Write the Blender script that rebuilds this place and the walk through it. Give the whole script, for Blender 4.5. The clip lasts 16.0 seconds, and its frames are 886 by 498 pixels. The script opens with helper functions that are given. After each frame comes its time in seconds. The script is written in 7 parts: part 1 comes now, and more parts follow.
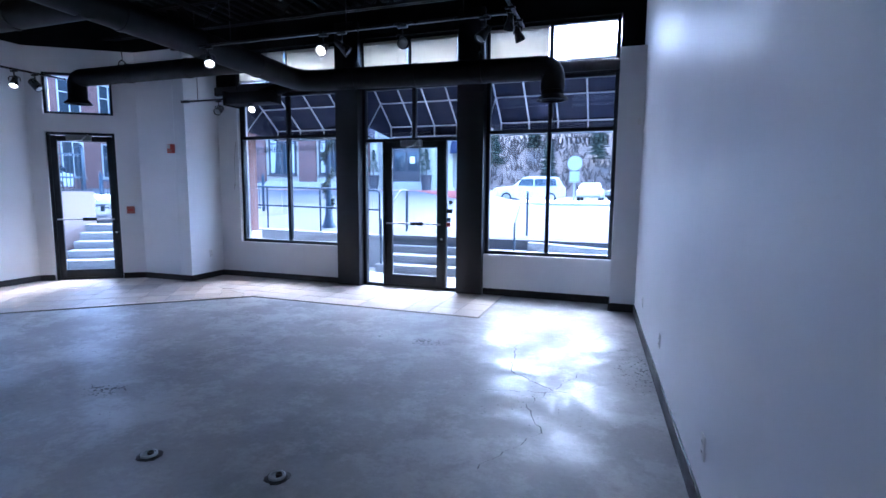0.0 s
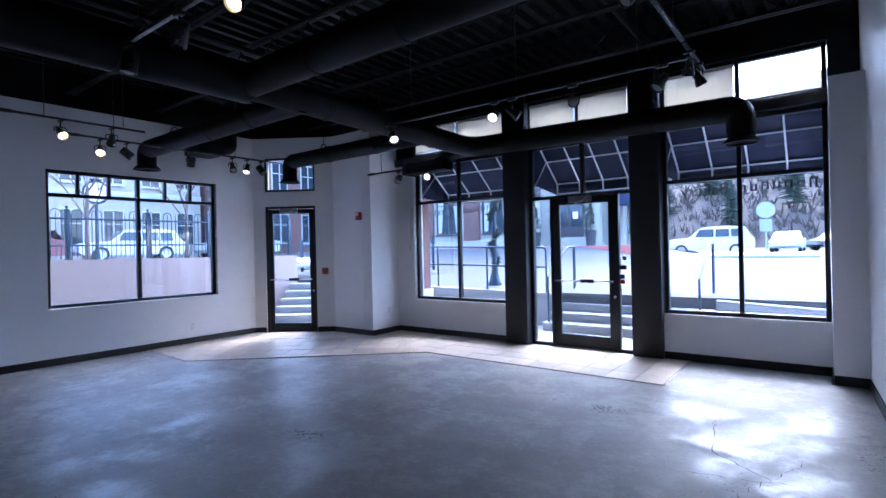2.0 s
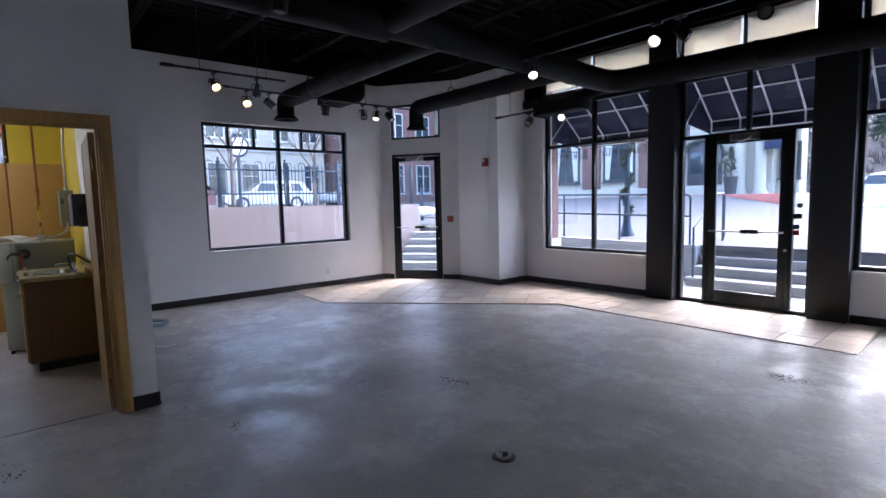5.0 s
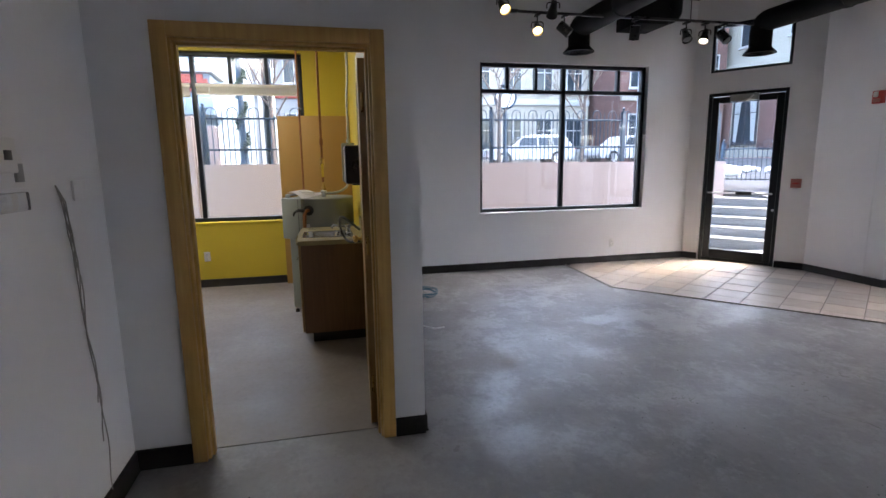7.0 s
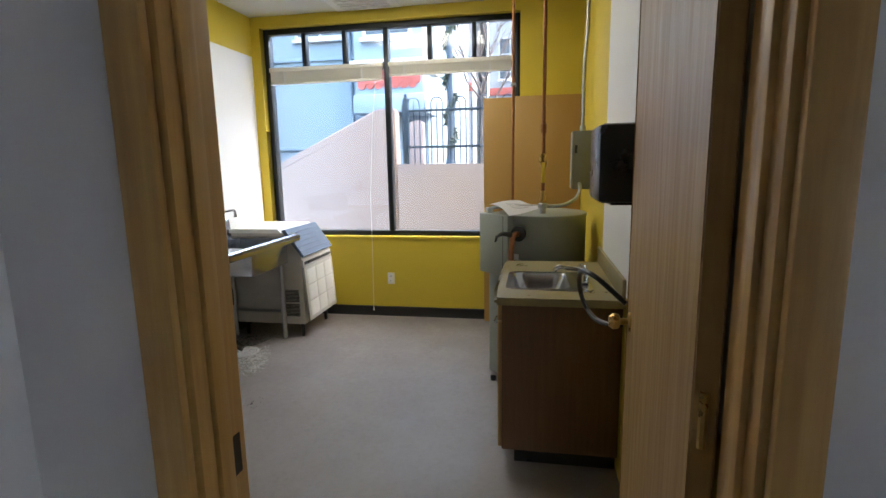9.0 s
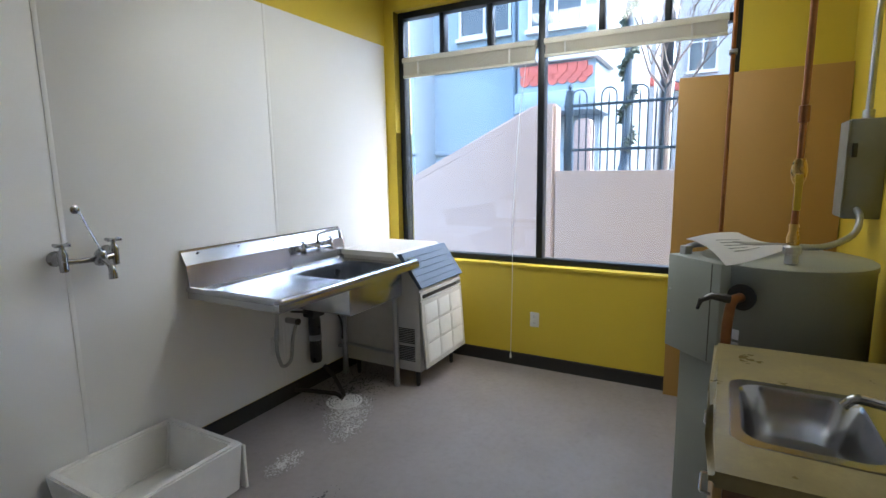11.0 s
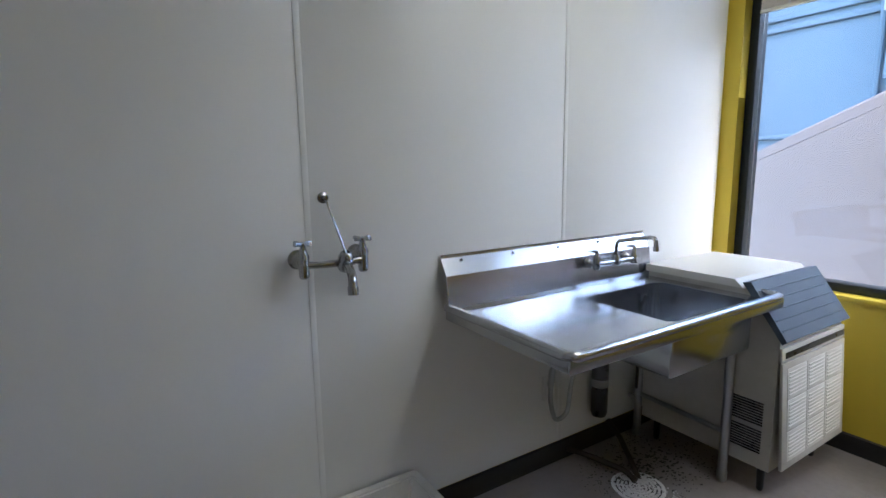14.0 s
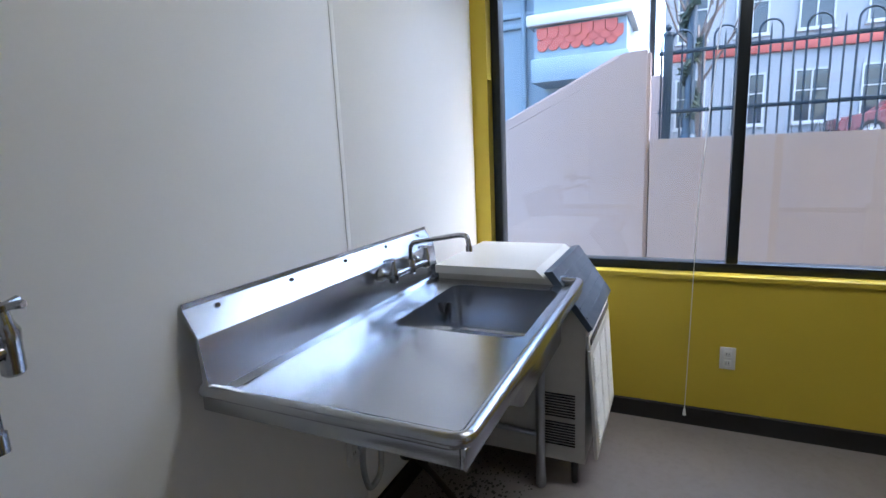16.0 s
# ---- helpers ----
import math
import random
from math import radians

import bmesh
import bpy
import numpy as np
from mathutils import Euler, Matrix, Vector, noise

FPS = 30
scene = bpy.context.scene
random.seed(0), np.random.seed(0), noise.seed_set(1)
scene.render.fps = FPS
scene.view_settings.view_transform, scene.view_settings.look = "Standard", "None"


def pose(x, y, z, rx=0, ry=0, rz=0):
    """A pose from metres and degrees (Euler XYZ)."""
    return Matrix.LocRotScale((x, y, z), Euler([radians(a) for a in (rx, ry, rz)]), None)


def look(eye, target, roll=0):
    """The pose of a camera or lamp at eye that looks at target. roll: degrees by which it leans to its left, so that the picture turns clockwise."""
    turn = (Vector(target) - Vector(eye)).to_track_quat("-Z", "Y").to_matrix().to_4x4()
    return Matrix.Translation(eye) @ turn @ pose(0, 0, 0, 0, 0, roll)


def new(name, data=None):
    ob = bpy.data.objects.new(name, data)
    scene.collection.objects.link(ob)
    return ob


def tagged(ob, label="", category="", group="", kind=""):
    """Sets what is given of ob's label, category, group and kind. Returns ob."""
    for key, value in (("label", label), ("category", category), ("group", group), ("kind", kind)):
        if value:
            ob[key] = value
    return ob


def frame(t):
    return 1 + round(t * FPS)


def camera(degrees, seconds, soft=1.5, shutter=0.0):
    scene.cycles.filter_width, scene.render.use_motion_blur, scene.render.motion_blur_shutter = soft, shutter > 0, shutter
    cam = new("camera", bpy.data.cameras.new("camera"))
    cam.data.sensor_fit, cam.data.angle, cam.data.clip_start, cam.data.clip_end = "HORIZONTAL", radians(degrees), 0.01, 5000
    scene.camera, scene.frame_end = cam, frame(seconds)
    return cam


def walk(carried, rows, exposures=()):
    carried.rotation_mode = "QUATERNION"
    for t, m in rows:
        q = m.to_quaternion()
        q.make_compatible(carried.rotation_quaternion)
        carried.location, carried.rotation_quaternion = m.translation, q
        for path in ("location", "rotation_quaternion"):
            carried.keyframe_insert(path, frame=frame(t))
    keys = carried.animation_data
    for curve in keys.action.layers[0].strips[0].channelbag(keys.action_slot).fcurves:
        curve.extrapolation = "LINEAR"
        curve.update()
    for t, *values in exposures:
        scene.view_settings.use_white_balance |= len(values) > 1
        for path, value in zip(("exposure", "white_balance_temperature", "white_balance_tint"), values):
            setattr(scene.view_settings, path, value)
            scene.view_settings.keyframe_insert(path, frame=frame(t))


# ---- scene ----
cam = camera(82.4, 16.0)
PATH = [
    (0, (-0.296, 0.127, 1.508), (-0.946, 2.004, 1.278), 0.4),
    (0.5, (-0.354, 0.082, 1.503), (-1.173, 1.899, 1.346), 0.3),
    (1, (-0.365, 0.121, 1.507), (-1.324, 1.873, 1.42), -0.3),
    (1.5, (-0.391, 0.107, 1.516), (-1.473, 1.789, 1.477), -0.8),
    (2, (-0.41, 0.104, 1.523), (-1.616, 1.7, 1.521), -1.3),
    (2.5, (-0.444, 0.072, 1.529), (-1.754, 1.584, 1.542), -1.4),
    (3, (-0.461, 0.039, 1.521), (-1.851, 1.476, 1.532), -1.5),
    (5.3, (-0.99, 0.117, 1.473), (-2.544, 1.354, 1.241), -1.2),
    (5.5, (-1.113, 0.18, 1.478), (-2.719, 1.345, 1.23), -1.4),
    (6, (-1.515, 0.276, 1.479), (-3.265, 1.198, 1.182), -0.4),
    (6.5, (-1.962, 0.34, 1.493), (-3.797, 1.062, 1.162), -0.8),
    (7, (-2.475, 0.375, 1.491), (-4.397, 0.813, 1.152), -0.8),
    (7.5, (-2.973, 0.352, 1.486), (-4.937, 0.503, 1.14), -1.1),
    (8, (-3.455, 0.344, 1.48), (-5.423, 0.284, 1.128), -1.6),
    (8.5, (-3.912, 0.329, 1.482), (-5.869, 0.097, 1.143), -1.3),
    (10.8, (-5.426, 0.117, 1.52), (-7.21, -0.73, 1.209), -1.0),
    (11, (-5.462, 0.108, 1.522), (-7.194, -0.843, 1.216), -0.9),
    (11.5, (-5.495, 0.094, 1.508), (-7.116, -1.035, 1.197), -0.8),
    (12, (-5.509, 0.077, 1.502), (-7.022, -1.192, 1.185), -0.9),
    (12.5, (-5.558, 0.031, 1.508), (-6.969, -1.35, 1.184), -1.1),
    (13, (-5.699, -0.139, 1.482), (-6.997, -1.624, 1.152), -0.8),
    (13.5, (-5.876, -0.383, 1.472), (-7.056, -1.966, 1.152), -0.7),
    (14, (-6.059, -0.695, 1.475), (-7.111, -2.365, 1.155), -0.9),
    (14.5, (-6.185, -0.998, 1.452), (-7.133, -2.731, 1.139), -0.6),
    (15, (-6.255, -1.221, 1.428), (-7.277, -2.912, 1.121), -2.1),
    (15.5, (-6.366, -1.301, 1.429), (-7.736, -2.718, 1.091), -3.1),
    (16, (-6.341, -1.351, 1.438), (-8.125, -2.179, 1.077), -2.6),
]
EXPOSURES = [(0, 4.25, 4650, 14), (1.5, 4.07, 4820, 15), (3.2, 3.95, 5200, 16), (5.3, 4.0, 5950, 16), (7.5, 4.3, 6550, 11), (8.6, 4.35, 6500, 9), (10.8, 4.2, 5950, 8), (12.5, 4.0, 5800, 8), (16, 3.77, 5550, 11)]
walk(cam, [(t, look(eye, target, roll)) for t, eye, target, roll in PATH], EXPOSURES)

# ---- light ----
world = bpy.data.worlds.new("sky")
scene.world = world
world.use_nodes = True
sky = world.node_tree.nodes.new("ShaderNodeTexSky")
sky.sky_type, sky.sun_disc = "NISHITA", False
sky.sun_elevation, sky.sun_rotation = radians(48), radians(-7)
sky.air_density, sky.dust_density, sky.ozone_density = 1.0, 3.0, 1.0
back = world.node_tree.nodes["Background"]
back.inputs["Strength"].default_value = 0.15
world.node_tree.links.new(sky.outputs["Color"], back.inputs["Color"])

sun_data = bpy.data.lights.new("sun", "SUN")
sun_data.energy, sun_data.angle, sun_data.color = 0.12, radians(14), (1.0, 0.96, 0.9)
sun = new("sun", sun_data)
sun.matrix_world = look((-3.6, 30, 34), (0, 0, 0))


# ---- materials ----
def nodes_of(name):
    m = bpy.data.materials.new(name)
    m.use_nodes = True
    nt = m.node_tree
    return m, nt, nt.nodes["Principled BSDF"]


def mixed(nt, fac, a, b, mode="MIX"):
    n = nt.nodes.new("ShaderNodeMix")
    n.data_type, n.blend_type = "RGBA", mode
    for sock, v in (("Factor", fac), ("A", a), ("B", b)):
        s = [i for i in n.inputs if i.name == sock and i.enabled][0]
        if hasattr(v, "is_linked"):
            nt.links.new(v, s)
        elif sock == "Factor":
            s.default_value = v
        else:
            s.default_value = (*v, 1)
    return [o for o in n.outputs if o.enabled][0]


def noise_of(nt, scale, detail=4.0, rough=0.55, stretch=None, distort=0.0, coord="Object"):
    tc = nt.nodes.new("ShaderNodeTexCoord")
    n = nt.nodes.new("ShaderNodeTexNoise")
    n.inputs["Scale"].default_value, n.inputs["Detail"].default_value, n.inputs["Roughness"].default_value = scale, detail, rough
    n.inputs["Distortion"].default_value = distort
    src = tc.outputs[coord]
    if stretch:
        mp = nt.nodes.new("ShaderNodeMapping")
        mp.inputs["Scale"].default_value = stretch
        nt.links.new(src, mp.inputs["Vector"])
        src = mp.outputs["Vector"]
    nt.links.new(src, n.inputs["Vector"])
    return n.outputs["Fac"]


def ranged(nt, src, lo, hi, a=0.0, b=1.0):
    n = nt.nodes.new("ShaderNodeMapRange")
    for k, v in (("From Min", lo), ("From Max", hi), ("To Min", a), ("To Max", b)):
        n.inputs[k].default_value = v
    nt.links.new(src, n.inputs["Value"])
    return n.outputs["Result"]


def bumped(nt, bsdf, src, strength=0.2, distance=0.01):
    b = nt.nodes.new("ShaderNodeBump")
    b.inputs["Strength"].default_value, b.inputs["Distance"].default_value = strength, distance
    nt.links.new(src, b.inputs["Height"])
    nt.links.new(b.outputs["Normal"], bsdf.inputs["Normal"])


def surface(name, base, rough=0.6, metal=0.0, var=0.12, scale=1.2, fine=45.0, bump=0.08, stretch=None, tint=None, rvar=0.1, dist=0.004):
    """A painted, cast or rolled surface with broad and fine variation of colour, gloss and relief."""
    m, nt, p = nodes_of(name)
    big = noise_of(nt, scale, 5.0, 0.6, stretch)
    small = noise_of(nt, fine, 3.0, 0.6, stretch)
    dark = [c * (1 - var) for c in base] if tint is None else list(tint)
    light = [min(1.0, c * (1 + var * 0.6)) for c in base]
    c1 = mixed(nt, ranged(nt, big, 0.3, 0.7), dark, light)
    c2 = mixed(nt, ranged(nt, small, 0.35, 0.75, 0.0, 0.35), c1, [c * (1 - var) for c in base])
    nt.links.new(c2, p.inputs["Base Color"])
    nt.links.new(ranged(nt, big, 0.3, 0.7, max(0.02, rough - rvar), min(1.0, rough + rvar)), p.inputs["Roughness"])
    p.inputs["Metallic"].default_value = metal
    if bump:
        bumped(nt, p, small, bump, dist)
    return m


def per_piece(name, colours, rough=0.5, fine=30.0, bump=0.15):
    """A surface whose pieces differ from one another."""
    m, nt, p = nodes_of(name)
    info = nt.nodes.new("ShaderNodeObjectInfo")
    ramp = nt.nodes.new("ShaderNodeValToRGB")
    ramp.color_ramp.interpolation = "LINEAR"
    els = ramp.color_ramp.elements
    while len(els) < len(colours):
        els.new(0.5)
    for i, c in enumerate(colours):
        els[i].position, els[i].color = i / (len(colours) - 1), (*c, 1)
    nt.links.new(info.outputs["Random"], ramp.inputs["Fac"])
    cloud = noise_of(nt, 4.0, 6.0, 0.65)
    small = noise_of(nt, fine, 4.0, 0.6)
    c1 = mixed(nt, ranged(nt, cloud, 0.35, 0.7, 0.0, 0.1), ramp.outputs["Color"], [c * 0.55 for c in colours[0]])
    nt.links.new(c1, p.inputs["Base Color"])
    nt.links.new(ranged(nt, cloud, 0.3, 0.7, rough - 0.12, rough + 0.12), p.inputs["Roughness"])
    bumped(nt, p, small, bump, 0.004)
    return m


def wood_of(name, base, dark, along="z", rough=0.45, scale=1.0):
    m, nt, p = nodes_of(name)
    st = {"x": (1.2, 22, 22), "y": (22, 1.2, 22), "z": (22, 22, 1.2)}[along]
    grain = noise_of(nt, 1.6 * scale, 6.0, 0.65, st, 0.6)
    fleck = noise_of(nt, 7.0 * scale, 3.0, 0.6, st)
    broad = noise_of(nt, 1.3, 3.0)
    c = mixed(nt, ranged(nt, grain, 0.32, 0.7), dark, base)
    c = mixed(nt, ranged(nt, fleck, 0.5, 0.8, 0.0, 0.35), c, dark)
    c = mixed(nt, ranged(nt, broad, 0.35, 0.7, 0.0, 0.25), c, [v * 0.7 for v in base])
    nt.links.new(c, p.inputs["Base Color"])
    nt.links.new(ranged(nt, grain, 0.3, 0.7, rough + 0.1, rough - 0.08), p.inputs["Roughness"])
    bumped(nt, p, grain, 0.12, 0.002)
    return m


def brushed(name, base, rough=0.28, stretch=(1.5, 24, 24)):
    m, nt, p = nodes_of(name)
    line = noise_of(nt, 60.0, 2.0, 0.6, stretch)
    smear = noise_of(nt, 0.9, 1.0, 0.5)
    c = mixed(nt, ranged(nt, smear, 0.3, 0.75), [v * 0.95 for v in base], base)
    nt.links.new(c, p.inputs["Base Color"])
    p.inputs["Metallic"].default_value = 1.0
    r = nt.nodes.new("ShaderNodeMath")
    nt.links.new(ranged(nt, line, 0.3, 0.7, -0.004, 0.004), r.inputs[0])
    nt.links.new(ranged(nt, smear, 0.3, 0.7, rough - 0.01, rough + 0.01), r.inputs[1])
    nt.links.new(r.outputs[0], p.inputs["Roughness"])
    return m


def glow(name, colour, strength):
    m, nt, p = nodes_of(name)
    p.inputs["Base Color"].default_value = (*colour, 1)
    p.inputs["Emission Color"].default_value = (*colour, 1)
    p.inputs["Emission Strength"].default_value = strength
    return m


def glass_of(name, tint=(1, 1, 1), rough=0.0):
    m, nt, p = nodes_of(name)
    p.inputs["Base Color"].default_value = (*tint, 1)
    p.inputs["Roughness"].default_value = rough
    p.inputs["Transmission Weight"].default_value = 1.0
    p.inputs["IOR"].default_value = 1.45
    return m


def concrete_floor(name, base, dark, glossy, wear=1.0):
    """Sealed, worn concrete: cloudy patches, scuffs, trowel marks, a broken sealer that shines unevenly."""
    m, nt, p = nodes_of(name)
    cloud = noise_of(nt, 0.55, 6.0, 0.62, None, 0.4)
    patch = noise_of(nt, 1.7, 9.0, 0.74)
    worn = noise_of(nt, 1.3, 12.0, 0.82)
    scuff = noise_of(nt, 9.0, 9.0, 0.78)
    speck = noise_of(nt, 28.0, 4.0, 0.6)
    flaked = ranged(nt, worn, 0.49, 0.56)
    scraped = ranged(nt, scuff, 0.6, 0.7)
    c = mixed(nt, ranged(nt, cloud, 0.32, 0.68), dark, base)
    c = mixed(nt, ranged(nt, patch, 0.45, 0.7, 0.0, 0.3 * wear), c, [v * 1.3 for v in base])
    c = mixed(nt, ranged(nt, flaked, 0.0, 1.0, 0.0, 0.35 * wear), c, [v * 1.25 for v in base])
    c = mixed(nt, ranged(nt, scraped, 0.0, 1.0, 0.0, 0.3), c, [v * 0.7 for v in dark])
    c = mixed(nt, ranged(nt, speck, 0.5, 0.85, 0.0, 0.2), c, [v * 0.6 for v in dark])
    nt.links.new(c, p.inputs["Base Color"])
    p.inputs["Specular IOR Level"].default_value = 0.5

    def added(a, b):
        n = nt.nodes.new("ShaderNodeMath")
        nt.links.new(a, n.inputs[0])
        nt.links.new(b, n.inputs[1])
        return n.outputs[0]

    r = added(ranged(nt, patch, 0.3, 0.68, glossy + 0.12, glossy - 0.1), ranged(nt, speck, 0.3, 0.8, -0.04, 0.08))
    r = added(r, ranged(nt, flaked, 0.0, 1.0, 0.1 * wear, -0.08 * wear))
    r = added(r, ranged(nt, scraped, 0.0, 1.0, 0.0, 0.16))
    nt.links.new(r, p.inputs["Roughness"])
    h = added(patch, ranged(nt, speck, 0.3, 0.8, -0.03, 0.03))
    h = added(h, ranged(nt, flaked, 0.0, 1.0, 0.0, -0.08))
    h = added(h, ranged(nt, scraped, 0.0, 1.0, 0.0, -0.1))
    bumped(nt, p, h, 0.16, 0.01)
    return m


WHITE = surface("white_wall_paint", (0.78, 0.78, 0.79), 0.5, var=0.05, fine=160, bump=0.12, rvar=0.05, dist=0.002)
WHITE_GLOSS = surface("white_wall_panel", (0.8, 0.8, 0.78), 0.46, var=0.04, scale=0.8, fine=110, bump=0.06, rvar=0.05, dist=0.002)
YELLOW = surface("yellow_wall_paint", (0.62, 0.47, 0.035), 0.5, var=0.06, fine=160, bump=0.1, rvar=0.05, dist=0.002)
BLACK = surface("black_ceiling_paint", (0.005, 0.005, 0.006), 0.7, var=0.3, fine=60, bump=0.1)
DUCT = surface("black_duct_paint", (0.005, 0.005, 0.006), 0.62, var=0.3, scale=3, fine=40, bump=0.05)
for dull in (BLACK, DUCT):
    dull.node_tree.nodes["Principled BSDF"].inputs["Specular IOR Level"].default_value = 0.2
BASEBOARD = surface("black_rubber_base", (0.007, 0.006, 0.006), 0.55, var=0.3, fine=30, bump=0.05)
FRAME = surface("dark_bronze_aluminium", (0.012, 0.016, 0.02), 0.38, 0.3, var=0.2, fine=50, bump=0.02)
STEEL_BLACK = surface("black_steel_cladding", (0.011, 0.011, 0.014), 0.5, var=0.25, scale=2, fine=60, bump=0.05)
GLASS = glass_of("window_glass", (0.96, 0.98, 0.97))
CLEAR = glass_of("clear_plastic", (0.95, 0.97, 0.98), 0.05)
CONCRETE = concrete_floor("sealed_concrete", (0.285, 0.277, 0.274), (0.175, 0.17, 0.17), 0.42)
KCONCRETE = concrete_floor("kitchen_concrete", (0.27, 0.242, 0.228), (0.21, 0.187, 0.178), 0.46, 0.25)
TILE = per_piece("slate_tile", [(0.42, 0.33, 0.26), (0.52, 0.44, 0.36), (0.36, 0.31, 0.27), (0.58, 0.49, 0.41)], 0.42, bump=0.05)
GROUT = surface("grout", (0.2, 0.18, 0.16), 0.8, var=0.2, fine=80, bump=0.2)
METAL_TRIM = surface("tile_edge_strip", (0.24, 0.21, 0.18), 0.4, 0.6, var=0.2)
OAK = wood_of("stained_pine_casing", (0.62, 0.38, 0.125), (0.48, 0.27, 0.08), "z", 0.4)
DOORWOOD = wood_of("oak_door_veneer", (0.46, 0.3, 0.12), (0.34, 0.2, 0.075), "z", 0.38)
CABINET = wood_of("brown_cabinet_laminate", (0.17, 0.085, 0.035), (0.11, 0.052, 0.022), "z", 0.42)
HARDBOARD = surface("brown_hardboard", (0.42, 0.24, 0.06), 0.55, var=0.08, scale=0.9, fine=120, bump=0.08)
COUNTER = surface("olive_stone_laminate", (0.3, 0.25, 0.12), 0.35, var=0.3, scale=9, fine=60, bump=0.02)
STAINLESS = brushed("brushed_stainless", (0.47, 0.48, 0.5), 0.22)
STAINLESS_V = brushed("stainless_leg", (0.45, 0.46, 0.48), 0.35, (60, 60, 1.5))
CHROME = surface("worn_chrome", (0.42, 0.42, 0.42), 0.18, 1.0, var=0.25, scale=20, fine=90, bump=0.02, dist=0.001)
BRASS = surface("brass", (0.55, 0.36, 0.12), 0.3, 1.0, var=0.2, scale=20)
COPPER = surface("dull_copper_pipe", (0.3, 0.13, 0.055), 0.42, 0.85, var=0.3, scale=14, fine=70)
GALV = surface("galvanised_steel", (0.45, 0.46, 0.46), 0.4, 0.9, var=0.25, scale=18)
DRAINPIPE = surface("dark_iron_pipe", (0.05, 0.04, 0.035), 0.6, 0.3, var=0.3, scale=8)
TANK = surface("grey_green_enamel", (0.27, 0.29, 0.25), 0.42, var=0.1, scale=2, fine=80, bump=0.03)
GREYBOX = surface("grey_electrical_enamel", (0.2, 0.21, 0.19), 0.45, var=0.1, scale=6)
FIBRE = surface("white_moulded_stone_basin", (0.74, 0.73, 0.7), 0.4, var=0.1, scale=4, fine=60, bump=0.05)
ICE_BEIGE = surface("beige_enamel_panel", (0.5, 0.48, 0.43), 0.42, var=0.14, scale=5, fine=60, bump=0.04)
ICE_TOP = surface("ivory_enamel_lid", (0.66, 0.65, 0.6), 0.38, var=0.08, scale=4)
ICE_BLUE = surface("blue_grey_plastic_door", (0.05, 0.072, 0.105), 0.42, var=0.12, scale=5, fine=60, bump=0.04)
BLACK_PLASTIC = surface("black_plastic", (0.015, 0.015, 0.016), 0.32, var=0.2, scale=10)
WHITE_PLASTIC = surface("white_plastic", (0.72, 0.72, 0.7), 0.4, var=0.05, scale=12)
GREY_PLASTIC = surface("grey_plastic", (0.3, 0.31, 0.31), 0.45, var=0.1, scale=12)
RED = surface("red_enamel", (0.42, 0.03, 0.02), 0.4, var=0.1, scale=12)
PINKPLATE = surface("dull_red_plate", (0.38, 0.13, 0.1), 0.5, var=0.15, scale=18)
PAPER = surface("white_paper", (0.78, 0.78, 0.78), 0.7, var=0.03, scale=10)
INK = surface("grey_ink", (0.25, 0.26, 0.28), 0.7, var=0.1)
CEIL_TILE = surface("white_ceiling_tile", (0.66, 0.66, 0.62), 0.85, var=0.06, scale=2, fine=130, bump=0.3)
PANEL_LIGHT = glow("fluorescent_panel", (1.0, 0.95, 0.85), 0.7)
BULB = glow("warm_bulb", (1.0, 0.62, 0.2), 0.8)
BULB_DIM = glow("bulb_dim", (1.0, 0.85, 0.65), 0.6)
BLUE_CABLE = surface("blue_cable", (0.05, 0.16, 0.24), 0.5)
GREY_CABLE = surface("grey_cable", (0.3, 0.29, 0.28), 0.55)
BLINDS = surface("ivory_blind", (0.7, 0.67, 0.58), 0.5, var=0.08)
STAIN_WHITE = surface("lime_stain", (0.66, 0.65, 0.63), 0.75, var=0.3, scale=12, fine=60)
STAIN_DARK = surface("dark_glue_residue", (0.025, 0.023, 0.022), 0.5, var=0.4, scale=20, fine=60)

STUCCO = surface("pink_stucco", (0.3, 0.238, 0.22), 0.85, var=0.06, scale=1.2, fine=90, bump=0)
NAVY = surface("navy_awning_cloth", (0.008, 0.012, 0.04), 0.8, var=0.2, scale=4, fine=200, bump=0.1)
ALU = surface("white_awning_tube", (0.6, 0.6, 0.62), 0.4, 0.2, var=0.05)
IRON_BLUE = surface("dark_blue_iron_paint", (0.015, 0.035, 0.06), 0.45, var=0.2, scale=6)
ASPHALT = surface("salted_asphalt", (0.066, 0.068, 0.073), 0.9, var=0.2, scale=0.35, fine=30, bump=0.3)
PAVING = surface("pale_concrete_paving", (0.27, 0.27, 0.27), 0.85, var=0.12, scale=0.8, fine=40, bump=0.2)
STEP_DARK = surface("grey_concrete_riser", (0.2, 0.21, 0.22), 0.85, var=0.15, scale=2, fine=40, bump=0.2)
BRICK = surface("red_brick", (0.17, 0.092, 0.078), 0.85, var=0.25, scale=3, fine=25, bump=0.3)
CREAM = surface("cream_render", (0.36, 0.33, 0.28), 0.85, var=0.06, scale=1, fine=30, bump=0.2)
BLUE_RENDER = surface("pale_blue_render", (0.19, 0.245, 0.29), 0.85, var=0.06, scale=1, fine=40, bump=0.15)
GREY_RENDER = surface("pale_grey_render", (0.27, 0.28, 0.29), 0.85, var=0.06, scale=1, fine=40, bump=0.15)
CORAL = surface("coral_shingle", (0.36, 0.085, 0.065), 0.8, var=0.1, scale=5)
WHITE_TRIM = surface("white_exterior_trim", (0.42, 0.42, 0.41), 0.6, var=0.06)
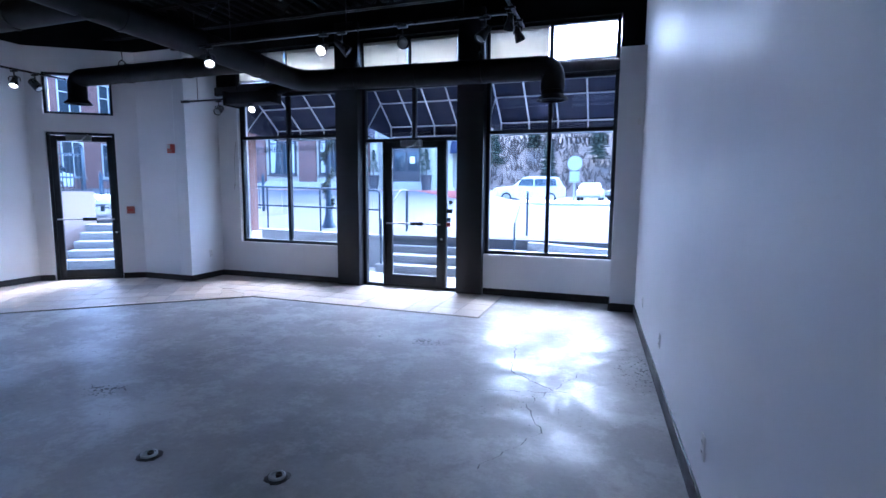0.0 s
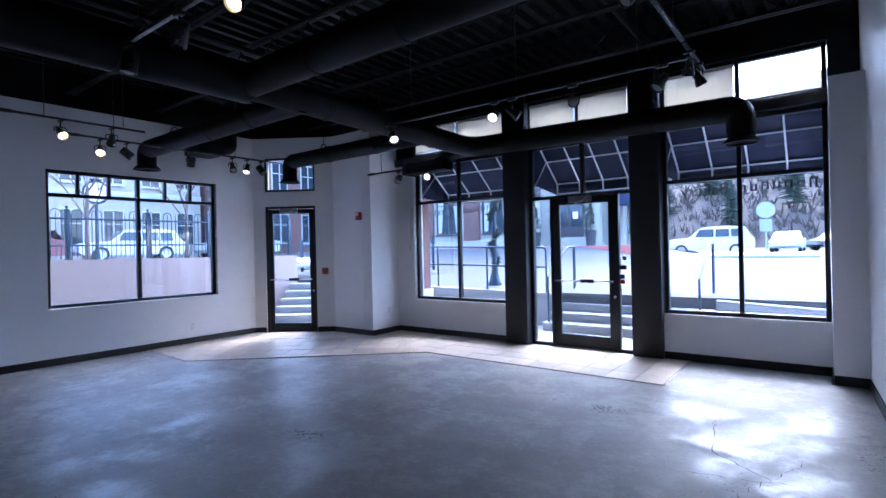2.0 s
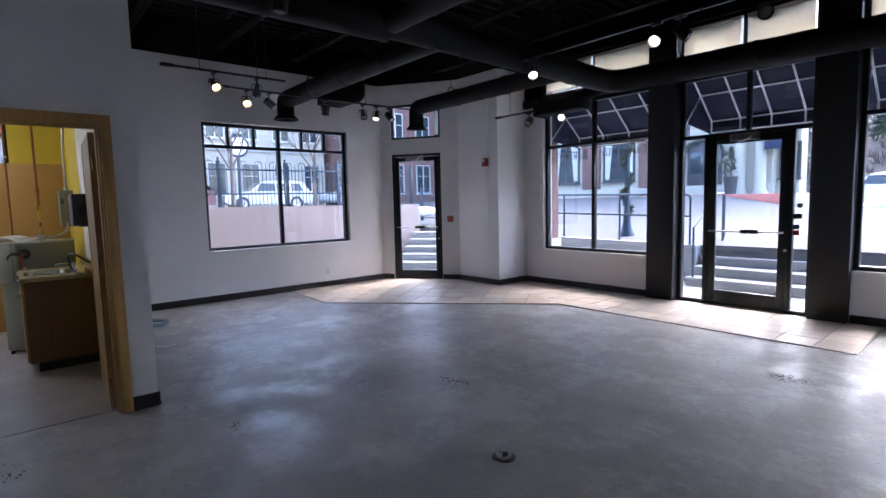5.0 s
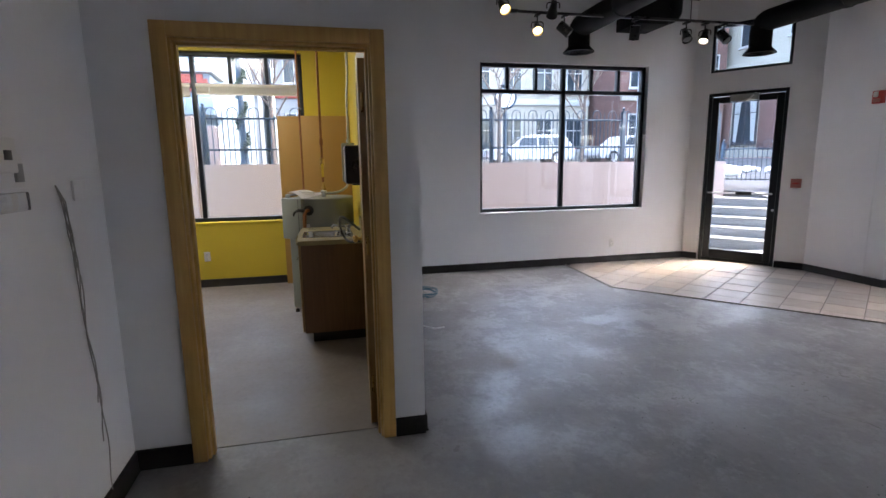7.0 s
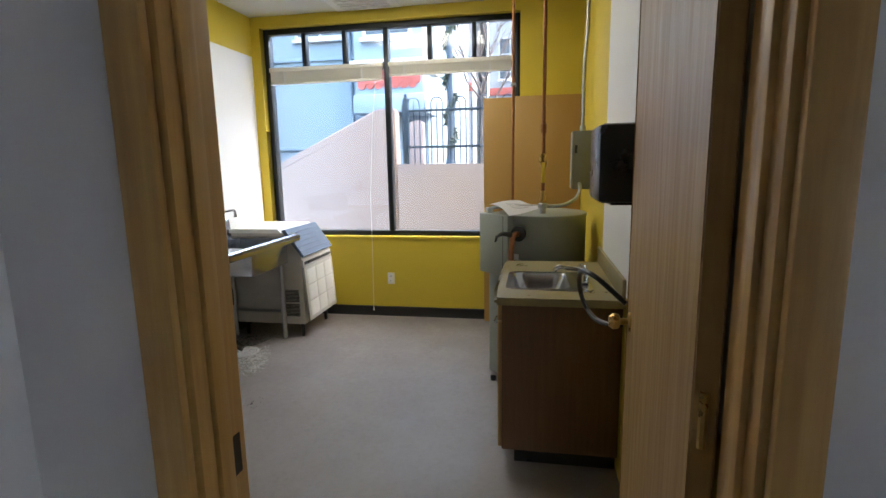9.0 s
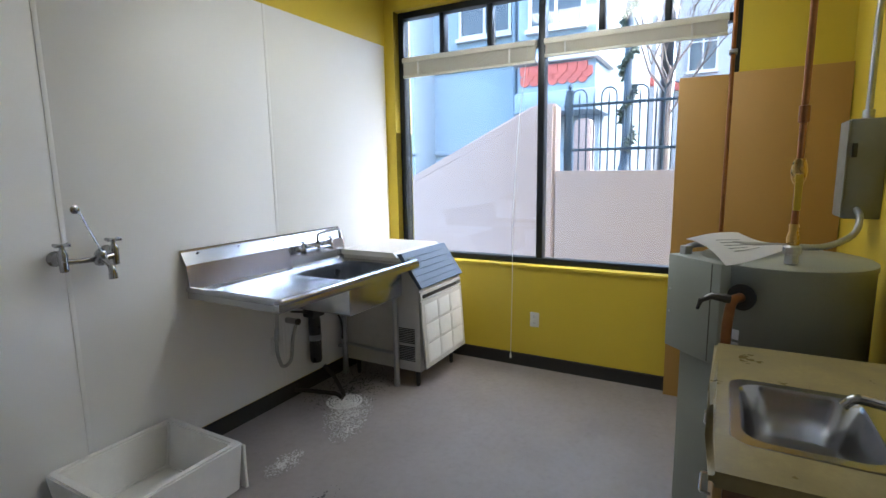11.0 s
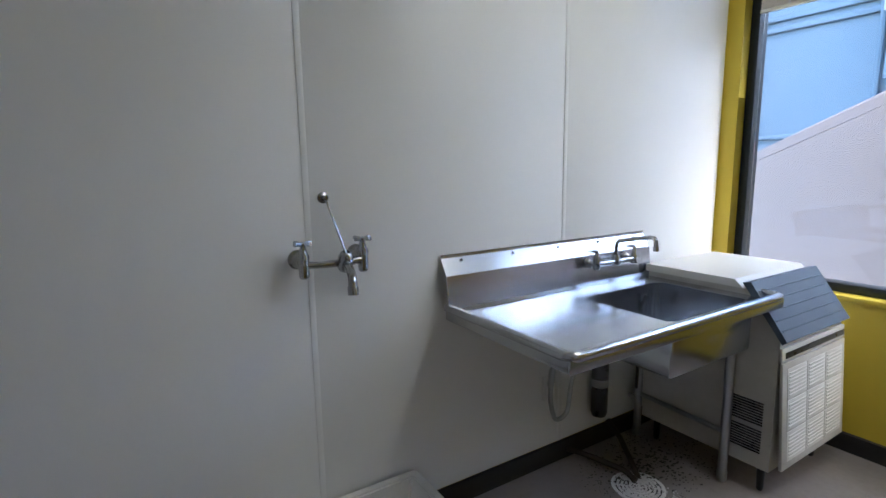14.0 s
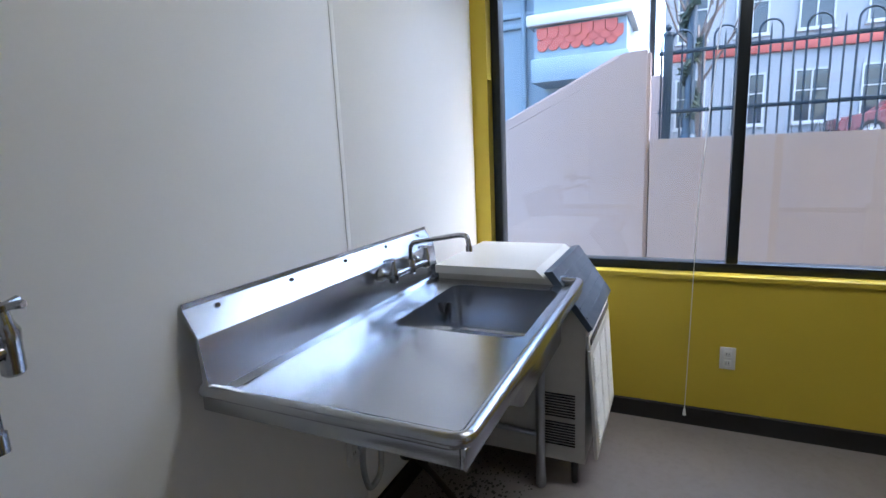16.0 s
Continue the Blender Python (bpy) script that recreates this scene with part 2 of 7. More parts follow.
DARK_GLASS = surface("dark_window_glass", (0.03, 0.04, 0.05), 0.08, var=0.2, scale=2, bump=0)
DARK_DOOR = surface("dark_painted_door", (0.05, 0.045, 0.05), 0.5, var=0.2, scale=3)
SNOW = surface("snow", (0.82, 0.83, 0.86), 0.8, var=0.05, scale=2, fine=30, bump=0.4)
CARWHITE = surface("white_car_paint", (0.5, 0.51, 0.52), 0.25, var=0.04, scale=2)
CARDARK = surface("dark_car_paint", (0.03, 0.03, 0.035), 0.25, var=0.1)
CARRED = surface("maroon_car_paint", (0.12, 0.02, 0.02), 0.25, var=0.1)
TYRE = surface("tyre_rubber", (0.02, 0.02, 0.02), 0.8, var=0.2)
RIM = surface("alloy_rim", (0.5, 0.5, 0.52), 0.3, 0.9)
BARK = surface("grey_bark", (0.12, 0.09, 0.075), 0.9, var=0.3, scale=8, fine=40, bump=0.5)
SHRUB = surface("bare_brown_shrubs", (0.085, 0.066, 0.055), 0.95, var=0.45, scale=0.5, fine=6, bump=0.8, dist=0.2)
NEEDLE = surface("conifer_needles", (0.022, 0.035, 0.022), 0.9, var=0.4, scale=5, fine=20)
GARLAND = surface("dark_garland", (0.03, 0.045, 0.03), 0.9, var=0.4, scale=12, fine=40)
SIGNBACK = surface("grey_sign_back", (0.35, 0.36, 0.37), 0.5, 0.4, var=0.1)
YELLOWLEVER = surface("yellow_lever_grip", (0.6, 0.42, 0.02), 0.5, var=0.1)
LETTER = surface("grey_vinyl_letter", (0.07, 0.07, 0.08), 0.6, var=0.05)
KERB_RED = surface("faded_red_kerb", (0.45, 0.14, 0.11), 0.8, var=0.15, scale=3)


# ---- building helpers ----
ORIGIN = {}


def thing(name, at, label="", category="", group="", kind=""):
    e = new(name)
    e.empty_display_size = 0.1
    e.location = at
    ORIGIN[e.name] = Vector(at)
    return tagged(e, label, category, group, kind)


def finish(bm, smooth=None):
    bmesh.ops.recalc_face_normals(bm, faces=bm.faces[:])
    if smooth:
        for f in bm.faces:
            f.smooth = True
        for e in bm.edges:
            if len(e.link_faces) == 2 and e.calc_face_angle(0.0) > radians(smooth):
                e.smooth = False


def part(name, bm, material, parent=None, label="", smooth=40):
    """A bmesh, built in world coordinates, as one mesh object under a thing or a part."""
    finish(bm, smooth)
    if parent is not None:
        o = ORIGIN[parent.name]
        bmesh.ops.translate(bm, verts=bm.verts[:], vec=-o)
    me = bpy.data.meshes.new(name)
    bm.to_mesh(me)
    bm.free()
    me.materials.append(material)
    ob = new(name, me)
    if parent is not None:
        ob.parent = parent
        ORIGIN[ob.name] = ORIGIN[parent.name]
    return tagged(ob, label)


def solid(name, bm, material, label="", category="", kind="", group="", smooth=40):
    """A top-level thing that is one mesh."""
    return tagged(part(name, bm, material, None, "", smooth), label, category, group, kind)


def box(bm, x0, x1, y0, y1, z0, z1, bevel=0.0, m=None, seg=2):
    g = bmesh.ops.create_cube(bm, size=1.0)
    vs = g["verts"]
    for v in vs:
        v.co = Vector((x0 + (v.co.x + 0.5) * (x1 - x0), y0 + (v.co.y + 0.5) * (y1 - y0), z0 + (v.co.z + 0.5) * (z1 - z0)))
        if m is not None:
            v.co = m @ v.co
    if bevel:
        es = list({e for v in vs for e in v.link_edges})
        bmesh.ops.bevel(bm, geom=es, offset=bevel, segments=seg, affect="EDGES", profile=0.5)


def boxed(*a, **k):
    bm = bmesh.new()
    box(bm, *a, **k)
    return bm


def rod(bm, p0, p1, r0, r1=None, seg=12, caps=True):
    p0, p1 = Vector(p0), Vector(p1)
    d = p1 - p0
    q = d.to_track_quat("Z", "Y").to_matrix().to_4x4()
    bmesh.ops.create_cone(bm, cap_ends=caps, segments=seg, radius1=r0, radius2=r0 if r1 is None else r1, depth=d.length,
                          matrix=Matrix.Translation((p0 + p1) / 2) @ q)


def rodded(*a, **k):
    bm = bmesh.new()
    rod(bm, *a, **k)
    return bm


def tube(bm, pts, r, seg=10, closed=False, caps=True):
    """A round tube along points; r a number or one for each point."""
    pts = [Vector(p) for p in pts]
    n = len(pts)
    rs = r if isinstance(r, (list, tuple)) else [r] * n
    rings, ref = [], None
    for i, p in enumerate(pts):
        a = pts[(i - 1) % n] if (i or closed) else p
        b = pts[(i + 1) % n] if (i < n - 1 or closed) else p
        t = (b - a).normalized()
        if ref is None:
            ref = t.orthogonal().normalized()
        ref = (ref - t * ref.dot(t)).normalized()
        s = t.cross(ref)
        rings.append([bm.verts.new(p + (ref * math.cos(k * math.tau / seg) + s * math.sin(k * math.tau / seg)) * rs[i]) for k in range(seg)])
    for i in range(n if closed else n - 1):
        a, b = rings[i], rings[(i + 1) % n]
        for k in range(seg):
            bm.faces.new((a[k], a[(k + 1) % seg], b[(k + 1) % seg], b[k]))
    if not closed and caps:
        bm.faces.new(rings[0][::-1])
        bm.faces.new(rings[-1])


def tubed(*a, **k):
    bm = bmesh.new()
    tube(bm, *a, **k)
    return bm


def rounded(pts, r=0.08, n=5):
    """Points of a bent line with rounded corners."""
    pts = [Vector(p) for p in pts]
    out = [pts[0]]
    for a, b, c in zip(pts, pts[1:], pts[2:]):
        k = min(r, (a - b).length / 2, (c - b).length / 2)
        p, q = b + (a - b).normalized() * k, b + (c - b).normalized() * k
        for i in range(n + 1):
            t = i / n
            out.append(p.lerp(b, t).lerp(b.lerp(q, t), t))
    out.append(pts[-1])
    return out


def spun(bm, profile, at, axis=(0, 0, 1), seg=20):
    """A turned shape: profile of (radius, height) about an axis through a point."""
    q = Vector(axis).to_track_quat("Z", "Y").to_matrix().to_4x4()
    m = Matrix.Translation(at) @ q
    rings = []
    for r, h in profile:
        if r < 1e-5:
            rings.append([bm.verts.new(m @ Vector((0, 0, h)))])
        else:
            rings.append([bm.verts.new(m @ Vector((r * math.cos(k * math.tau / seg), r * math.sin(k * math.tau / seg), h))) for k in range(seg)])
    for a, b in zip(rings, rings[1:]):
        for k in range(seg):
            k2 = (k + 1) % seg
            if len(a) == 1 and len(b) == 1:
                continue
            if len(a) == 1:
                bm.faces.new((a[0], b[k], b[k2]))
            elif len(b) == 1:
                bm.faces.new((a[k], a[k2], b[0]))
            else:
                bm.faces.new((a[k], a[k2], b[k2], b[k]))


def spinned(*a, **k):
    bm = bmesh.new()
    spun(bm, *a, **k)
    return bm


def spikes(name, items, material, parent=None, sides=4):
    """Many thin cones (from, to, radius) as one mesh."""
    verts, faces = [], []
    o = ORIGIN[parent.name] if parent is not None else Vector((0, 0, 0))
    for a, b, r in items:
        a, b = Vector(a) - o, Vector(b) - o
        d = (b - a).normalized()
        u = d.orthogonal().normalized()
        v = d.cross(u)
        n = len(verts)
        for k in range(sides):
            verts.append(a + (u * math.cos(k * math.tau / sides) + v * math.sin(k * math.tau / sides)) * r)
        verts.append(b)
        faces += [(n + k, n + (k + 1) % sides, n + sides) for k in range(sides)]
    me = bpy.data.meshes.new(name)
    me.from_pydata([tuple(v) for v in verts], [], faces)
    me.materials.append(material)
    ob = new(name, me)
    if parent is not None:
        ob.parent = parent
        ORIGIN[ob.name] = ORIGIN[parent.name]
    return ob


def prism(bm, pts, axis, lo, hi):
    """A flat outline pushed along an axis: pts in the other two coordinates, in order."""
    def at(p, w):
        return {"x": (w, p[0], p[1]), "y": (p[0], w, p[1]), "z": (p[0], p[1], w)}[axis]
    a = [bm.verts.new(at(p, lo)) for p in pts]
    b = [bm.verts.new(at(p, hi)) for p in pts]
    bm.faces.new(a[::-1])
    bm.faces.new(b)
    for i in range(len(pts)):
        j = (i + 1) % len(pts)
        bm.faces.new((a[i], a[j], b[j], b[i]))


def prismed(*a, **k):
    bm = bmesh.new()
    prism(bm, *a, **k)
    return bm


def along(p, q):
    """A frame that runs from p to q: its x along the wall, its y to the wall's left, z up."""
    p, q = Vector((*p, 0)), Vector((*q, 0))
    d = q - p
    return Matrix.Translation(p) @ Matrix.Rotation(math.atan2(d.y, d.x), 4, "Z"), d.length


def wall_mesh(p, q, thick, z0, z1, holes=()):
    """A wall from p to q, its inner face on that line and its thickness to the left, with openings that go through it."""
    m, length = along(p, q)
    bm = bmesh.new()
    us = sorted({0.0, length, *[h[0] for h in holes], *[h[1] for h in holes]})
    for a, b in zip(us, us[1:]):
        mid = (a + b) / 2
        inside = sorted((h[2], h[3]) for h in holes if h[0] < mid < h[1])
        z = z0
        for lo, hi in inside:
            if lo > z + 1e-4:
                box(bm, a, b, 0, thick, z, lo, m=m)
            z = hi
        if z < z1 - 1e-4:
            box(bm, a, b, 0, thick, z, z1, m=m)
    bmesh.ops.remove_doubles(bm, verts=bm.verts[:], dist=1e-5)
    return bm


def window_unit(name, p, q, z0, z1, ups, bars, depth=0.09, label="", bar=0.05, skip=()):
    """A glazed frame from p to q: ups are (s, z0, z1), bars are (z, s0, s1); one pane for each field given by its corners."""
    m, length = along(p, q)
    at = m @ Vector((length / 2, 0, z0))
    w = thing(name, at, label or "dark bronze aluminium window set in the wall", "window", kind="structure")
    bm = bmesh.new()
    for s in (0.0, length - bar):
        box(bm, s, s + bar, 0, depth, z0, z1, 0.004, m)
    for z in (z0, z1 - bar):
        box(bm, bar, length - bar, 0.001, depth - 0.001, z, z + bar, 0.004, m)
    part("window_frame", bm, FRAME, w)
    for s, a, b in ups:
        part("mullion", boxed(s - bar / 2, s + bar / 2, 0.002, depth - 0.002, a, b, 0.004, m), FRAME, w)
    for z, a, b in bars:
        part("transom", boxed(a, b, 0.003, depth - 0.003, z - bar / 2, z + bar / 2, 0.004, m), FRAME, w)
    return w, m, length


def pane(w, m, s0, s1, z0, z1, y=0.045):
    g = part("pane", boxed(s0, s1, y - 0.003, y + 0.003, z0, z1, 0, m), GLASS, w)
    g.visible_shadow = False
    return g


def skirting(p, q, h=0.1, t=0.012, name="baseboard"):
    """A rubber base along a wall that has its room on the right of p to q."""
    m, length = along(p, q)
    bm = bmesh.new()
    pr = [(0, 0), (-t * 1.8, 0), (-t, 0.012), (-t, h - 0.006), (-t * 0.4, h), (0, h)]
    a = [bm.verts.new(m @ Vector((0, y - 0.001, z))) for y, z in pr]
    b = [bm.verts.new(m @ Vector((length, y - 0.001, z))) for y, z in pr]
    bm.faces.new(a)
    bm.faces.new(b[::-1])
    for i in range(len(pr)):
        j = (i + 1) % len(pr)
        bm.faces.new((a[i], b[i], b[j], a[j]))
    return solid(name, bm, BASEBOARD, "black rubber base along the foot of the wall", "baseboard", "structure")


# ---- the shell ----
XW, YN, YS, XD, YT = -9.08, 7.2, -2.40, -5.07, -0.615
GXW, GYN = -9.15, 7.26
DECK = 4.3
A, B = (-9.08, 5.62), (-7.82, 6.49)

solid("floor", boxed(-9.3, 0.6, -2.6, 7.42, -0.15, 0.0), CONCRETE, "worn grey sealed concrete floor", "floor", "structure")
solid("floor_kitchen", boxed(XW - 0.02, XD - 0.1, YS, 0.70, 0.0, 0.004), KCONCRETE, "brownish worn concrete kitchen floor", "floor", "structure")

# west wall, north to south, with the shop and the kitchen window
W1 = (2.41, 4.89, 0.79, 2.775)
K1 = (-2.31, 0.16, 0.80, 2.80)
solid("wall_west", wall_mesh((XW, 5.62), (XW, 0.84), -0.25, 0, 3.68, [(5.62 - W1[1], 5.62 - W1[0], W1[2], W1[3])]), WHITE,
      "white painted wall with a wide shop window", "wall", "structure")
solid("wall_west_kitchen", wall_mesh((XW, 0.84), (XW, YS - 0.1), -0.25, 0, 3.68, [(0.84 - K1[1], 0.84 - K1[0], K1[2], K1[3])]), YELLOW,
      "mustard yellow painted wall with a wide window", "wall", "structure")
# diagonal corner with the side door
dm, dl = along(A, B)
DS0, DS1 = 0.22, 1.19
solid("wall_corner", wall_mesh(A, B, 0.25, 0, 3.68, [(DS0, DS1, -0.01, 2.395), (DS0, DS1, 2.67, 3.31)]), WHITE,
      "white painted diagonal wall with a glazed door", "wall", "structure")
solid("wall_jog", wall_mesh(B, (-7.05, 6.49), 0.25, 0, 3.68), WHITE, "white painted wall beside the side door", "wall", "structure")
solid("wall_return", prismed([(-6.826, 6.493), (-6.826, 7.199), (-7.05, 7.199), (-7.05, 6.493)], "z", 0, 3.679), WHITE,
      "white painted return of the wall", "wall", "structure")
# north wall
NH = [(-6.42, -4.49, 0.61, 3.06), (-4.10, -2.51, -0.01, 3.06), (-2.13, -0.36, 0.595, 3.06),
      (-6.42, -4.49, 3.2, 3.76), (-4.10, -2.51, 3.2, 3.76), (-2.13, -0.36, 3.2, 3.76)]
x0 = -7.05
solid("wall_north", wall_mesh((x0, YN), (-4.49, YN), 0.25, 0, 3.06, [(h[0] - x0, h[1] - x0, h[2], h[3]) for h in NH[:1]]), WHITE,
      "white painted wall under a shop window", "wall", "structure")
solid("wall_north_east", wall_mesh((-2.13, YN), (0.5, YN), 0.25, 0, 3.06, [(0.0, 1.77, 0.595, 3.07)]), WHITE,
      "white painted wall under a shop window", "wall", "structure")
bm = wall_mesh((x0, YN + 0.001), (0.5, YN + 0.001), 0.25, 3.06, DECK, [(h[0] - x0, h[1] - x0, h[2], h[3]) for h in NH[3:]])
solid("wall_north_top", bm, BLACK, "black painted band with a row of high windows", "wall", "structure")
for a, b in ((-4.489, -4.10), (-2.51, -2.131)):
    bm = boxed(a, b, YN - 0.09, YN + 0.249, 0, DECK - 0.3, 0.012)
    solid("trim_pier", bm, STEEL_BLACK, "black clad steel pier between shop windows", "pier", "structure")
bm = boxed(-6.82, 0.4, YN - 0.06, YN, 3.062, 3.198, 0.008)
solid("trim_beam", bm, STEEL_BLACK, "black steel beam over the shop windows", "beam", "structure")
# pilaster at the east end
solid("trim_pilaster", boxed(-0.36, 0.1, 6.80, YN - 0.001, 0, 3.24, 0.006), WHITE, "white painted pilaster at the wall's end", "pilaster", "structure")
# east wall, a little askew
E0, E1 = (0.281, -0.9), (-0.078, 7.19)
solid("wall_east", wall_mesh(E1, E0, 0.2, 0, DECK - 0.02), WHITE, "long smooth white painted side wall", "wall", "structure")
# walls that close the shop to the south and the kitchen wall
solid("wall_south", wall_mesh((0.5, YT), (XD, YT), 0.12, 0, DECK - 0.02), WHITE, "white painted wall with loose cables", "wall", "structure")
DY0, DY1, DZ = -0.288, 0.622, 2.062
bm = wall_mesh((XD, YT - 0.1), (XD, 0.85), 0.13, 0, 3.16, [(DY0 - YT + 0.1, DY1 - YT + 0.1, -0.01, DZ)])
solid("wall_kitchen_door", bm, WHITE, "white painted partition with a doorway", "wall", "structure")
solid("wall_partition", boxed(XW, XD - 0.131, 0.71, 0.85, 0, 3.16), WHITE, "white painted partition beside the kitchen", "wall", "structure")
solid("wall_partition_kitchen", boxed(XW, XD - 0.131, 0.702, 0.709, 0, 3.0), YELLOW, "mustard yellow kitchen wall", "wall", "structure")
solid("wall_kitchen_south", boxed(XW - 0.2, XD - 0.131, YS - 0.12, YS, 0, 3.16), YELLOW, "mustard yellow wall above white panels", "wall", "structure")
solid("wall_kitchen_east", boxed(XD - 0.129, XD - 0.01, YS - 0.12, YT - 0.101, 0, 3.16), WHITE, "white kitchen wall", "wall", "structure")
# upper black walls that close the roof space
bm = bmesh.new()
box(bm, XW - 0.25, XW, 0.85, 5.62, 3.68, DECK)
box(bm, 0, dl, 0, 0.25, 3.68, DECK, m=dm)
box(bm, B[0], -6.83, 6.49, 6.77, 3.68, DECK)
box(bm, -7.05, -6.83, 6.77, 7.45, 3.68, DECK)
box(bm, XW - 0.25, XD, 0.70, 0.84, 3.161, DECK)
box(bm, XD - 0.12, XD - 0.002, YT - 0.1, 0.70, 3.161, DECK)
solid("wall_top", bm, BLACK, "black painted upper wall under the roof deck", "wall", "structure")

# roof deck with ribs
bm = bmesh.new()
xs, k = [], 0
x = -9.4
while x < 0.6:
    xs += [(x, DECK), (x + 0.07, DECK), (x + 0.1, DECK - 0.075), (x + 0.17, DECK - 0.075)]
    x += 0.2
lo = [bm.verts.new((a, -0.9, z)) for a, z in xs]
hi = [bm.verts.new((a, 7.45, z)) for a, z in xs]
for i in range(len(xs) - 1):
    bm.faces.new((lo[i], lo[i + 1], hi[i + 1], hi[i]))
box(bm, -9.5, 0.7, -1.0, 7.5, DECK + 0.02, DECK + 0.3)
solid("ceiling", bm, BLACK, "black painted ribbed steel roof deck", "ceiling", "structure", smooth=None)

# kitchen ceiling with grid
KC = 2.9
bm = boxed(XW - 0.05, XD - 0.1, YS - 0.05, 0.71, KC, KC + 0.04)
for x in np.arange(-8.6, -5.2, 0.61):
    box(bm, x - 0.012, x + 0.012, YS, 0.70, KC - 0.004, KC - 0.0005)
for y in (-1.4, -0.18):
    box(bm, XW, XD - 0.131, y - 0.012, y + 0.012, KC - 0.005, KC - 0.001)
solid("ceiling_kitchen", bm, CEIL_TILE, "white lay-in tile ceiling of the kitchen", "ceiling", "structure", smooth=None)

# bases
skirting((XW, 0.86), (XW, 5.62))
skirting(A, tuple((dm @ Vector((DS0 - 0.01, 0, 0))).xy))
skirting(tuple((dm @ Vector((DS1 + 0.01, 0, 0))).xy), B)
skirting(B, (-6.826, 6.49))
skirting((-6.825, 6.48), (-6.825, 7.2))
skirting((-6.82, YN), (-4.495, YN))
skirting((-2.125, YN), (-0.365, YN))
skirting((-0.36, 6.80), (-0.065, 6.799))
skirting((-0.361, 7.19), (-0.361, 6.79))
skirting((-0.0625, 6.79), (0.269, -0.60))
skirting((0.3, YT), (XD, YT))
skirting((XD, YT), (XD, DY0 - 0.064))
skirting((XD, DY1 + 0.064), (XD, 0.85))
skirting((XD, 0.85), (XW, 0.85))
skirting((XW, -2.39), (XW, 0.70))
skirting((XD - 0.14, YS), (XW, YS))


# ---- windows and doors of the shop ----
def fields(w, m, us, zs):
    for a, b in zip(us, us[1:]):
        for c, d in zip(zs, zs[1:]):
            pane(w, m, a + 0.012, b - 0.012, c + 0.012, d - 0.012)


def west_window(name, y0, y1, z0, z1, mid, zt, label):
    w, m, length = window_unit(name, (GXW, y0), (GXW, y1), z0, z1, [(mid - y0, z0 + 0.05, z1 - 0.05)],
                               [(zt, 0.05, length_of(y0, y1) - 0.05)], label=label)
    half = (mid - y0, y1 - mid)
    for k in (1, 2):
        part("mullion", boxed(mid - y0 - half[0] * k / 3 - 0.02, mid - y0 - half[0] * k / 3 + 0.02, 0.004, 0.086, zt + 0.02, z1 - 0.05, 0.004, m), FRAME, w)
        part("mullion", boxed(mid - y0 + half[1] * k / 3 - 0.02, mid - y0 + half[1] * k / 3 + 0.02, 0.004, 0.086, zt + 0.02, z1 - 0.05, 0.004, m), FRAME, w)
    fields(w, m, [0.04, mid - y0, length - 0.04], [z0 + 0.04, zt])
    for a, b in ((0.04, mid - y0), (mid - y0, length - 0.04)):
        for k in range(3):
            pane(w, m, a + (b - a) * k / 3 + 0.012, a + (b - a) * (k + 1) / 3 - 0.012, zt + 0.012, z1 - 0.05)
    return w


def length_of(a, b):
    return abs(b - a)


west_window("window_1", W1[0], W1[1], W1[2], W1[3], 3.635, 2.415, "dark bronze shop window with six small upper lights")
west_window("window_2", K1[0], K1[1], K1[2], K1[3], -1.085, 2.42, "dark bronze kitchen window with six small upper lights")

w, m, length = window_unit("window_3", (-6.42, GYN), (-4.495, GYN), 0.61, 3.06, [(0.945, 0.66, 3.01)], [(2.36, 0.05, 1.875)], label="dark bronze shop window with two upper lights")
fields(w, m, [0.04, 0.945, 1.885], [0.65, 2.36, 3.02])
w, m, length = window_unit("window_4", (-2.125, GYN), (-0.365, GYN), 0.595, 3.06, [(0.885, 0.645, 3.01)], [(2.33, 0.05, 1.71)], label="dark bronze shop window with two upper lights")
fields(w, m, [0.04, 0.885, 1.72], [0.635, 2.33, 3.02])
for i, (a, b) in enumerate(((-6.42, -4.495), (-4.095, -2.515), (-2.125, -0.365))):
    w, m, length = window_unit(f"window_{5 + i}", (a, GYN), (b, GYN), 3.2, 3.76, [((b - a) / 2, 3.25, 3.71)], [], label="high dark framed window with an ivory slatted blind")
    fields(w, m, [0.04, (b - a) / 2, b - a - 0.04], [3.24, 3.72])

# front door with its side lights and the light above it
w, m, length = window_unit("window_8", (-4.095, GYN), (-2.515, GYN), 0.0, 3.06, [(0.36, 0.05, 2.25), (1.345, 0.05, 2.25), (0.85, 2.27, 3.01)], [(2.26, 0.05, 1.53)],
                           label="dark bronze shopfront frame with narrow side lights")
pane(w, m, 0.05, 0.335, 0.05, 2.235)
pane(w, m, 1.37, 1.53, 0.05, 2.235)
pane(w, m, 0.05, 0.83, 2.285, 3.01)
pane(w, m, 0.87, 1.53, 2.285, 3.01)


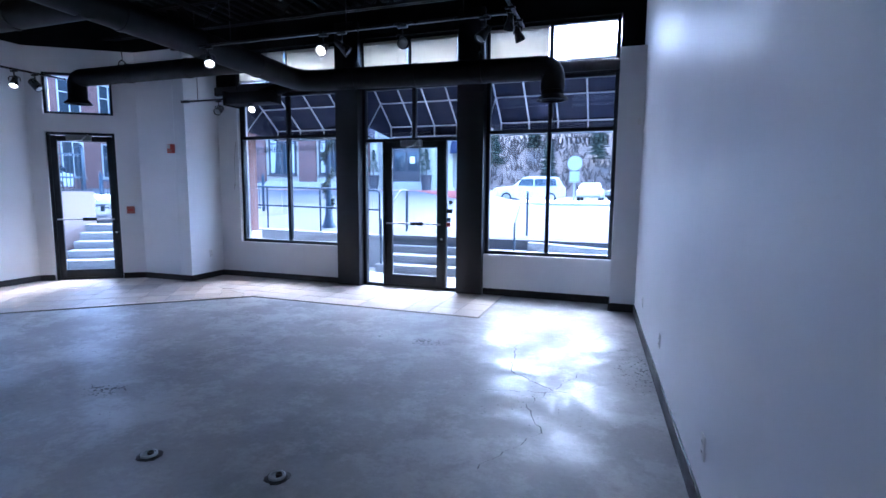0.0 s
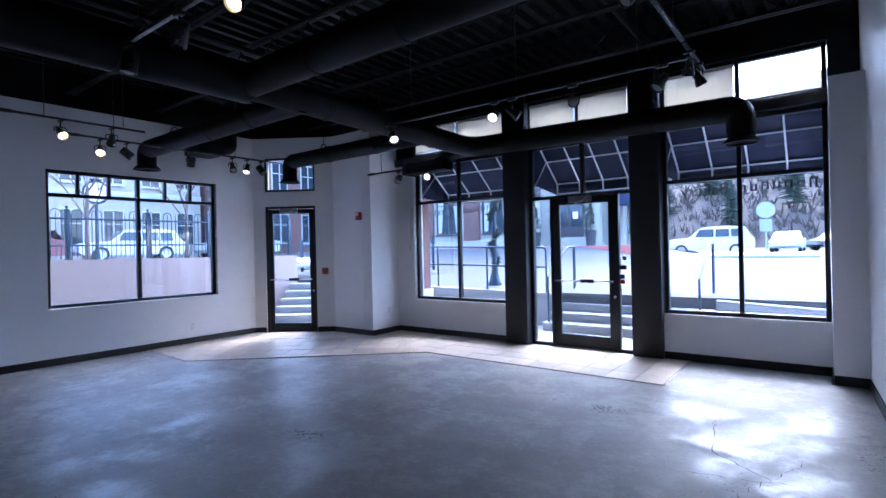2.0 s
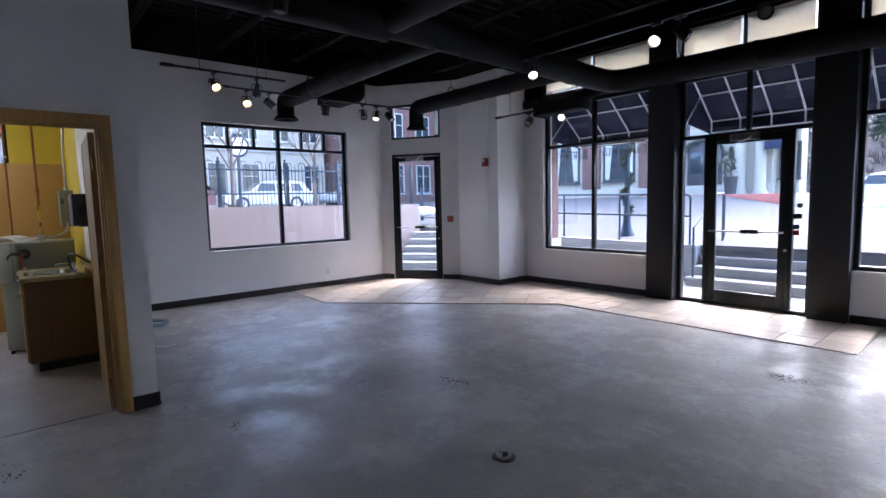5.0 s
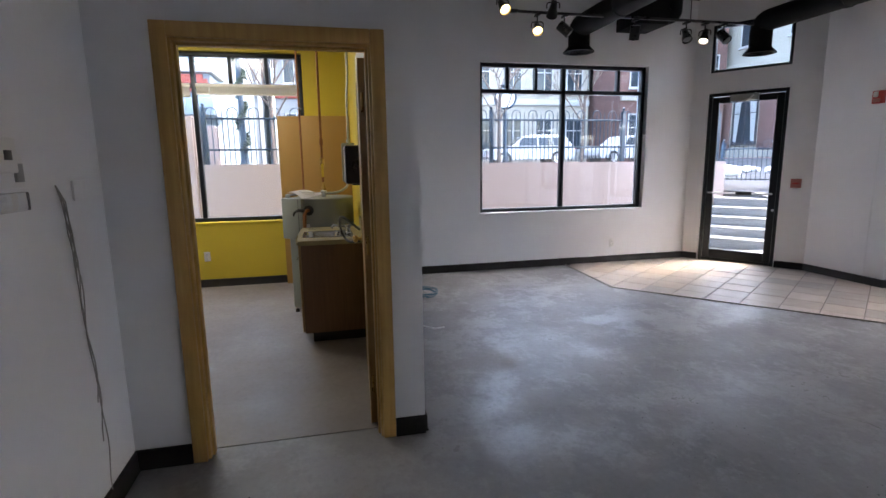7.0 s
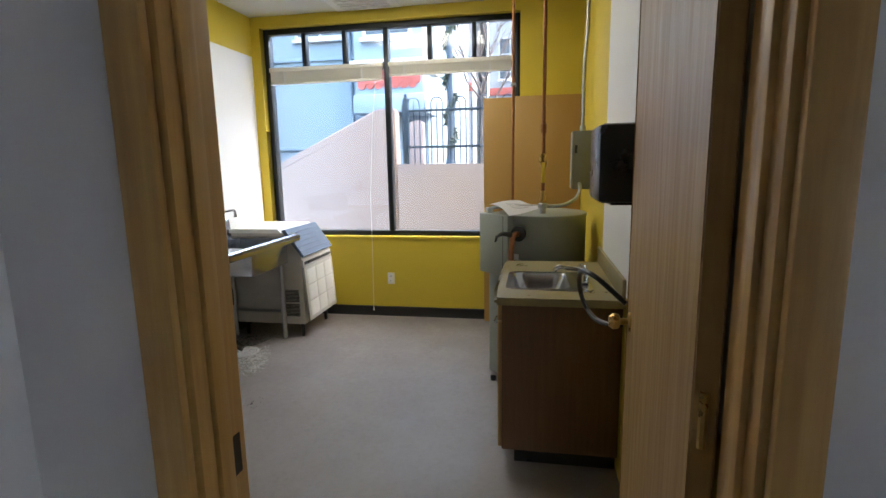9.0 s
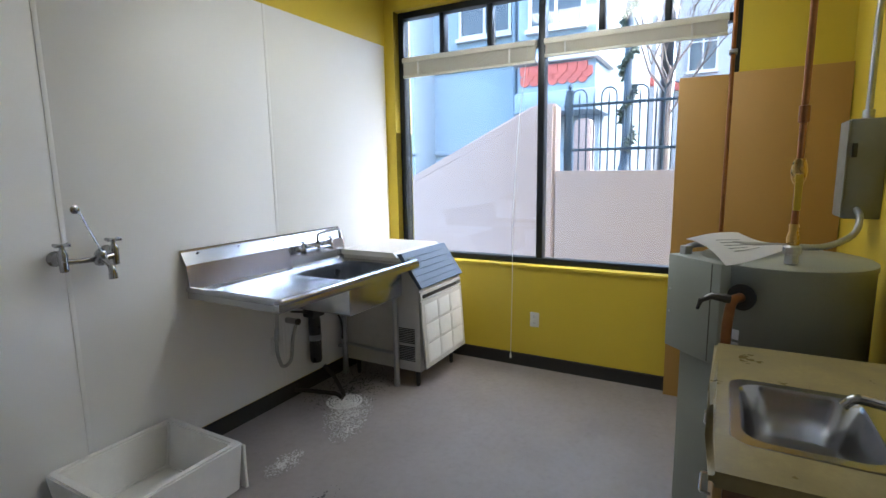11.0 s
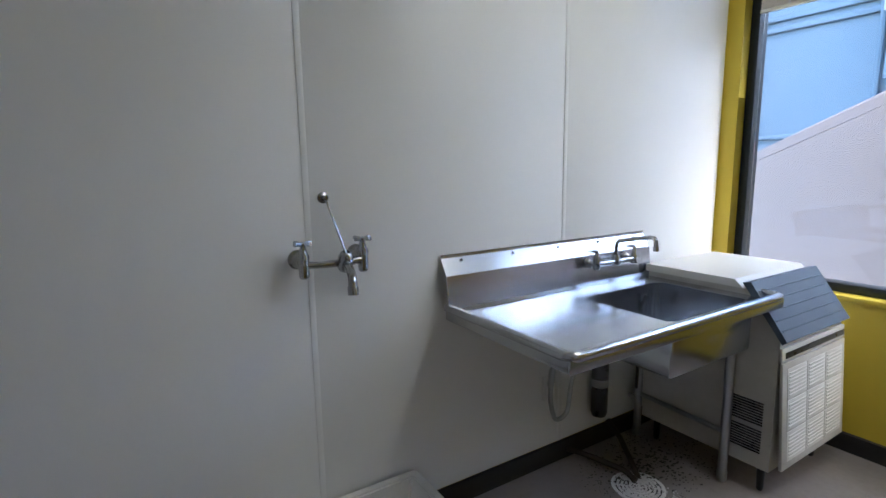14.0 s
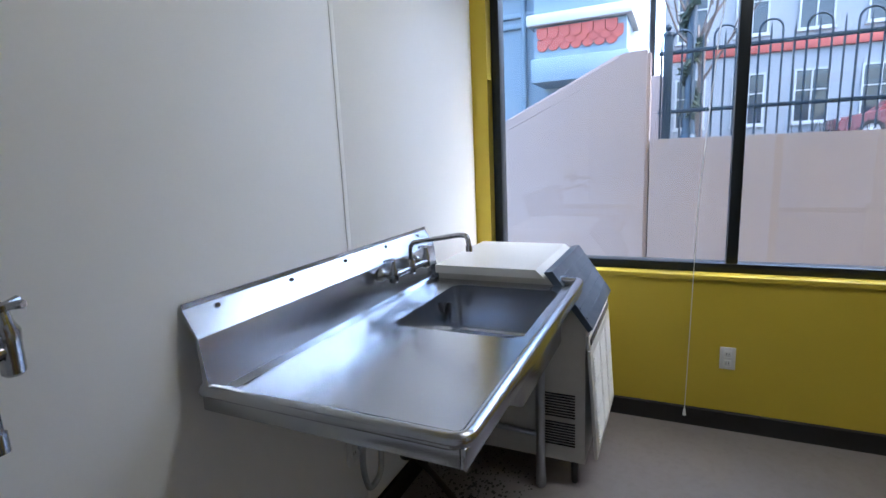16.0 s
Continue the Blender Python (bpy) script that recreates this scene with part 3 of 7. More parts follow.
def glazed_door(name, m, s0, s1, z1, hinge_left, label, stile=0.1, foot=0.2):
    at = m @ Vector(((s0 + s1) / 2, 0.02, 0))
    d = thing(name, at, label, "door", kind="structure")
    y0, y1 = 0.015, 0.06
    bm = bmesh.new()
    box(bm, s0, s0 + stile, y0, y1, 0.012, z1, 0.004, m)
    box(bm, s1 - stile, s1, y0, y1, 0.012, z1, 0.004, m)
    box(bm, s0 + stile, s1 - stile, y0 + 0.001, y1 - 0.001, 0.013, foot, 0.004, m)
    box(bm, s0 + stile, s1 - stile, y0 + 0.001, y1 - 0.001, z1 - stile, z1 - 0.001, 0.004, m)
    part("door_leaf", bm, FRAME, d)
    g = part("pane", boxed(s0 + stile - 0.01, s1 - stile + 0.01, 0.034, 0.041, foot - 0.01, z1 - stile + 0.01, 0, m), GLASS, d)
    g.visible_shadow = False
    h = s1 - 0.02 if hinge_left else s0 + 0.02
    bm = bmesh.new()
    z = 1.0
    tube(bm, [m @ Vector(v) for v in ((s0 + 0.03, y0 - 0.05, z), (s1 - 0.03, y0 - 0.05, z))], 0.011, 8)
    for s in (s0 + 0.05, s1 - 0.05):
        rod(bm, m @ Vector((s, y0 - 0.055, z)), m @ Vector((s, y0 + 0.004, z)), 0.013, seg=8)
    bar = part("push_bar", bm, ALU, d, "thin metal push bar")
    c = s0 + (s1 - s0) * 0.57
    part("push_plate", boxed(c - 0.1, c + 0.1, y0 - 0.075, y0 - 0.03, z - 0.022, z + 0.03, 0.006, m), BLACK_PLASTIC, d, "black push paddle")
    part("lock", rodded(m @ Vector((h, y0 - 0.012, 0.78)), m @ Vector((h, y0 + 0.002, 0.78)), 0.018, seg=14), ALU, d)
    part("door_closer", boxed((s0 + s1) / 2 - 0.2, (s0 + s1) / 2 + 0.14, y0 - 0.065, y0 - 0.001, z1 - 0.075, z1 + 0.015, 0.008, m), GREY_PLASTIC, d, "grey closer box")
    bm = bmesh.new()
    tube(bm, [m @ Vector(v) for v in (((s0 + s1) / 2 - 0.1, y0 - 0.05, z1 - 0.09), ((s0 + s1) / 2 + 0.04, y0 - 0.13, z1 - 0.07), ((s0 + s1) / 2 + 0.1, y0 - 0.03, z1 + 0.02))], 0.01, 6)
    part("closer_arm", bm, ALU, d)
    part("threshold", boxed(s0, s1, -0.05, 0.12, 0.001, 0.011, 0.003, m), METAL_TRIM, d)
    return d


glazed_door("door_1", m, 0.385, 1.32, 2.235, True, "glazed shop door in a dark bronze frame, closed")

# side door in the diagonal wall
p = tuple((dm @ Vector((DS0 + 0.002, 0.03, 0))).xy)
q = tuple((dm @ Vector((DS1 - 0.002, 0.03, 0))).xy)
w, m, length = window_unit("window_9", p, q, 0.0, 2.39, [], [], label="dark bronze frame round the side door", bar=0.045)
glazed_door("door_2", m, 0.05, length - 0.05, 2.335, True, "glazed side door in a dark bronze frame, closed", stile=0.085, foot=0.17)
w, m, length = window_unit("window_10", p, q, 2.67, 3.31, [], [], label="small fixed window above the side door", bar=0.04)
pane(w, m, 0.03, length - 0.03, 2.70, 3.28)

# sills and white linings of the west windows
for y0, y1, z0, z1, mat in ((*W1, WHITE), (*K1, YELLOW)):
    solid("trim_sill", boxed(XW - 0.075, XW + 0.012, y0 - 0.01, y1 + 0.01, z0 - 0.022, z0 + 0.004, 0.004), mat, "painted sill of the shop window" if mat is WHITE else "yellow painted sill of the kitchen window", "sill", "structure")

# ---- stone tile by the doors ----
EDGE = [(-9.07, 3.7), (-7.7, 3.62), (-5.12, 5.88), (-1.83, 5.84), (-1.83, 7.19), (-6.82, 7.19), (-6.82, 6.51), (-7.82, 6.51), (-9.07, 5.61)]
solid("floor_tile_bed", prismed(EDGE, "z", 0.0005, 0.004), GROUT, "grout bed of the entrance tiles", "floor", "structure")
tile_floor = thing("floor_tiles", (-5.5, 6.0, 0.0), "tumbled brown and beige stone tiles by the doors", "floor", kind="structure")


def clip(poly, a, b):
    """The part of a polygon to the left of the line a to b."""
    out = []
    side = lambda p: (b[0] - a[0]) * (p[1] - a[1]) - (b[1] - a[1]) * (p[0] - a[0])
    for p, q in zip(poly, poly[1:] + poly[:1]):
        s, t = side(p), side(q)
        if s >= 0:
            out.append(p)
        if s * t < 0:
            k = s / (s - t)
            out.append((p[0] + (q[0] - p[0]) * k, p[1] + (q[1] - p[1]) * k))
    return out


def tile_at(poly):
    if len(poly) < 3:
        return
    area = abs(sum(p[0] * q[1] - q[0] * p[1] for p, q in zip(poly, poly[1:] + poly[:1]))) / 2
    if area < 0.004:
        return
    cx, cy = sum(p[0] for p in poly) / len(poly), sum(p[1] for p in poly) / len(poly)
    bm = bmesh.new()
    top = 0.0085 + random.uniform(-0.0008, 0.0008)
    v0 = [bm.verts.new((*p, 0.003)) for p in poly]
    v1 = [bm.verts.new((*p, top - 0.002)) for p in poly]
    v2 = [bm.verts.new((p[0] + (cx - p[0]) * 0.02, p[1] + (cy - p[1]) * 0.02, top)) for p in poly]
    bm.faces.new(v2)
    for i in range(len(poly)):
        j = (i + 1) % len(poly)
        bm.faces.new((v0[i], v0[j], v1[j], v1[i]))
        bm.faces.new((v1[i], v1[j], v2[j], v2[i]))
    part("tile", bm, TILE, tile_floor, smooth=None)


TS, ANG = 0.33, radians(35.5)
ca, sa = math.cos(ANG), math.sin(ANG)
CONVEX = ([(-9.07, 3.7), (-7.7, 3.62), (-5.12, 5.88), (-6.82, 6.51), (-7.82, 6.51), (-9.07, 5.61)],
          [(-5.12, 5.88), (-1.83, 5.84), (-1.83, 7.19), (-6.82, 7.19), (-6.82, 6.51)])
for n, region in enumerate(CONVEX):
    for i in range(-40, 40):
        for j in range(-40, 40):
            u, v = i * TS, j * TS
            g = 0.003
            quad = [(u + g, v + g), (u + TS - g, v + g), (u + TS - g, v + TS - g), (u + g, v + TS - g)]
            if n == 0:
                quad = [(-7.5 + a * ca - b * sa, 5.0 + a * sa + b * ca) for a, b in quad]
            else:
                quad = [(-5.12 + a, 5.86 + b) for a, b in quad]
            for a, b in zip(region, region[1:] + region[:1]):
                quad = clip(quad, a, b) if len(quad) > 2 else []
            tile_at(quad)
bm = bmesh.new()
for a, b in zip(EDGE[:4], EDGE[1:5]):
    m, length = along(a, b)
    box(bm, -0.004, length + 0.004, -0.022, 0.002, 0.001, 0.012, 0.003, m)
solid("trim_tile_edge", bm, METAL_TRIM, "worn metal strip along the edge of the tiles", "trim", "structure")


# ---- shop: ducts ----
def duct_run(name, pts, r, label):
    d = thing(name, pts[0], label, "duct")
    ctr = rounded(pts, 0.34, 6)
    part("pipe", tubed(ctr, r, 20), DUCT, d)
    for a, b in zip(pts, pts[1:]):
        a, b = Vector(a), Vector(b)
        n = int((b - a).length / 1.2)
        for k in range(1, n + 1):
            c = a.lerp(b, k / (n + 1))
            t = (b - a).normalized()
            part("collar", rodded(c - t * 0.025, c + t * 0.025, r + 0.008, seg=20), DUCT, d)
    return d


def register_on(d, at, r):
    x, y, z = at
    bm = bmesh.new()
    spun(bm, [(r, 0.0), (r, -0.05), (r + 0.055, -0.11), (r + 0.06, -0.12), (r + 0.02, -0.121), (r + 0.0, -0.08)], (x, y, z), seg=20)
    for k in range(1, 4):
        spun(bm, [(r * k / 3.6, -0.11), (r * k / 3.6 + 0.012, -0.112), (r * k / 3.6, -0.125)], (x, y, z), seg=16)
    part("register", bm, DUCT, d, "flared round air register")


def hanger_on(d, at, r):
    x, y, z = at
    bm = tubed([(x, y + math.cos(k * math.pi / 8) * r * 0.5, z + r * 0.85 + math.sin(k * math.pi / 8) * 0.08) for k in range(9)], 0.008, 6)
    rod(bm, (x, y, z + r + 0.06), (x, y, DECK - 0.08), 0.006, seg=6)
    part("hanger", bm, DUCT, d)


trunk = duct_run("supply_duct", [(-4.85, -0.55, 3.16), (-4.85, 2.9, 3.16)], 0.19, "large black painted round supply duct under the roof")
trunk2 = duct_run("supply_duct", [(-4.85, 2.9, 3.16), (-4.85, 6.75, 3.1), (-1.15, 6.75, 3.04), (-1.15, 6.75, 2.76)], 0.15, "black painted round duct turning along the shop windows")
register_on(trunk2, (-1.15, 6.75, 2.76), 0.14)
east = duct_run("supply_duct", [(-4.8, 2.87, 3.16), (0.15, 2.87, 3.2)], 0.15, "black painted round duct running to the side wall")
west = duct_run("supply_duct", [(-4.8, 3.5, 3.12), (-8.5, 3.5, 3.1), (-8.5, 3.5, 2.9)], 0.13, "black painted round branch duct with a flared register")
register_on(west, (-8.5, 3.5, 2.92), 0.13)
north = duct_run("supply_duct", [(-4.8, 5.66, 3.12), (-7.98, 5.66, 3.12), (-7.98, 5.66, 2.87)], 0.125, "black painted round branch duct near the side door")
register_on(north, (-7.98, 5.66, 2.87), 0.125)
hanger_on(west, (-7.6, 3.5, 3.1), 0.13)
hanger_on(north, (-7.05, 5.66, 3.12), 0.125)
hanger_on(trunk2, (-3.9, 6.75, 3.1), 0.15)
hanger_on(trunk2, (-2.1, 6.75, 3.1), 0.15)
bx = thing("air_box", (-5.55, 6.55, 2.76), "black painted rectangular duct box by the window", "duct")
part("body", boxed(-5.95, -5.15, 6.42, 6.7, 2.77, 2.94, 0.008), DUCT, bx)
part("flange", boxed(-5.98, -5.95, 6.4, 6.72, 2.75, 2.96, 0.004), DUCT, bx)
part("neck", rodded((-5.4, 6.56, 2.9), (-4.9, 6.7, 3.08), 0.09, seg=14), DUCT, bx)
for x in (-5.85, -5.3):
    part("hanger", rodded((x, 6.56, 2.93), (x, 6.56, DECK - 0.08), 0.005, seg=6), DUCT, bx)
bx = thing("return_air_box", (-8.75, 4.5, 3.2), "black painted sheet metal box high on the wall", "duct")
part("body", boxed(-9.0, -8.5, 4.3, 4.75, 3.18, 3.5, 0.008), DUCT, bx)
part("neck", tubed(rounded([(-8.75, 4.75, 3.35), (-8.75, 5.0, 3.35), (-8.75, 5.0, 3.7)], 0.1), 0.1, 14), DUCT, bx)

# ---- roof joists ----
for y in (0.3, 1.5, 2.7, 3.9, 5.1, 6.3):
    j = thing("bar_joist", (-4.4, y, 3.82), "black painted open web steel joist", "joist", "roof joists")
    for z in (3.84, 4.2):
        for s in (-0.03, 0.03):
            part("chord", prismed([(y + s - 0.022, z - 0.004), (y + s + 0.022, z - 0.004), (y + s + 0.022, z + 0.004), (y + s + (0.004 if s < 0 else -0.004), z + 0.004), (y + s + (0.004 if s < 0 else -0.004), z + (0.035 if z < 4 else 0.03)), (y + s - 0.022, z + 0.03)] if s < 0 else
                 [(y + s - 0.022, z - 0.004), (y + s + 0.022, z - 0.004), (y + s + 0.022, z + 0.03), (y + s - 0.022, z + 0.004)], "x", -9.0, 0.05), BLACK, j)
    n = 26
    pts = [(-9.0 + i * 9.0 / n, y, 3.85 if i % 2 == 0 else 4.19) for i in range(n + 1)]
    part("web", tubed(pts, 0.011, 6), BLACK, j)
for k, (x, z) in enumerate(((-2.2, 4.08), (-6.2, 4.08))):
    c = thing("conduit", (x, 3, z), "black painted pipe hung under the roof deck", "pipe", "roof pipes")
    part("pipe", rodded((x, -0.5, z), (x, 7.0, z), 0.035, seg=10), BLACK, c)
    for y in (1.0, 4.2):
        part("coupling", rodded((x, y - 0.05, z), (x, y + 0.05, z), 0.046, seg=10), BLACK, c)


# ---- track lights ----
def track(name, p, q, drops):
    p, q = Vector(p), Vector(q)
    t = thing(name, p, "thin black lighting track hung from the roof", "lighting track", "lighting tracks")
    m, length = along(p.xy, q.xy)
    part("rail", boxed(0, length, -0.017, 0.017, p.z - 0.012, p.z + 0.012, 0.003, m), BLACK_PLASTIC, t)
    part("feed_box", boxed(-0.02, 0.12, -0.022, 0.022, p.z - 0.018, p.z + 0.018, 0.003, m), BLACK_PLASTIC, t)
    for s in drops:
        a = m @ Vector((s, 0, p.z))
        part("drop_rod", rodded(a, (a.x, a.y, DECK - 0.07), 0.005, seg=6), BLACK_PLASTIC, t)


def spot(at, aim, bulb=None, kind=0, label=None):
    """A track spotlight under its rail at a point, turned to aim (a direction)."""
    x, y, z = at
    s = thing("spotlight", at, label or ("black track spotlight, lit" if bulb else "black track spotlight, switched off"), "spotlight", "track spotlights")
    part("adapter", boxed(x - 0.05, x + 0.05, y - 0.018, y + 0.018, z - 0.035, z - 0.013, 0.004), BLACK_PLASTIC, s)
    part("stem", rodded((x, y, z - 0.03), (x, y, z - 0.1), 0.008, seg=8), BLACK_PLASTIC, s)
    d = Vector(aim).normalized()
    c = Vector((x, y, z - 0.15))
    side = d.cross(Vector((0, 0, 1))).normalized() if abs(d.z) < 0.99 else Vector((1, 0, 0))
    bm = tubed(rounded([c + side * 0.062, c + side * 0.062 + Vector((0, 0, 0.055)), c - side * 0.062 + Vector((0, 0, 0.055)), c - side * 0.062], 0.025, 3), 0.006, 6)
    part("yoke", bm, BLACK_PLASTIC, s)
    if kind == 0:
        prof = [(0.0, -0.075), (0.025, -0.075), (0.032, -0.04), (0.036, 0.0), (0.052, 0.05), (0.056, 0.085), (0.051, 0.085), (0.046, 0.05)]
    else:
        prof = [(0.0, -0.07), (0.05, -0.07), (0.055, -0.06), (0.055, 0.08), (0.05, 0.08), (0.05, 0.03)]
    part("shade", spinned(prof, c, d, 16), BLACK_PLASTIC, s)
    lamp = [(0.0, 0.088), (0.02, 0.086), (0.038, 0.078), (0.046, 0.06), (0.03, 0.0), (0.0, -0.01)]
    part("bulb", spinned(lamp, c, d, 14), bulb or GREY_PLASTIC, s, "lit bulb" if bulb else "")
    return s


track("track_light_rail", (-7.35, 1.55, 3.1), (-7.35, 3.0, 3.1), (0.4, 1.2))
track("track_light_rail", (-7.78, 2.3, 3.03), (-7.78, 5.35, 3.03), (0.5, 2.2))
track("track_light_rail", (-6.8, 6.45, 2.85), (-5.3, 6.45, 2.85), (0.3,))
track("track_light_rail", (-5.1, 4.7, 3.06), (-1.3, 4.7, 3.06), (0.8, 2.2, 3.4))
track("track_light_rail", (-1.38, 2.6, 3.3), (-1.38, 5.9, 3.3), (0.3, 2.0))
track("track_light_rail", (-4.9, 1.7, 3.09), (-1.9, 1.7, 3.09), (0.6, 2.2))
spot((-7.35, 2.1, 3.1), (0.75, 0.1, -0.65), BULB, label="black track spotlight glowing warm white")
spot((-7.35, 2.62, 3.1), (-0.8, 0.2, -0.6), BULB_DIM)
spot((-7.78, 2.64, 3.03), (0.7, -0.2, -0.6), BULB, label="black track spotlight glowing warm white")
spot((-7.78, 2.95, 3.03), (0.3, 0.6, -0.6), None, 1)
spot((-7.78, 3.8, 3.03), (-0.3, 0.1, -0.9), None, 1)
spot((-7.78, 4.45, 3.03), (0.5, -0.1, -0.8), None)
spot((-7.78, 4.7, 3.03), (0.3, -0.4, -0.85), BULB_DIM)
spot((-7.78, 4.95, 3.03), (0.6, 0.2, -0.7), None, 1)
spot((-6.1, 6.45, 2.85), (0.2, -0.7, -0.5), None, 1)
spot((-5.47, 6.45, 2.85), (0.3, -0.8, -0.45), BULB_DIM)
spot((-4.6, 4.7, 3.06), (0.55, -0.5, -0.75), BULB_DIM)
spot((-3.16, 4.7, 3.06), (0.1, -0.8, -0.5), BULB_DIM)
spot((-2.95, 4.7, 3.06), (0.7, 0.3, -0.6), None)
spot((-2.3, 4.7, 3.06), (0.4, -0.7, -0.5), None)
spot((-1.5, 4.7, 3.06), (-0.4, -0.4, -0.7), None)
spot((-1.38, 5.6, 3.3), (0.3, 0.4, -0.8), None)
spot((-1.38, 5.2, 3.3), (-0.2, 0.4, -0.85), None)
spot((-1.38, 3.5, 3.3), (-0.5, -0.6, -0.55), None)
spot((-4.45, 1.7, 3.09), (-0.1, -0.1, -1.0), None, 1)
spot((-3.0, 1.7, 3.09), (0.35, -0.75, -0.55), BULB, label="black track spotlight glowing warm white")
spot((-3.7, 1.7, 3.09), (-0.6, 0.2, -0.7), None, 1)


# ---- blinds in the high windows ----
def blind(name, x0, x1, y, z0, z1, pitch, label, tilt=50, along_y=False):
    """A slatted blind; with along_y it hangs across a west window instead."""
    at = ((x0 + x1) / 2, y, z0) if not along_y else (y, (x0 + x1) / 2, z0)
    b = thing(name, at, label, "blind")
    def cube(a0, a1, d0, d1, lo, hi, bev=0.0):
        return boxed(a0, a1, d0, d1, lo, hi, bev) if not along_y else boxed(d0, d1, a0, a1, lo, hi, bev)
    part("head_rail", cube(x0, x1, y - 0.02, y + 0.02, z1 - 0.035, z1, 0.003), BLINDS, b)
    z = z1 - 0.045
    c, s = math.cos(radians(tilt)) * 0.0125, math.sin(radians(tilt)) * 0.0125
    while z > z0 + 0.02:
        bm = bmesh.new()
        pr = [(-c, -s), (0, 0.002), (c, s), (c, s + 0.001), (0, 0.003), (-c, -s + 0.001)]
        if along_y:
            prism(bm, [(y + a, z + h) for a, h in pr], "y", x0 + 0.005, x1 - 0.005)
        else:
            prism(bm, [(y + a, z + h) for a, h in pr], "x", x0 + 0.005, x1 - 0.005)
        part("slat", bm, BLINDS, b, smooth=None)
        z -= pitch
    part("bottom_rail", cube(x0, x1, y - 0.012, y + 0.012, z0, z0 + 0.018, 0.003), BLINDS, b)
    for k in (0.2, 0.8):
        x = x0 + (x1 - x0) * k
        part("cord", rodded((x, y - 0.014, z0), (x, y - 0.014, z1), 0.0015, seg=4) if not along_y else rodded((y + 0.014, x, z0), (y + 0.014, x, z1), 0.0015, seg=4), BLINDS, b)
    return b


for x0, x1, z0 in ((-6.37, -5.49, 3.26), (-5.43, -4.54, 3.26), (-4.05, -3.34, 3.26), (-3.27, -2.56, 3.26), (-2.08, -1.27, 3.26)):
    blind("slatted_blind", x0, x1, GYN - 0.03, z0, 3.7, 0.021, "ivory slatted blind lowered in a high window", 66)

# ---- small fittings of the shop ----
def outlet(at, n, label="white wall outlet with two sockets", w=0.07, h=0.115):
    """A wall plate at a point with its normal along n."""
    at, n = Vector(at), Vector(n).normalized()
    m = Matrix.Translation(at) @ Matrix.Rotation(math.atan2(n.y, n.x) + math.pi / 2, 4, "Z")
    o = thing("wall_outlet", at, label, "outlet", "wall outlets")
    part("plate", boxed(-w / 2, w / 2, -0.007, 0.0, -h / 2, h / 2, 0.003, m), WHITE_PLASTIC, o)
    for z in (-0.024, 0.024):
        part("socket", boxed(-0.017, 0.017, -0.0095, -0.006, z - 0.016, z + 0.016, 0.003, m), WHITE_PLASTIC, o)
        bm = bmesh.new()
        for x in (-0.006, 0.006):
            box(bm, x - 0.0012, x + 0.0012, -0.0102, -0.0092, z - 0.005, z + 0.006, 0, m)
        part("slot", bm, BLACK_PLASTIC, o)
    return o


def east_x(y):
    return E1[0] + (E0[0] - E1[0]) * (E1[1] - y) / (E1[1] - E0[1])


for y, z in ((5.75, 0.36), (4.3, 0.36), (2.62, 0.34)):
    outlet((east_x(y) - 0.002, y, z), (-1, -0.055, 0))
outlet((XW + 0.001, 4.42, 0.29), (1, 0, 0))
outlet((XW + 0.001, -1.087, 0.385), (1, 0, 0))
outlet((-6.826, 6.92, 0.42), (1, 0, 0))
outlet((-7.72, YS + 0.007, 0.41), (0, 1, 0))

AX, AY, AZ = -7.1, 6.49, 2.14
al = thing("fire_alarm_strobe", (AX, AY, AZ), "red wall fire alarm strobe with a white lens", "alarm")
part("housing", boxed(AX - 0.055, AX + 0.055, AY - 0.058, AY, AZ - 0.07, AZ + 0.07, 0.006), RED, al)
part("lens", boxed(AX - 0.035, AX + 0.015, AY - 0.073, AY - 0.056, AZ, AZ + 0.06, 0.006), WHITE_PLASTIC, al)
part("grille", boxed(AX - 0.04, AX + 0.04, AY - 0.063, AY - 0.057, AZ - 0.055, AZ - 0.015, 0.002), PINKPLATE, al)
pm = dm @ Matrix.Translation((1.36, 0, 1.15))
pl = thing("call_point", pm.translation, "dull red fire call plate beside the side door", "alarm")
part("plate", boxed(-0.06, 0.06, -0.012, -0.0005, -0.06, 0.06, 0.004, pm), PINKPLATE, pl)
part("bar", boxed(-0.04, 0.04, -0.022, -0.011, -0.012, 0.012, 0.004, pm), RED, pl)

sen = thing("motion_sensor_box", (-0.1, 6.78, 2.35), "small white corner sensor on the pilaster", "sensor")
part("body", boxed(-0.13, -0.09, 6.76, 6.799, 2.31, 2.39, 0.008), WHITE_PLASTIC, sen)

tb = thing("thermostat", (-4.44, YT, 1.5), "opened thermostat base with a bare circuit plate", "thermostat")
part("back_plate", boxed(-4.62, -4.3, YT + 0.001, YT + 0.012, 1.44, 1.55, 0.003), WHITE_PLASTIC, tb)
part("cover", boxed(-4.53, -4.26, YT + 0.012, YT + 0.045, 1.49, 1.6, 0.006), WHITE_PLASTIC, tb)
part("lower_cover", boxed(-4.56, -4.28, YT + 0.012, YT + 0.05, 1.37, 1.43, 0.006), CLEAR, tb)
part("terminal", boxed(-4.6, -4.56, YT + 0.012, YT + 0.022, 1.46, 1.52, 0.002), GREY_PLASTIC, tb)
part("opening", boxed(-4.5, -4.46, YT + 0.044, YT + 0.047, 1.53, 1.56, 0.001), BLACK_PLASTIC, tb)
tb.location += Vector((0.17, 0, -0.015))
sw = thing("blank_wall_plate", (-4.99, YT, 1.39), "white painted square wall plate", "wall plate")
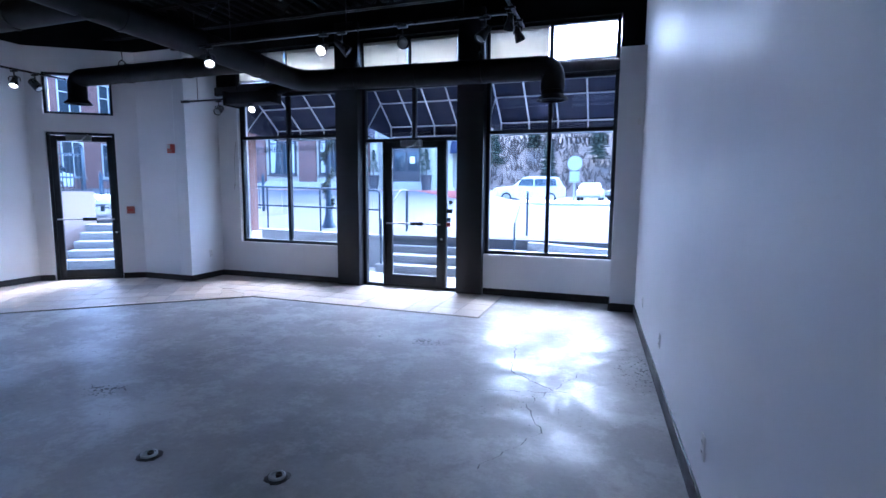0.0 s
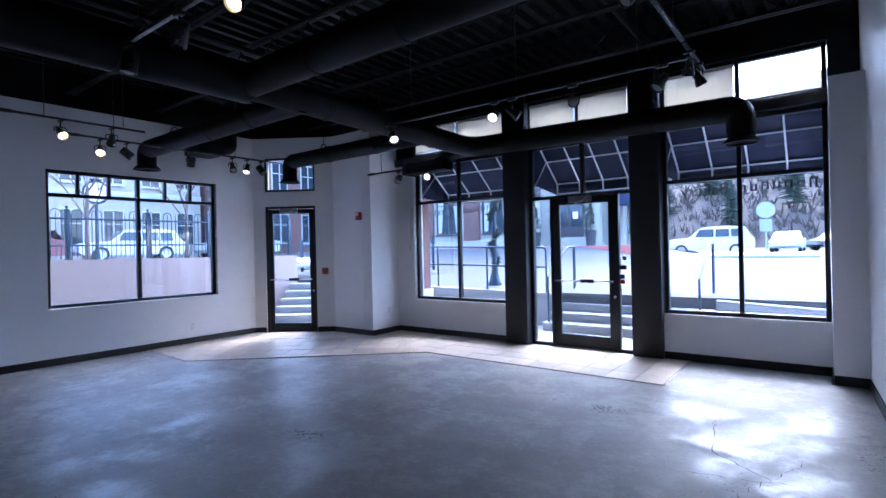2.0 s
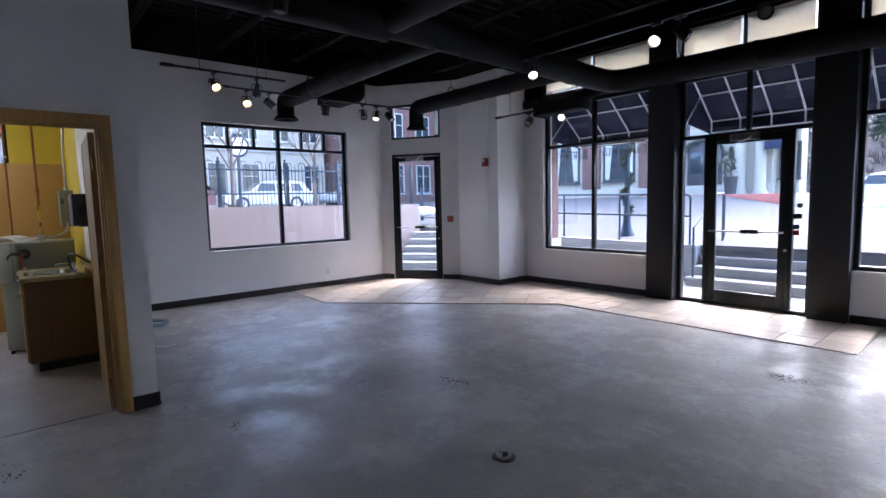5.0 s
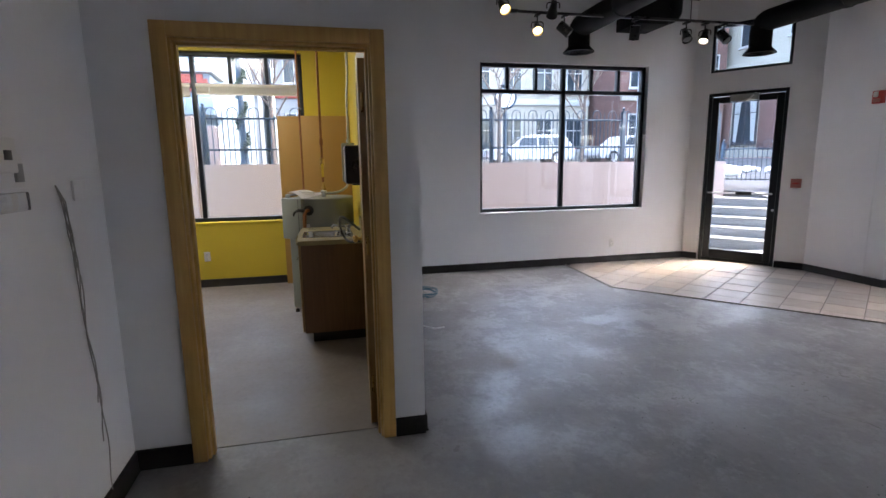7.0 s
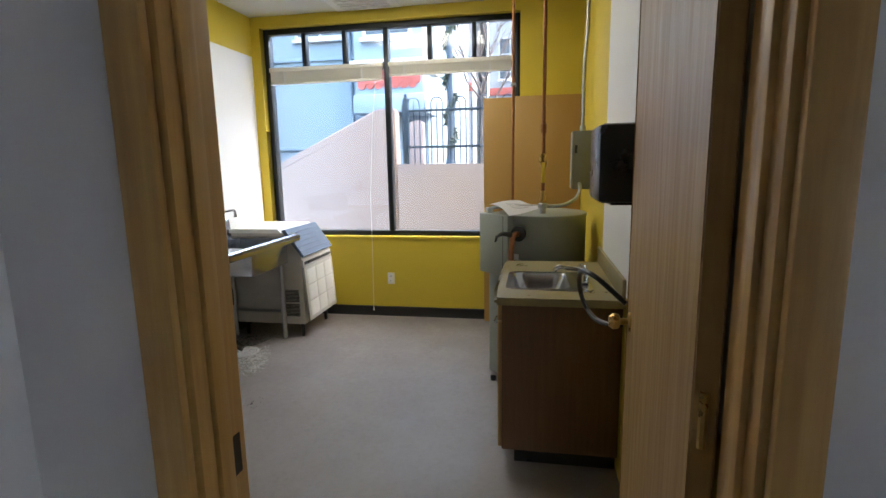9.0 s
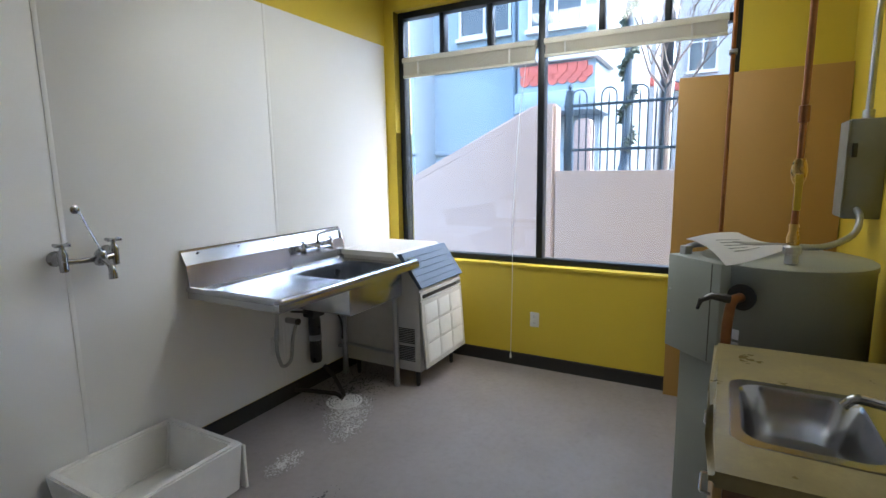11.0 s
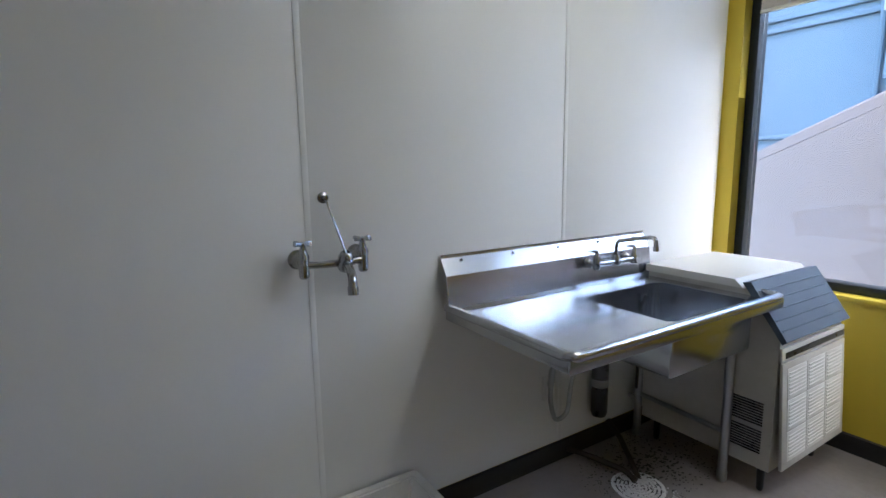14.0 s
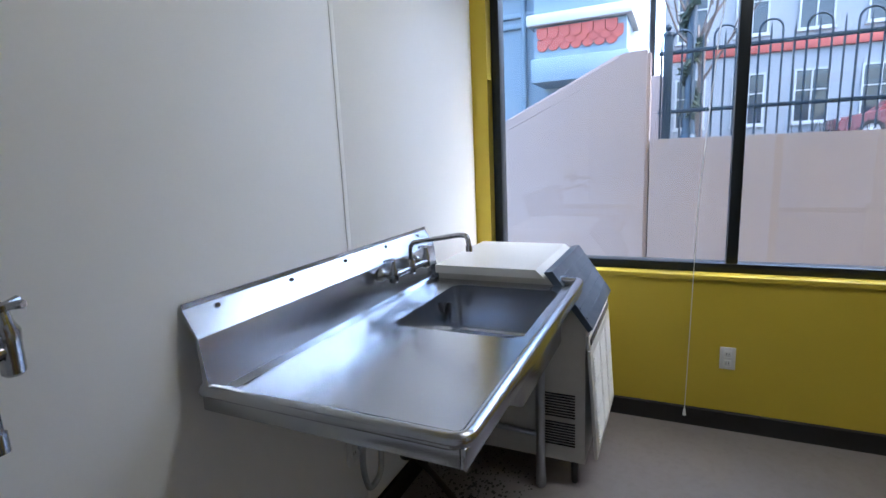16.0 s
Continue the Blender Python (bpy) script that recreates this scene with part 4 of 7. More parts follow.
part("plate", boxed(-5.005, -4.925, YT + 0.001, YT + 0.012, 1.34, 1.42, 0.003), WHITE, sw)
part("ring", boxed(-5.05, -5.008, YT + 0.001, YT + 0.008, 1.34, 1.42, 0.002), WHITE, sw)
sw.location += Vector((0.145, 0, 0.018))
cb = thing("loose_cable", (-4.78, YT + 0.01, 1.39), "bundle of thin grey cables hanging out of the wall", "cable")
random.seed(4)
for k in range(4):
    pts, x, y = [(-4.73, YT + 0.002, 1.425)], -4.73, YT + 0.02
    end = (0.55, 0.35, 0.78, 0.12)[k]
    z = 1.42
    while z > end:
        z -= 0.06
        f = (1.42 - z) / 1.27
        pts.append((-4.73 - 0.1 * f ** 0.8 + 0.006 * math.sin(z * 17 + k * 2) * (1 + f) - 0.002 * k, YT + 0.018 + 0.006 * math.sin(z * 11 + k), z))
    part("strand", tubed(pts, 0.0024, 6), GREY_CABLE, cb)
cb.location += Vector((0.07, 0, 0))

# cable at the window, cables on the floor
c = thing("window_cable", (-6.5, YN - 0.01, 1.6), "thin grey wire hanging beside the shop window", "cable")
part("strand", tubed([(-6.46, YN - 0.01, 2.3), (-6.5, YN - 0.012, 1.95), (-6.49, YN - 0.012, 1.7), (-6.53, YN - 0.01, 1.5), (-6.48, YN - 0.012, 1.62)], 0.004, 6), GREY_CABLE, c)
c = thing("coiled_cable", (-8.0, 1.42, 0.0), "coil of blue cable lying on the floor", "cable")
pts = []
for k in range(70):
    a = k * 0.32
    pts.append((-8.02 + (0.17 + 0.015 * math.sin(k * 1.7)) * math.cos(a), 1.4 + (0.15 + 0.02 * math.sin(k * 0.9)) * math.sin(a), 0.006 + 0.0006 * k))
part("loop", tubed(pts, 0.005, 6), BLUE_CABLE, c)
part("tail", tubed([(-7.85, 1.42, 0.04), (-7.7, 1.25, 0.006), (-7.5, 1.12, 0.006), (-7.35, 0.98, 0.006)], 0.005, 6), BLUE_CABLE, c)
c = thing("white_cable_end", (-6.85, 1.2, 0.0), "short white cable lying on the floor", "cable")
part("strand", tubed([(-7.0, 1.0, 0.006), (-6.88, 1.18, 0.006), (-6.78, 1.27, 0.006), (-6.78, 1.36, 0.012)], 0.006, 6), WHITE_PLASTIC, c)


# floor stubs: cut off service pipes
def floor_stub(x, y, r, label):
    s = thing("floor_stub", (x, y, 0), label, "floor box", "floor stubs")
    bm = bmesh.new()
    rnd = random.Random(int(abs(x) * 100))
    spun(bm, [(0.0, 0.001), (r * 1.1, 0.001), (r * 1.06, 0.004), (r * 0.95, 0.006), (r * 0.9, 0.008), (0.0, 0.008)], (x, y, 0), seg=18)
    for v in bm.verts:
        v.co.x += rnd.uniform(-0.008, 0.008)
        v.co.y += rnd.uniform(-0.008, 0.008)
    part("cement_patch", bm, STAIN_DARK, s)
    part("cap", spinned([(r * 0.75, 0.004), (r * 0.75, 0.018), (r * 0.6, 0.022), (r * 0.55, 0.012), (0.0, 0.01)], (x, y, 0), seg=18), GALV, s)
    part("pipe_end", spinned([(r * 0.28, 0.008), (r * 0.28, 0.03), (r * 0.2, 0.03), (r * 0.2, 0.01)], (x + r * 0.2, y, 0), seg=12), DRAINPIPE, s)


floor_stub(-2.75, 2.15, 0.06, "capped steel pipe stub in the concrete floor")
floor_stub(-1.93, 2.21, 0.06, "capped steel pipe stub in the concrete floor")


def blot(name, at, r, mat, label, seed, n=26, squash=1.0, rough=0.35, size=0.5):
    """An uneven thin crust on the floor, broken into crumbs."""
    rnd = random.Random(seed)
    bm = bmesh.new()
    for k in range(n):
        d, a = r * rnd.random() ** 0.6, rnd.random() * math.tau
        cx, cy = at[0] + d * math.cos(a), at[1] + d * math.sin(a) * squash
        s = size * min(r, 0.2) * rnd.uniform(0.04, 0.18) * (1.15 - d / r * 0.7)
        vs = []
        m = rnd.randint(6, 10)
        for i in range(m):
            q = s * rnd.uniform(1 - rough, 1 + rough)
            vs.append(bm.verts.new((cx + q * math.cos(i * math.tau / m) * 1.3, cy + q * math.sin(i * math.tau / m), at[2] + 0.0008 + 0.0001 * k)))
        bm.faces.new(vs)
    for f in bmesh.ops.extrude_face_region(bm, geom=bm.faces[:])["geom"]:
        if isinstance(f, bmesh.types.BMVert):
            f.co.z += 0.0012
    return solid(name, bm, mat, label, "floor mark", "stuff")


blot("floor_mark", (-2.09, 4.71, 0), 0.13, STAIN_DARK, "dark glue residue on the concrete floor", 1, 60)
blot("floor_mark", (-1.92, 4.74, 0), 0.08, STAIN_DARK, "dark glue residue on the concrete floor", 2, 30)
blot("floor_mark", (-0.2, 5.12, 0), 0.07, STAIN_DARK, "dark glue residue on the concrete floor", 3, 24)
blot("floor_mark", (-3.9, 2.75, 0), 0.2, STAIN_DARK, "dark scuffed spot on the concrete floor", 5, 80, 0.7, size=0.3)
blot("floor_mark", (-4.3, 1.15, 0), 0.12, STAIN_DARK, "dark scuffed spot on the concrete floor", 6, 18, 0.4)
blot("floor_mark", (-4.55, 0.0, 0), 0.16, STAIN_DARK, "dark scuffed spot on the concrete floor", 8, 16, 0.6)
blot("floor_mark", (0.0, 4.5, 0), 0.3, STAIN_DARK, "dark gritty residue along the wall", 9, 200, 1.6, size=0.25)
blot("floor_mark", (-1.0, 3.6, 0), 0.8, STAIN_DARK, "fine dark specks on the concrete floor", 10, 120, 0.8, size=0.12)
blot("floor_mark", (-4.9, 2.4, 0), 0.8, STAIN_DARK, "fine dark specks on the concrete floor", 11, 60, 0.8, size=0.12)


# cracks in the slab
def crack(pts, seed):
    rnd = random.Random(seed)
    out = []
    for a, b in zip(pts, pts[1:]):
        n = max(2, int(math.dist(a, b) / 0.06))
        for i in range(n):
            t = i / n
            out.append((a[0] + (b[0] - a[0]) * t + rnd.uniform(-0.02, 0.02), a[1] + (b[1] - a[1]) * t + rnd.uniform(-0.02, 0.02)))
    bm = bmesh.new()
    last = None
    for i, (x, y) in enumerate(out):
        w = rnd.uniform(0.0012, 0.004)
        cur = (bm.verts.new((x - w, y - w, 0.0012)), bm.verts.new((x + w, y + w, 0.0012)))
        if last:
            bm.faces.new((last[0], last[1], cur[1], cur[0]))
        last = cur
    return solid("floor_crack", bm, STAIN_DARK, "thin dark crack in the concrete floor", "crack", "stuff")


crack([(-0.55, 4.3), (-0.85, 3.6), (-0.7, 3.2), (-1.0, 2.6)], 1)
crack([(-0.1, 4.4), (-0.6, 3.9), (-1.3, 3.7)], 2)
crack([(-0.7, 3.9), (-1.1, 4.2), (-1.2, 5.0)], 3)
crack([(-4.7, 3.2), (-3.9, 3.6), (-3.4, 4.4)], 4)

# things on the glass of the front door
for z, w, mat in ((1.17, 0.1, BLACK_PLASTIC), (1.04, 0.075, ICE_BLUE), (0.97, 0.075, RED)):
    st = solid("door_sticker", boxed(-2.735, -2.735 + w, GYN + 0.03, GYN + 0.034, z, z + 0.06), mat, "small printed sticker on the side light glass", "sticker", group="door stickers")
st = solid("door_sticker", rodded((-2.66, GYN + 0.03, 1.33), (-2.66, GYN + 0.034, 1.33), 0.03, seg=16), CREAM, "small printed sticker on the side light glass", "sticker", group="door stickers")


# lettering on the glass, read from the street
def lettering(word, x_right, z, size, rise=0.0):
    cu = bpy.data.curves.new("lettering", "FONT")
    cu.body, cu.size, cu.extrude = word, size, 0.001
    ob = bpy.data.objects.new("lettering", cu)
    scene.collection.objects.link(ob)
    dg = bpy.context.evaluated_depsgraph_get()
    me = bpy.data.meshes.new_from_object(ob.evaluated_get(dg))
    bpy.data.objects.remove(ob)
    me.transform(Matrix.Translation((x_right, GYN + 0.052, z)) @ Matrix.Rotation(math.pi, 4, "Z") @ Matrix.Rotation(math.pi / 2, 4, "X"))
    me.materials.clear()
    me.materials.append(LETTER)
    return tagged(new("window_lettering", me), "grey vinyl word on the shop window glass", "lettering", "window lettering")


def word_bars(x_right, z, size, n):
    """A name on the glass, as plain strokes."""
    bm = bmesh.new()
    rnd = random.Random(n)
    for k in range(n):
        x = x_right - size * (0.25 + 0.62 * k)
        h = size * (0.72 if k == 0 else 0.5)
        zz = z + 0.02 * math.sin(k / (n - 1) * math.pi)
        for a, b in ((0.0, 0.12), (0.3, 0.4)):
            box(bm, x - size * b, x - size * a, GYN + 0.0505, GYN + 0.0535, zz, zz + h * rnd.uniform(0.85, 1.0))
        box(bm, x - size * 0.32, x - size * 0.1, GYN + 0.051, GYN + 0.053, zz + h * (0.0 if k % 2 else 0.82), zz + h * (0.16 if k % 2 else 0.98))
    solid("window_lettering", bm, LETTER, "grey vinyl name in plain strokes on the glass", "lettering", group="window lettering")


lettering("Bakery", -1.36, 2.13, 0.2)
word_bars(-0.42, 2.13, 0.19, 7)
lettering("Bakery", -5.6, 2.12, 0.2)
word_bars(-4.56, 2.12, 0.19, 7)


# ---- kitchen doorway ----
cs = thing("door_3", (XD, (DY0 + DY1) / 2, 0), "stained pine casing of the kitchen doorway", "door", kind="structure")
CW, CT = 0.062, 0.02
for side, x in (("shop", XD + 0.001), ("kitchen", XD - 0.131 - CT)):
    part("casing", boxed(x, x + CT, DY0 - CW, DY0 + 0.006, 0.0, DZ + CW, 0.005), OAK, cs)
    part("casing", boxed(x, x + CT, DY1 - 0.006, DY1 + CW, 0.0, DZ + CW, 0.005), OAK, cs)
    part("casing", boxed(x, x + CT - 0.001, DY0 + 0.006, DY1 - 0.006, DZ - 0.006, DZ + CW, 0.005), OAK, cs)
part("jamb", boxed(XD - 0.13, XD, DY0, DY0 + 0.018, 0.001, DZ, 0.002), OAK, cs)
part("jamb", boxed(XD - 0.13, XD, DY1 - 0.018, DY1, 0.001, DZ, 0.002), OAK, cs)
part("head", boxed(XD - 0.13, XD, DY0 + 0.018, DY1 - 0.018, DZ - 0.018, DZ, 0.002), OAK, cs)
part("stop", boxed(XD - 0.075, XD - 0.035, DY0 + 0.018, DY0 + 0.03, 0.001, DZ - 0.018, 0.003), OAK, cs)
part("stop", boxed(XD - 0.075, XD - 0.035, DY1 - 0.03, DY1 - 0.018, 0.001, DZ - 0.018, 0.003), OAK, cs)
part("stop", boxed(XD - 0.075, XD - 0.035, DY0 + 0.03, DY1 - 0.03, DZ - 0.03, DZ - 0.018, 0.003), OAK, cs)
part("strike_plate", boxed(XD - 0.11, XD - 0.08, DY0 + 0.018, DY0 + 0.0205, 0.9, 0.98), DRAINPIPE, cs)

leaf = thing("kitchen_door", (XD - 0.16, DY1 - 0.03, 0.0), "oak veneered door standing open into the kitchen", "door")
lm = Matrix.Translation((XD - 0.15, DY1 - 0.022, 0)) @ Matrix.Rotation(radians(180 - 3.0), 4, "Z")
part("panel", boxed(0.0, 0.86, -0.002, 0.036, 0.012, 2.02, 0.003, lm), DOORWOOD, leaf)
for z in (0.25, 1.05, 1.8):
    part("hinge", rodded(lm @ Vector((-0.006, 0.02, z - 0.05)), lm @ Vector((-0.006, 0.02, z + 0.05)), 0.008, seg=8), BRASS, leaf)
bm = spinned([(0.0, 0.068), (0.018, 0.066), (0.027, 0.052), (0.024, 0.036), (0.011, 0.03), (0.011, 0.008), (0.03, 0.006), (0.032, 0.0)], lm @ Vector((0.8, 0.036, 0.97)), lm.to_3x3() @ Vector((0, 1, 0)), 18)
part("knob", bm, BRASS, leaf, "polished brass knob")
bm = tubed(rounded([lm @ Vector(v) for v in ((0.8, 0.05, 1.03), (0.86, 0.16, 1.12), (0.98, 0.2, 1.1), (1.02, 0.18, 0.97), (0.9, 0.13, 0.93), (0.82, 0.06, 0.95))], 0.08, 6), 0.009, 8)
st = thing("door_strap", lm @ Vector((0.8, 0.06, 1.03)), "black strap looped over the door knob", "strap")
part("loop", bm, BLACK_PLASTIC, st)

# ---- white panels on the sink wall ----
PY = YS + 0.004
for i, (x0, x1) in enumerate(((-9.062, -7.802), (-7.798, -6.587), (-6.583, -5.372), (-5.368, -5.205))):
    pn = thing("wall_panel", ((x0 + x1) / 2, PY, 0.1), "glossy white sheet panel fixed to the wall", "wall panel", "white wall panels")
    part("sheet", boxed(x0, x1, YS + 0.0005, YS + 0.006, 0.105, 2.538, 0.001), WHITE_GLOSS, pn)
for x in (-7.8, -6.585, -5.37):
    st = thing("joint_strip", (x, YS, 0.1), "white plastic joint strip between wall panels", "strip", "joint strips")
    part("strip", boxed(x - 0.011, x + 0.011, YS + 0.0005, YS + 0.0095, 0.105, 2.538, 0.002), WHITE_GLOSS, st)
pn = thing("wall_panel", (-6.4, 0.695, 1.0), "glossy white sheet panel behind the open door", "wall panel", "white wall panels")
part("sheet", boxed(-7.4, -5.25, 0.694, 0.701, 0.9, 2.45, 0.001), WHITE_GLOSS, pn)

# ---- mop basin and its faucet ----
mb = thing("mop_basin", (-6.68, -2.1, 0), "white moulded floor mop basin against the wall", "basin")
x0, x1, y0, y1, h, t = -6.975, -6.39, -2.345, -1.835, 0.252, 0.04
bm = bmesh.new()
o = [bm.verts.new((x, y, 0.006)) for x, y in ((x0 + 0.02, y0), (x1 - 0.02, y0), (x1 - 0.02, y1 - 0.02), (x0 + 0.02, y1 - 0.02))]
a = [bm.verts.new((x, y, h)) for x, y in ((x0, y0 - 0.04), (x1, y0 - 0.04), (x1, y1), (x0, y1))]
b = [bm.verts.new((x, y, h)) for x, y in ((x0 + t, y0), (x1 - t, y0), (x1 - t, y1 - t), (x0 + t, y1 - t))]
c = [bm.verts.new((x, y, 0.05)) for x, y in ((x0 + 0.1, y0 + 0.05), (x1 - 0.1, y0 + 0.05), (x1 - 0.1, y1 - 0.1), (x0 + 0.1, y1 - 0.1))]
bm.faces.new(o[::-1])
bm.faces.new(c)
for i in range(4):
    j = (i + 1) % 4
    bm.faces.new((o[i], o[j], a[j], a[i]))
    bm.faces.new((a[i], a[j], b[j], b[i]))
    bm.faces.new((b[i], b[j], c[j], c[i]))
bmesh.ops.bevel(bm, geom=bm.edges[:], offset=0.008, segments=2, affect="EDGES")
part("bowl", bm, FIBRE, mb)
part("corner_strip", boxed(x0 - 0.012, x0 + 0.004, y1 - 0.035, y1 + 0.002, 0.01, h - 0.02, 0.004), ICE_TOP, mb, "yellowed corner strip")
part("drain", spinned([(0.0, 0.0), (0.035, 0.0), (0.045, 0.004), (0.045, -0.004)], (-6.7, -2.1, 0.053), seg=18), CHROME, mb)

fc = thing("mop_faucet", (-6.7, -2.38, 1.15), "chrome wall faucet with two cross handles and a brace", "faucet")
for x in (-6.6, -6.81):
    part("flange", spinned([(0.034, 0.0), (0.034, 0.006), (0.02, 0.018), (0.014, 0.05), (0.016, 0.07)], (x, YS + 0.006, 1.15), (0, 1, 0), 16), CHROME, fc)
    part("valve", spinned([(0.012, -0.055), (0.017, -0.05), (0.018, 0.0), (0.02, 0.02), (0.013, 0.035), (0.008, 0.06)], (x, YS + 0.075, 1.15), (0, 0, 1), 14), CHROME, fc)
    bm = bmesh.new()
    for k in range(4):
        a = k * math.pi / 2 + 0.5
        rod(bm, (x, YS + 0.075, 1.21), (x + 0.036 * math.cos(a), YS + 0.075 + 0.036 * math.sin(a), 1.213), 0.006, 0.0075, 8)
    spun(bm, [(0.012, -0.006), (0.013, 0.004), (0.0, 0.009)], (x, YS + 0.075, 1.21), seg=12)
    part("handle", bm, CHROME, fc)
part("bridge", tubed([(-6.6, YS + 0.075, 1.14), (-6.66, YS + 0.08, 1.135), (-6.75, YS + 0.08, 1.135), (-6.81, YS + 0.075, 1.14)], [0.013, 0.011, 0.014, 0.014], 12), CHROME, fc)
part("vacuum_breaker", spinned([(0.02, -0.03), (0.026, -0.02), (0.026, 0.02), (0.02, 0.035), (0.012, 0.04)], (-6.735, YS + 0.1, 1.14), (0, 0.4, 1), 14), CHROME, fc)
part("spout", tubed(rounded([(-6.735, YS + 0.1, 1.135), (-6.71, YS + 0.2, 1.135), (-6.692, YS + 0.265, 1.12), (-6.688, YS + 0.275, 1.085)], 0.03, 4), 0.014, 12), CHROME, fc)
part("hose_thread", rodded((-6.688, YS + 0.275, 1.095), (-6.687, YS + 0.278, 1.07), 0.017, seg=14), CHROME, fc)
part("brace", tubed([(-6.7, YS + 0.03, 1.355), (-6.735, YS + 0.12, 1.16)], 0.004, 8), CHROME, fc)
part("brace_mount", spinned([(0.02, 0.0), (0.019, 0.004), (0.009, 0.008), (0.007, 0.03), (0.0, 0.032)], (-6.7, YS + 0.006, 1.355), (0, 1, 0), 16), CHROME, fc)

fc.location += Vector((0.057, 0, 0.022))

# ---- stainless sink table ----
sk = thing("sink_table", (-7.77, -2.04, 0), "brushed stainless sink table with a drainboard and backsplash", "sink")
SX0, SX1, SY0, SY1, SZ = -8.37, -7.125, -2.36, -1.69, 0.915
BX0, BX1, BY0, BY1 = -8.245, -7.7, -2.185, -1.745
bm = bmesh.new()
zt = SZ - 0.012
ring = [(SX0, SY0), (SX1, SY0), (SX1, SY1), (SX0, SY1)]
holes = [(BX0, BY0), (BX1, BY0), (BX1, BY1), (BX0, BY1)]
o = [bm.verts.new((*p, zt)) for p in ring]
i_ = [bm.verts.new((*p, zt)) for p in holes]
l_ = [bm.verts.new((p[0] + (0.012 if p[0] < -8 else -0.012), p[1] + (0.012 if p[1] < -2 else -0.012), zt - 0.2)) for p in holes]
for k in range(4):
    j = (k + 1) % 4
    bm.faces.new((o[k], o[j], i_[j], i_[k]))
    bm.faces.new((i_[k], i_[j], l_[j], l_[k]))
bm.faces.new(l_)
bmesh.ops.bevel(bm, geom=[e for e in bm.edges if all(v.co.z < zt - 0.1 for v in e.verts) or abs(e.verts[0].co.z - e.verts[1].co.z) > 0.1], offset=0.022, segments=3, affect="EDGES")
part("drainboard", bm, STAINLESS, sk)
bm = bmesh.new()
box(bm, BX0 - 0.006, BX1 + 0.006, BY0 - 0.006, BY1 + 0.006, zt - 0.215, zt - 0.003, 0.012)
for f in [f for f in bm.faces if f.normal.z > 0.9]:
    bm.faces.remove(f)
part("bowl_shell", bm, STAINLESS, sk)
part("bowl_drain", spinned([(0.0, 0.001), (0.03, 0.001), (0.045, 0.004), (0.05, 0.002)], ((BX0 + BX1) / 2, -1.96, zt - 0.199), seg=20), CHROME, sk)
bm = tubed(rounded([(SX1, SY0, SZ), (SX1, SY1, SZ), (SX0, SY1, SZ), (SX0, SY0, SZ)], 0.03, 4), 0.018, 10)
part("rolled_rim", bm, STAINLESS, sk)
part("apron", boxed(SX0 - 0.012, SX1 + 0.012, SY1 - 0.004, SY1 + 0.008, SZ - 0.05, SZ - 0.005, 0.004), STAINLESS, sk)
part("apron", boxed(SX1 - 0.004, SX1 + 0.01, SY0, SY1 - 0.005, SZ - 0.05, SZ - 0.005, 0.004), STAINLESS, sk)
part("apron", boxed(SX0 - 0.01, SX0 + 0.004, SY0, SY1 - 0.005, SZ - 0.05, SZ - 0.005, 0.004), STAINLESS, sk)
pr = [(-2.312, zt), (-2.328, zt + 0.012), (-2.344, 1.046), (-2.384, 1.112), (-2.384, 1.126), (-2.388, 1.126), (-2.388, 1.108), (-2.352, 1.044), (-2.345, zt)]
part("backsplash", prismed(pr, "x", SX0 - 0.012, SX1 + 0.012), STAINLESS, sk, smooth=18)
for k in range(5):
    x = SX0 + 0.08 + k * (SX1 - SX0 - 0.16) / 4
    part("screw", spinned([(0.007, 0.0), (0.006, 0.003), (0.0, 0.004)], (x, -2.374, 1.1), (0, 0.85, 0.53), 8), DRAINPIPE, sk)
part("end_splash", prismed([(SY0 + 0.02, zt), (SY1 - 0.01, zt), (SY1 - 0.01, SZ + 0.012), (SY0 + 0.02, SZ + 0.045)], "x", SX0 - 0.006, SX0 + 0.012), STAINLESS, sk)
for x, y in ((-8.3, -1.84), (-8.32, -2.32)):
    leg = part("leg", rodded((x, y, 0.02), (x, y, zt - 0.02), 0.02, seg=14), STAINLESS_V, sk)
    part("foot", spinned([(0.014, 0.0), (0.022, 0.01), (0.023, 0.05), (0.02, 0.06)], (x, y, 0.005), seg=12), GALV, leg)
part("cross_bar", rodded((-8.3, -1.84, 0.25), (-8.32, -2.32, 0.25), 0.012, seg=10), STAINLESS_V, sk)
part("cross_bar", rodded((-8.32, -2.32, 0.22), (-8.32, -2.38, 0.22), 0.012, seg=10), STAINLESS_V, sk)

tf = thing("sink_faucet", (-8.045, -2.338, 1.0), "chrome wall faucet with a swing spout over the sink", "faucet")
fy, fz = -2.338, 1.012
for x in (-7.91, -8.18):
    part("flange", spinned([(0.026, 0.0), (0.024, 0.01), (0.013, 0.02), (0.013, 0.06)], (x, fy, fz), (0, 1, 0), 14), CHROME, tf)
    part("valve", spinned([(0.014, -0.025), (0.018, -0.02), (0.018, 0.02), (0.012, 0.03), (0.009, 0.06)], (x, fy + 0.055, fz), (0, 0, 1), 12), CHROME, tf)
    part("lever", tubed([(x, fy + 0.055, fz + 0.06), (x + 0.03, fy + 0.06, fz + 0.066), (x + 0.07, fy + 0.06, fz + 0.07)], [0.009, 0.0075, 0.005], 8), CHROME, tf)
part("bridge", tubed([(-7.91, fy + 0.055, fz), (-8.18, fy + 0.055, fz)], 0.013, 12), CHROME, tf)
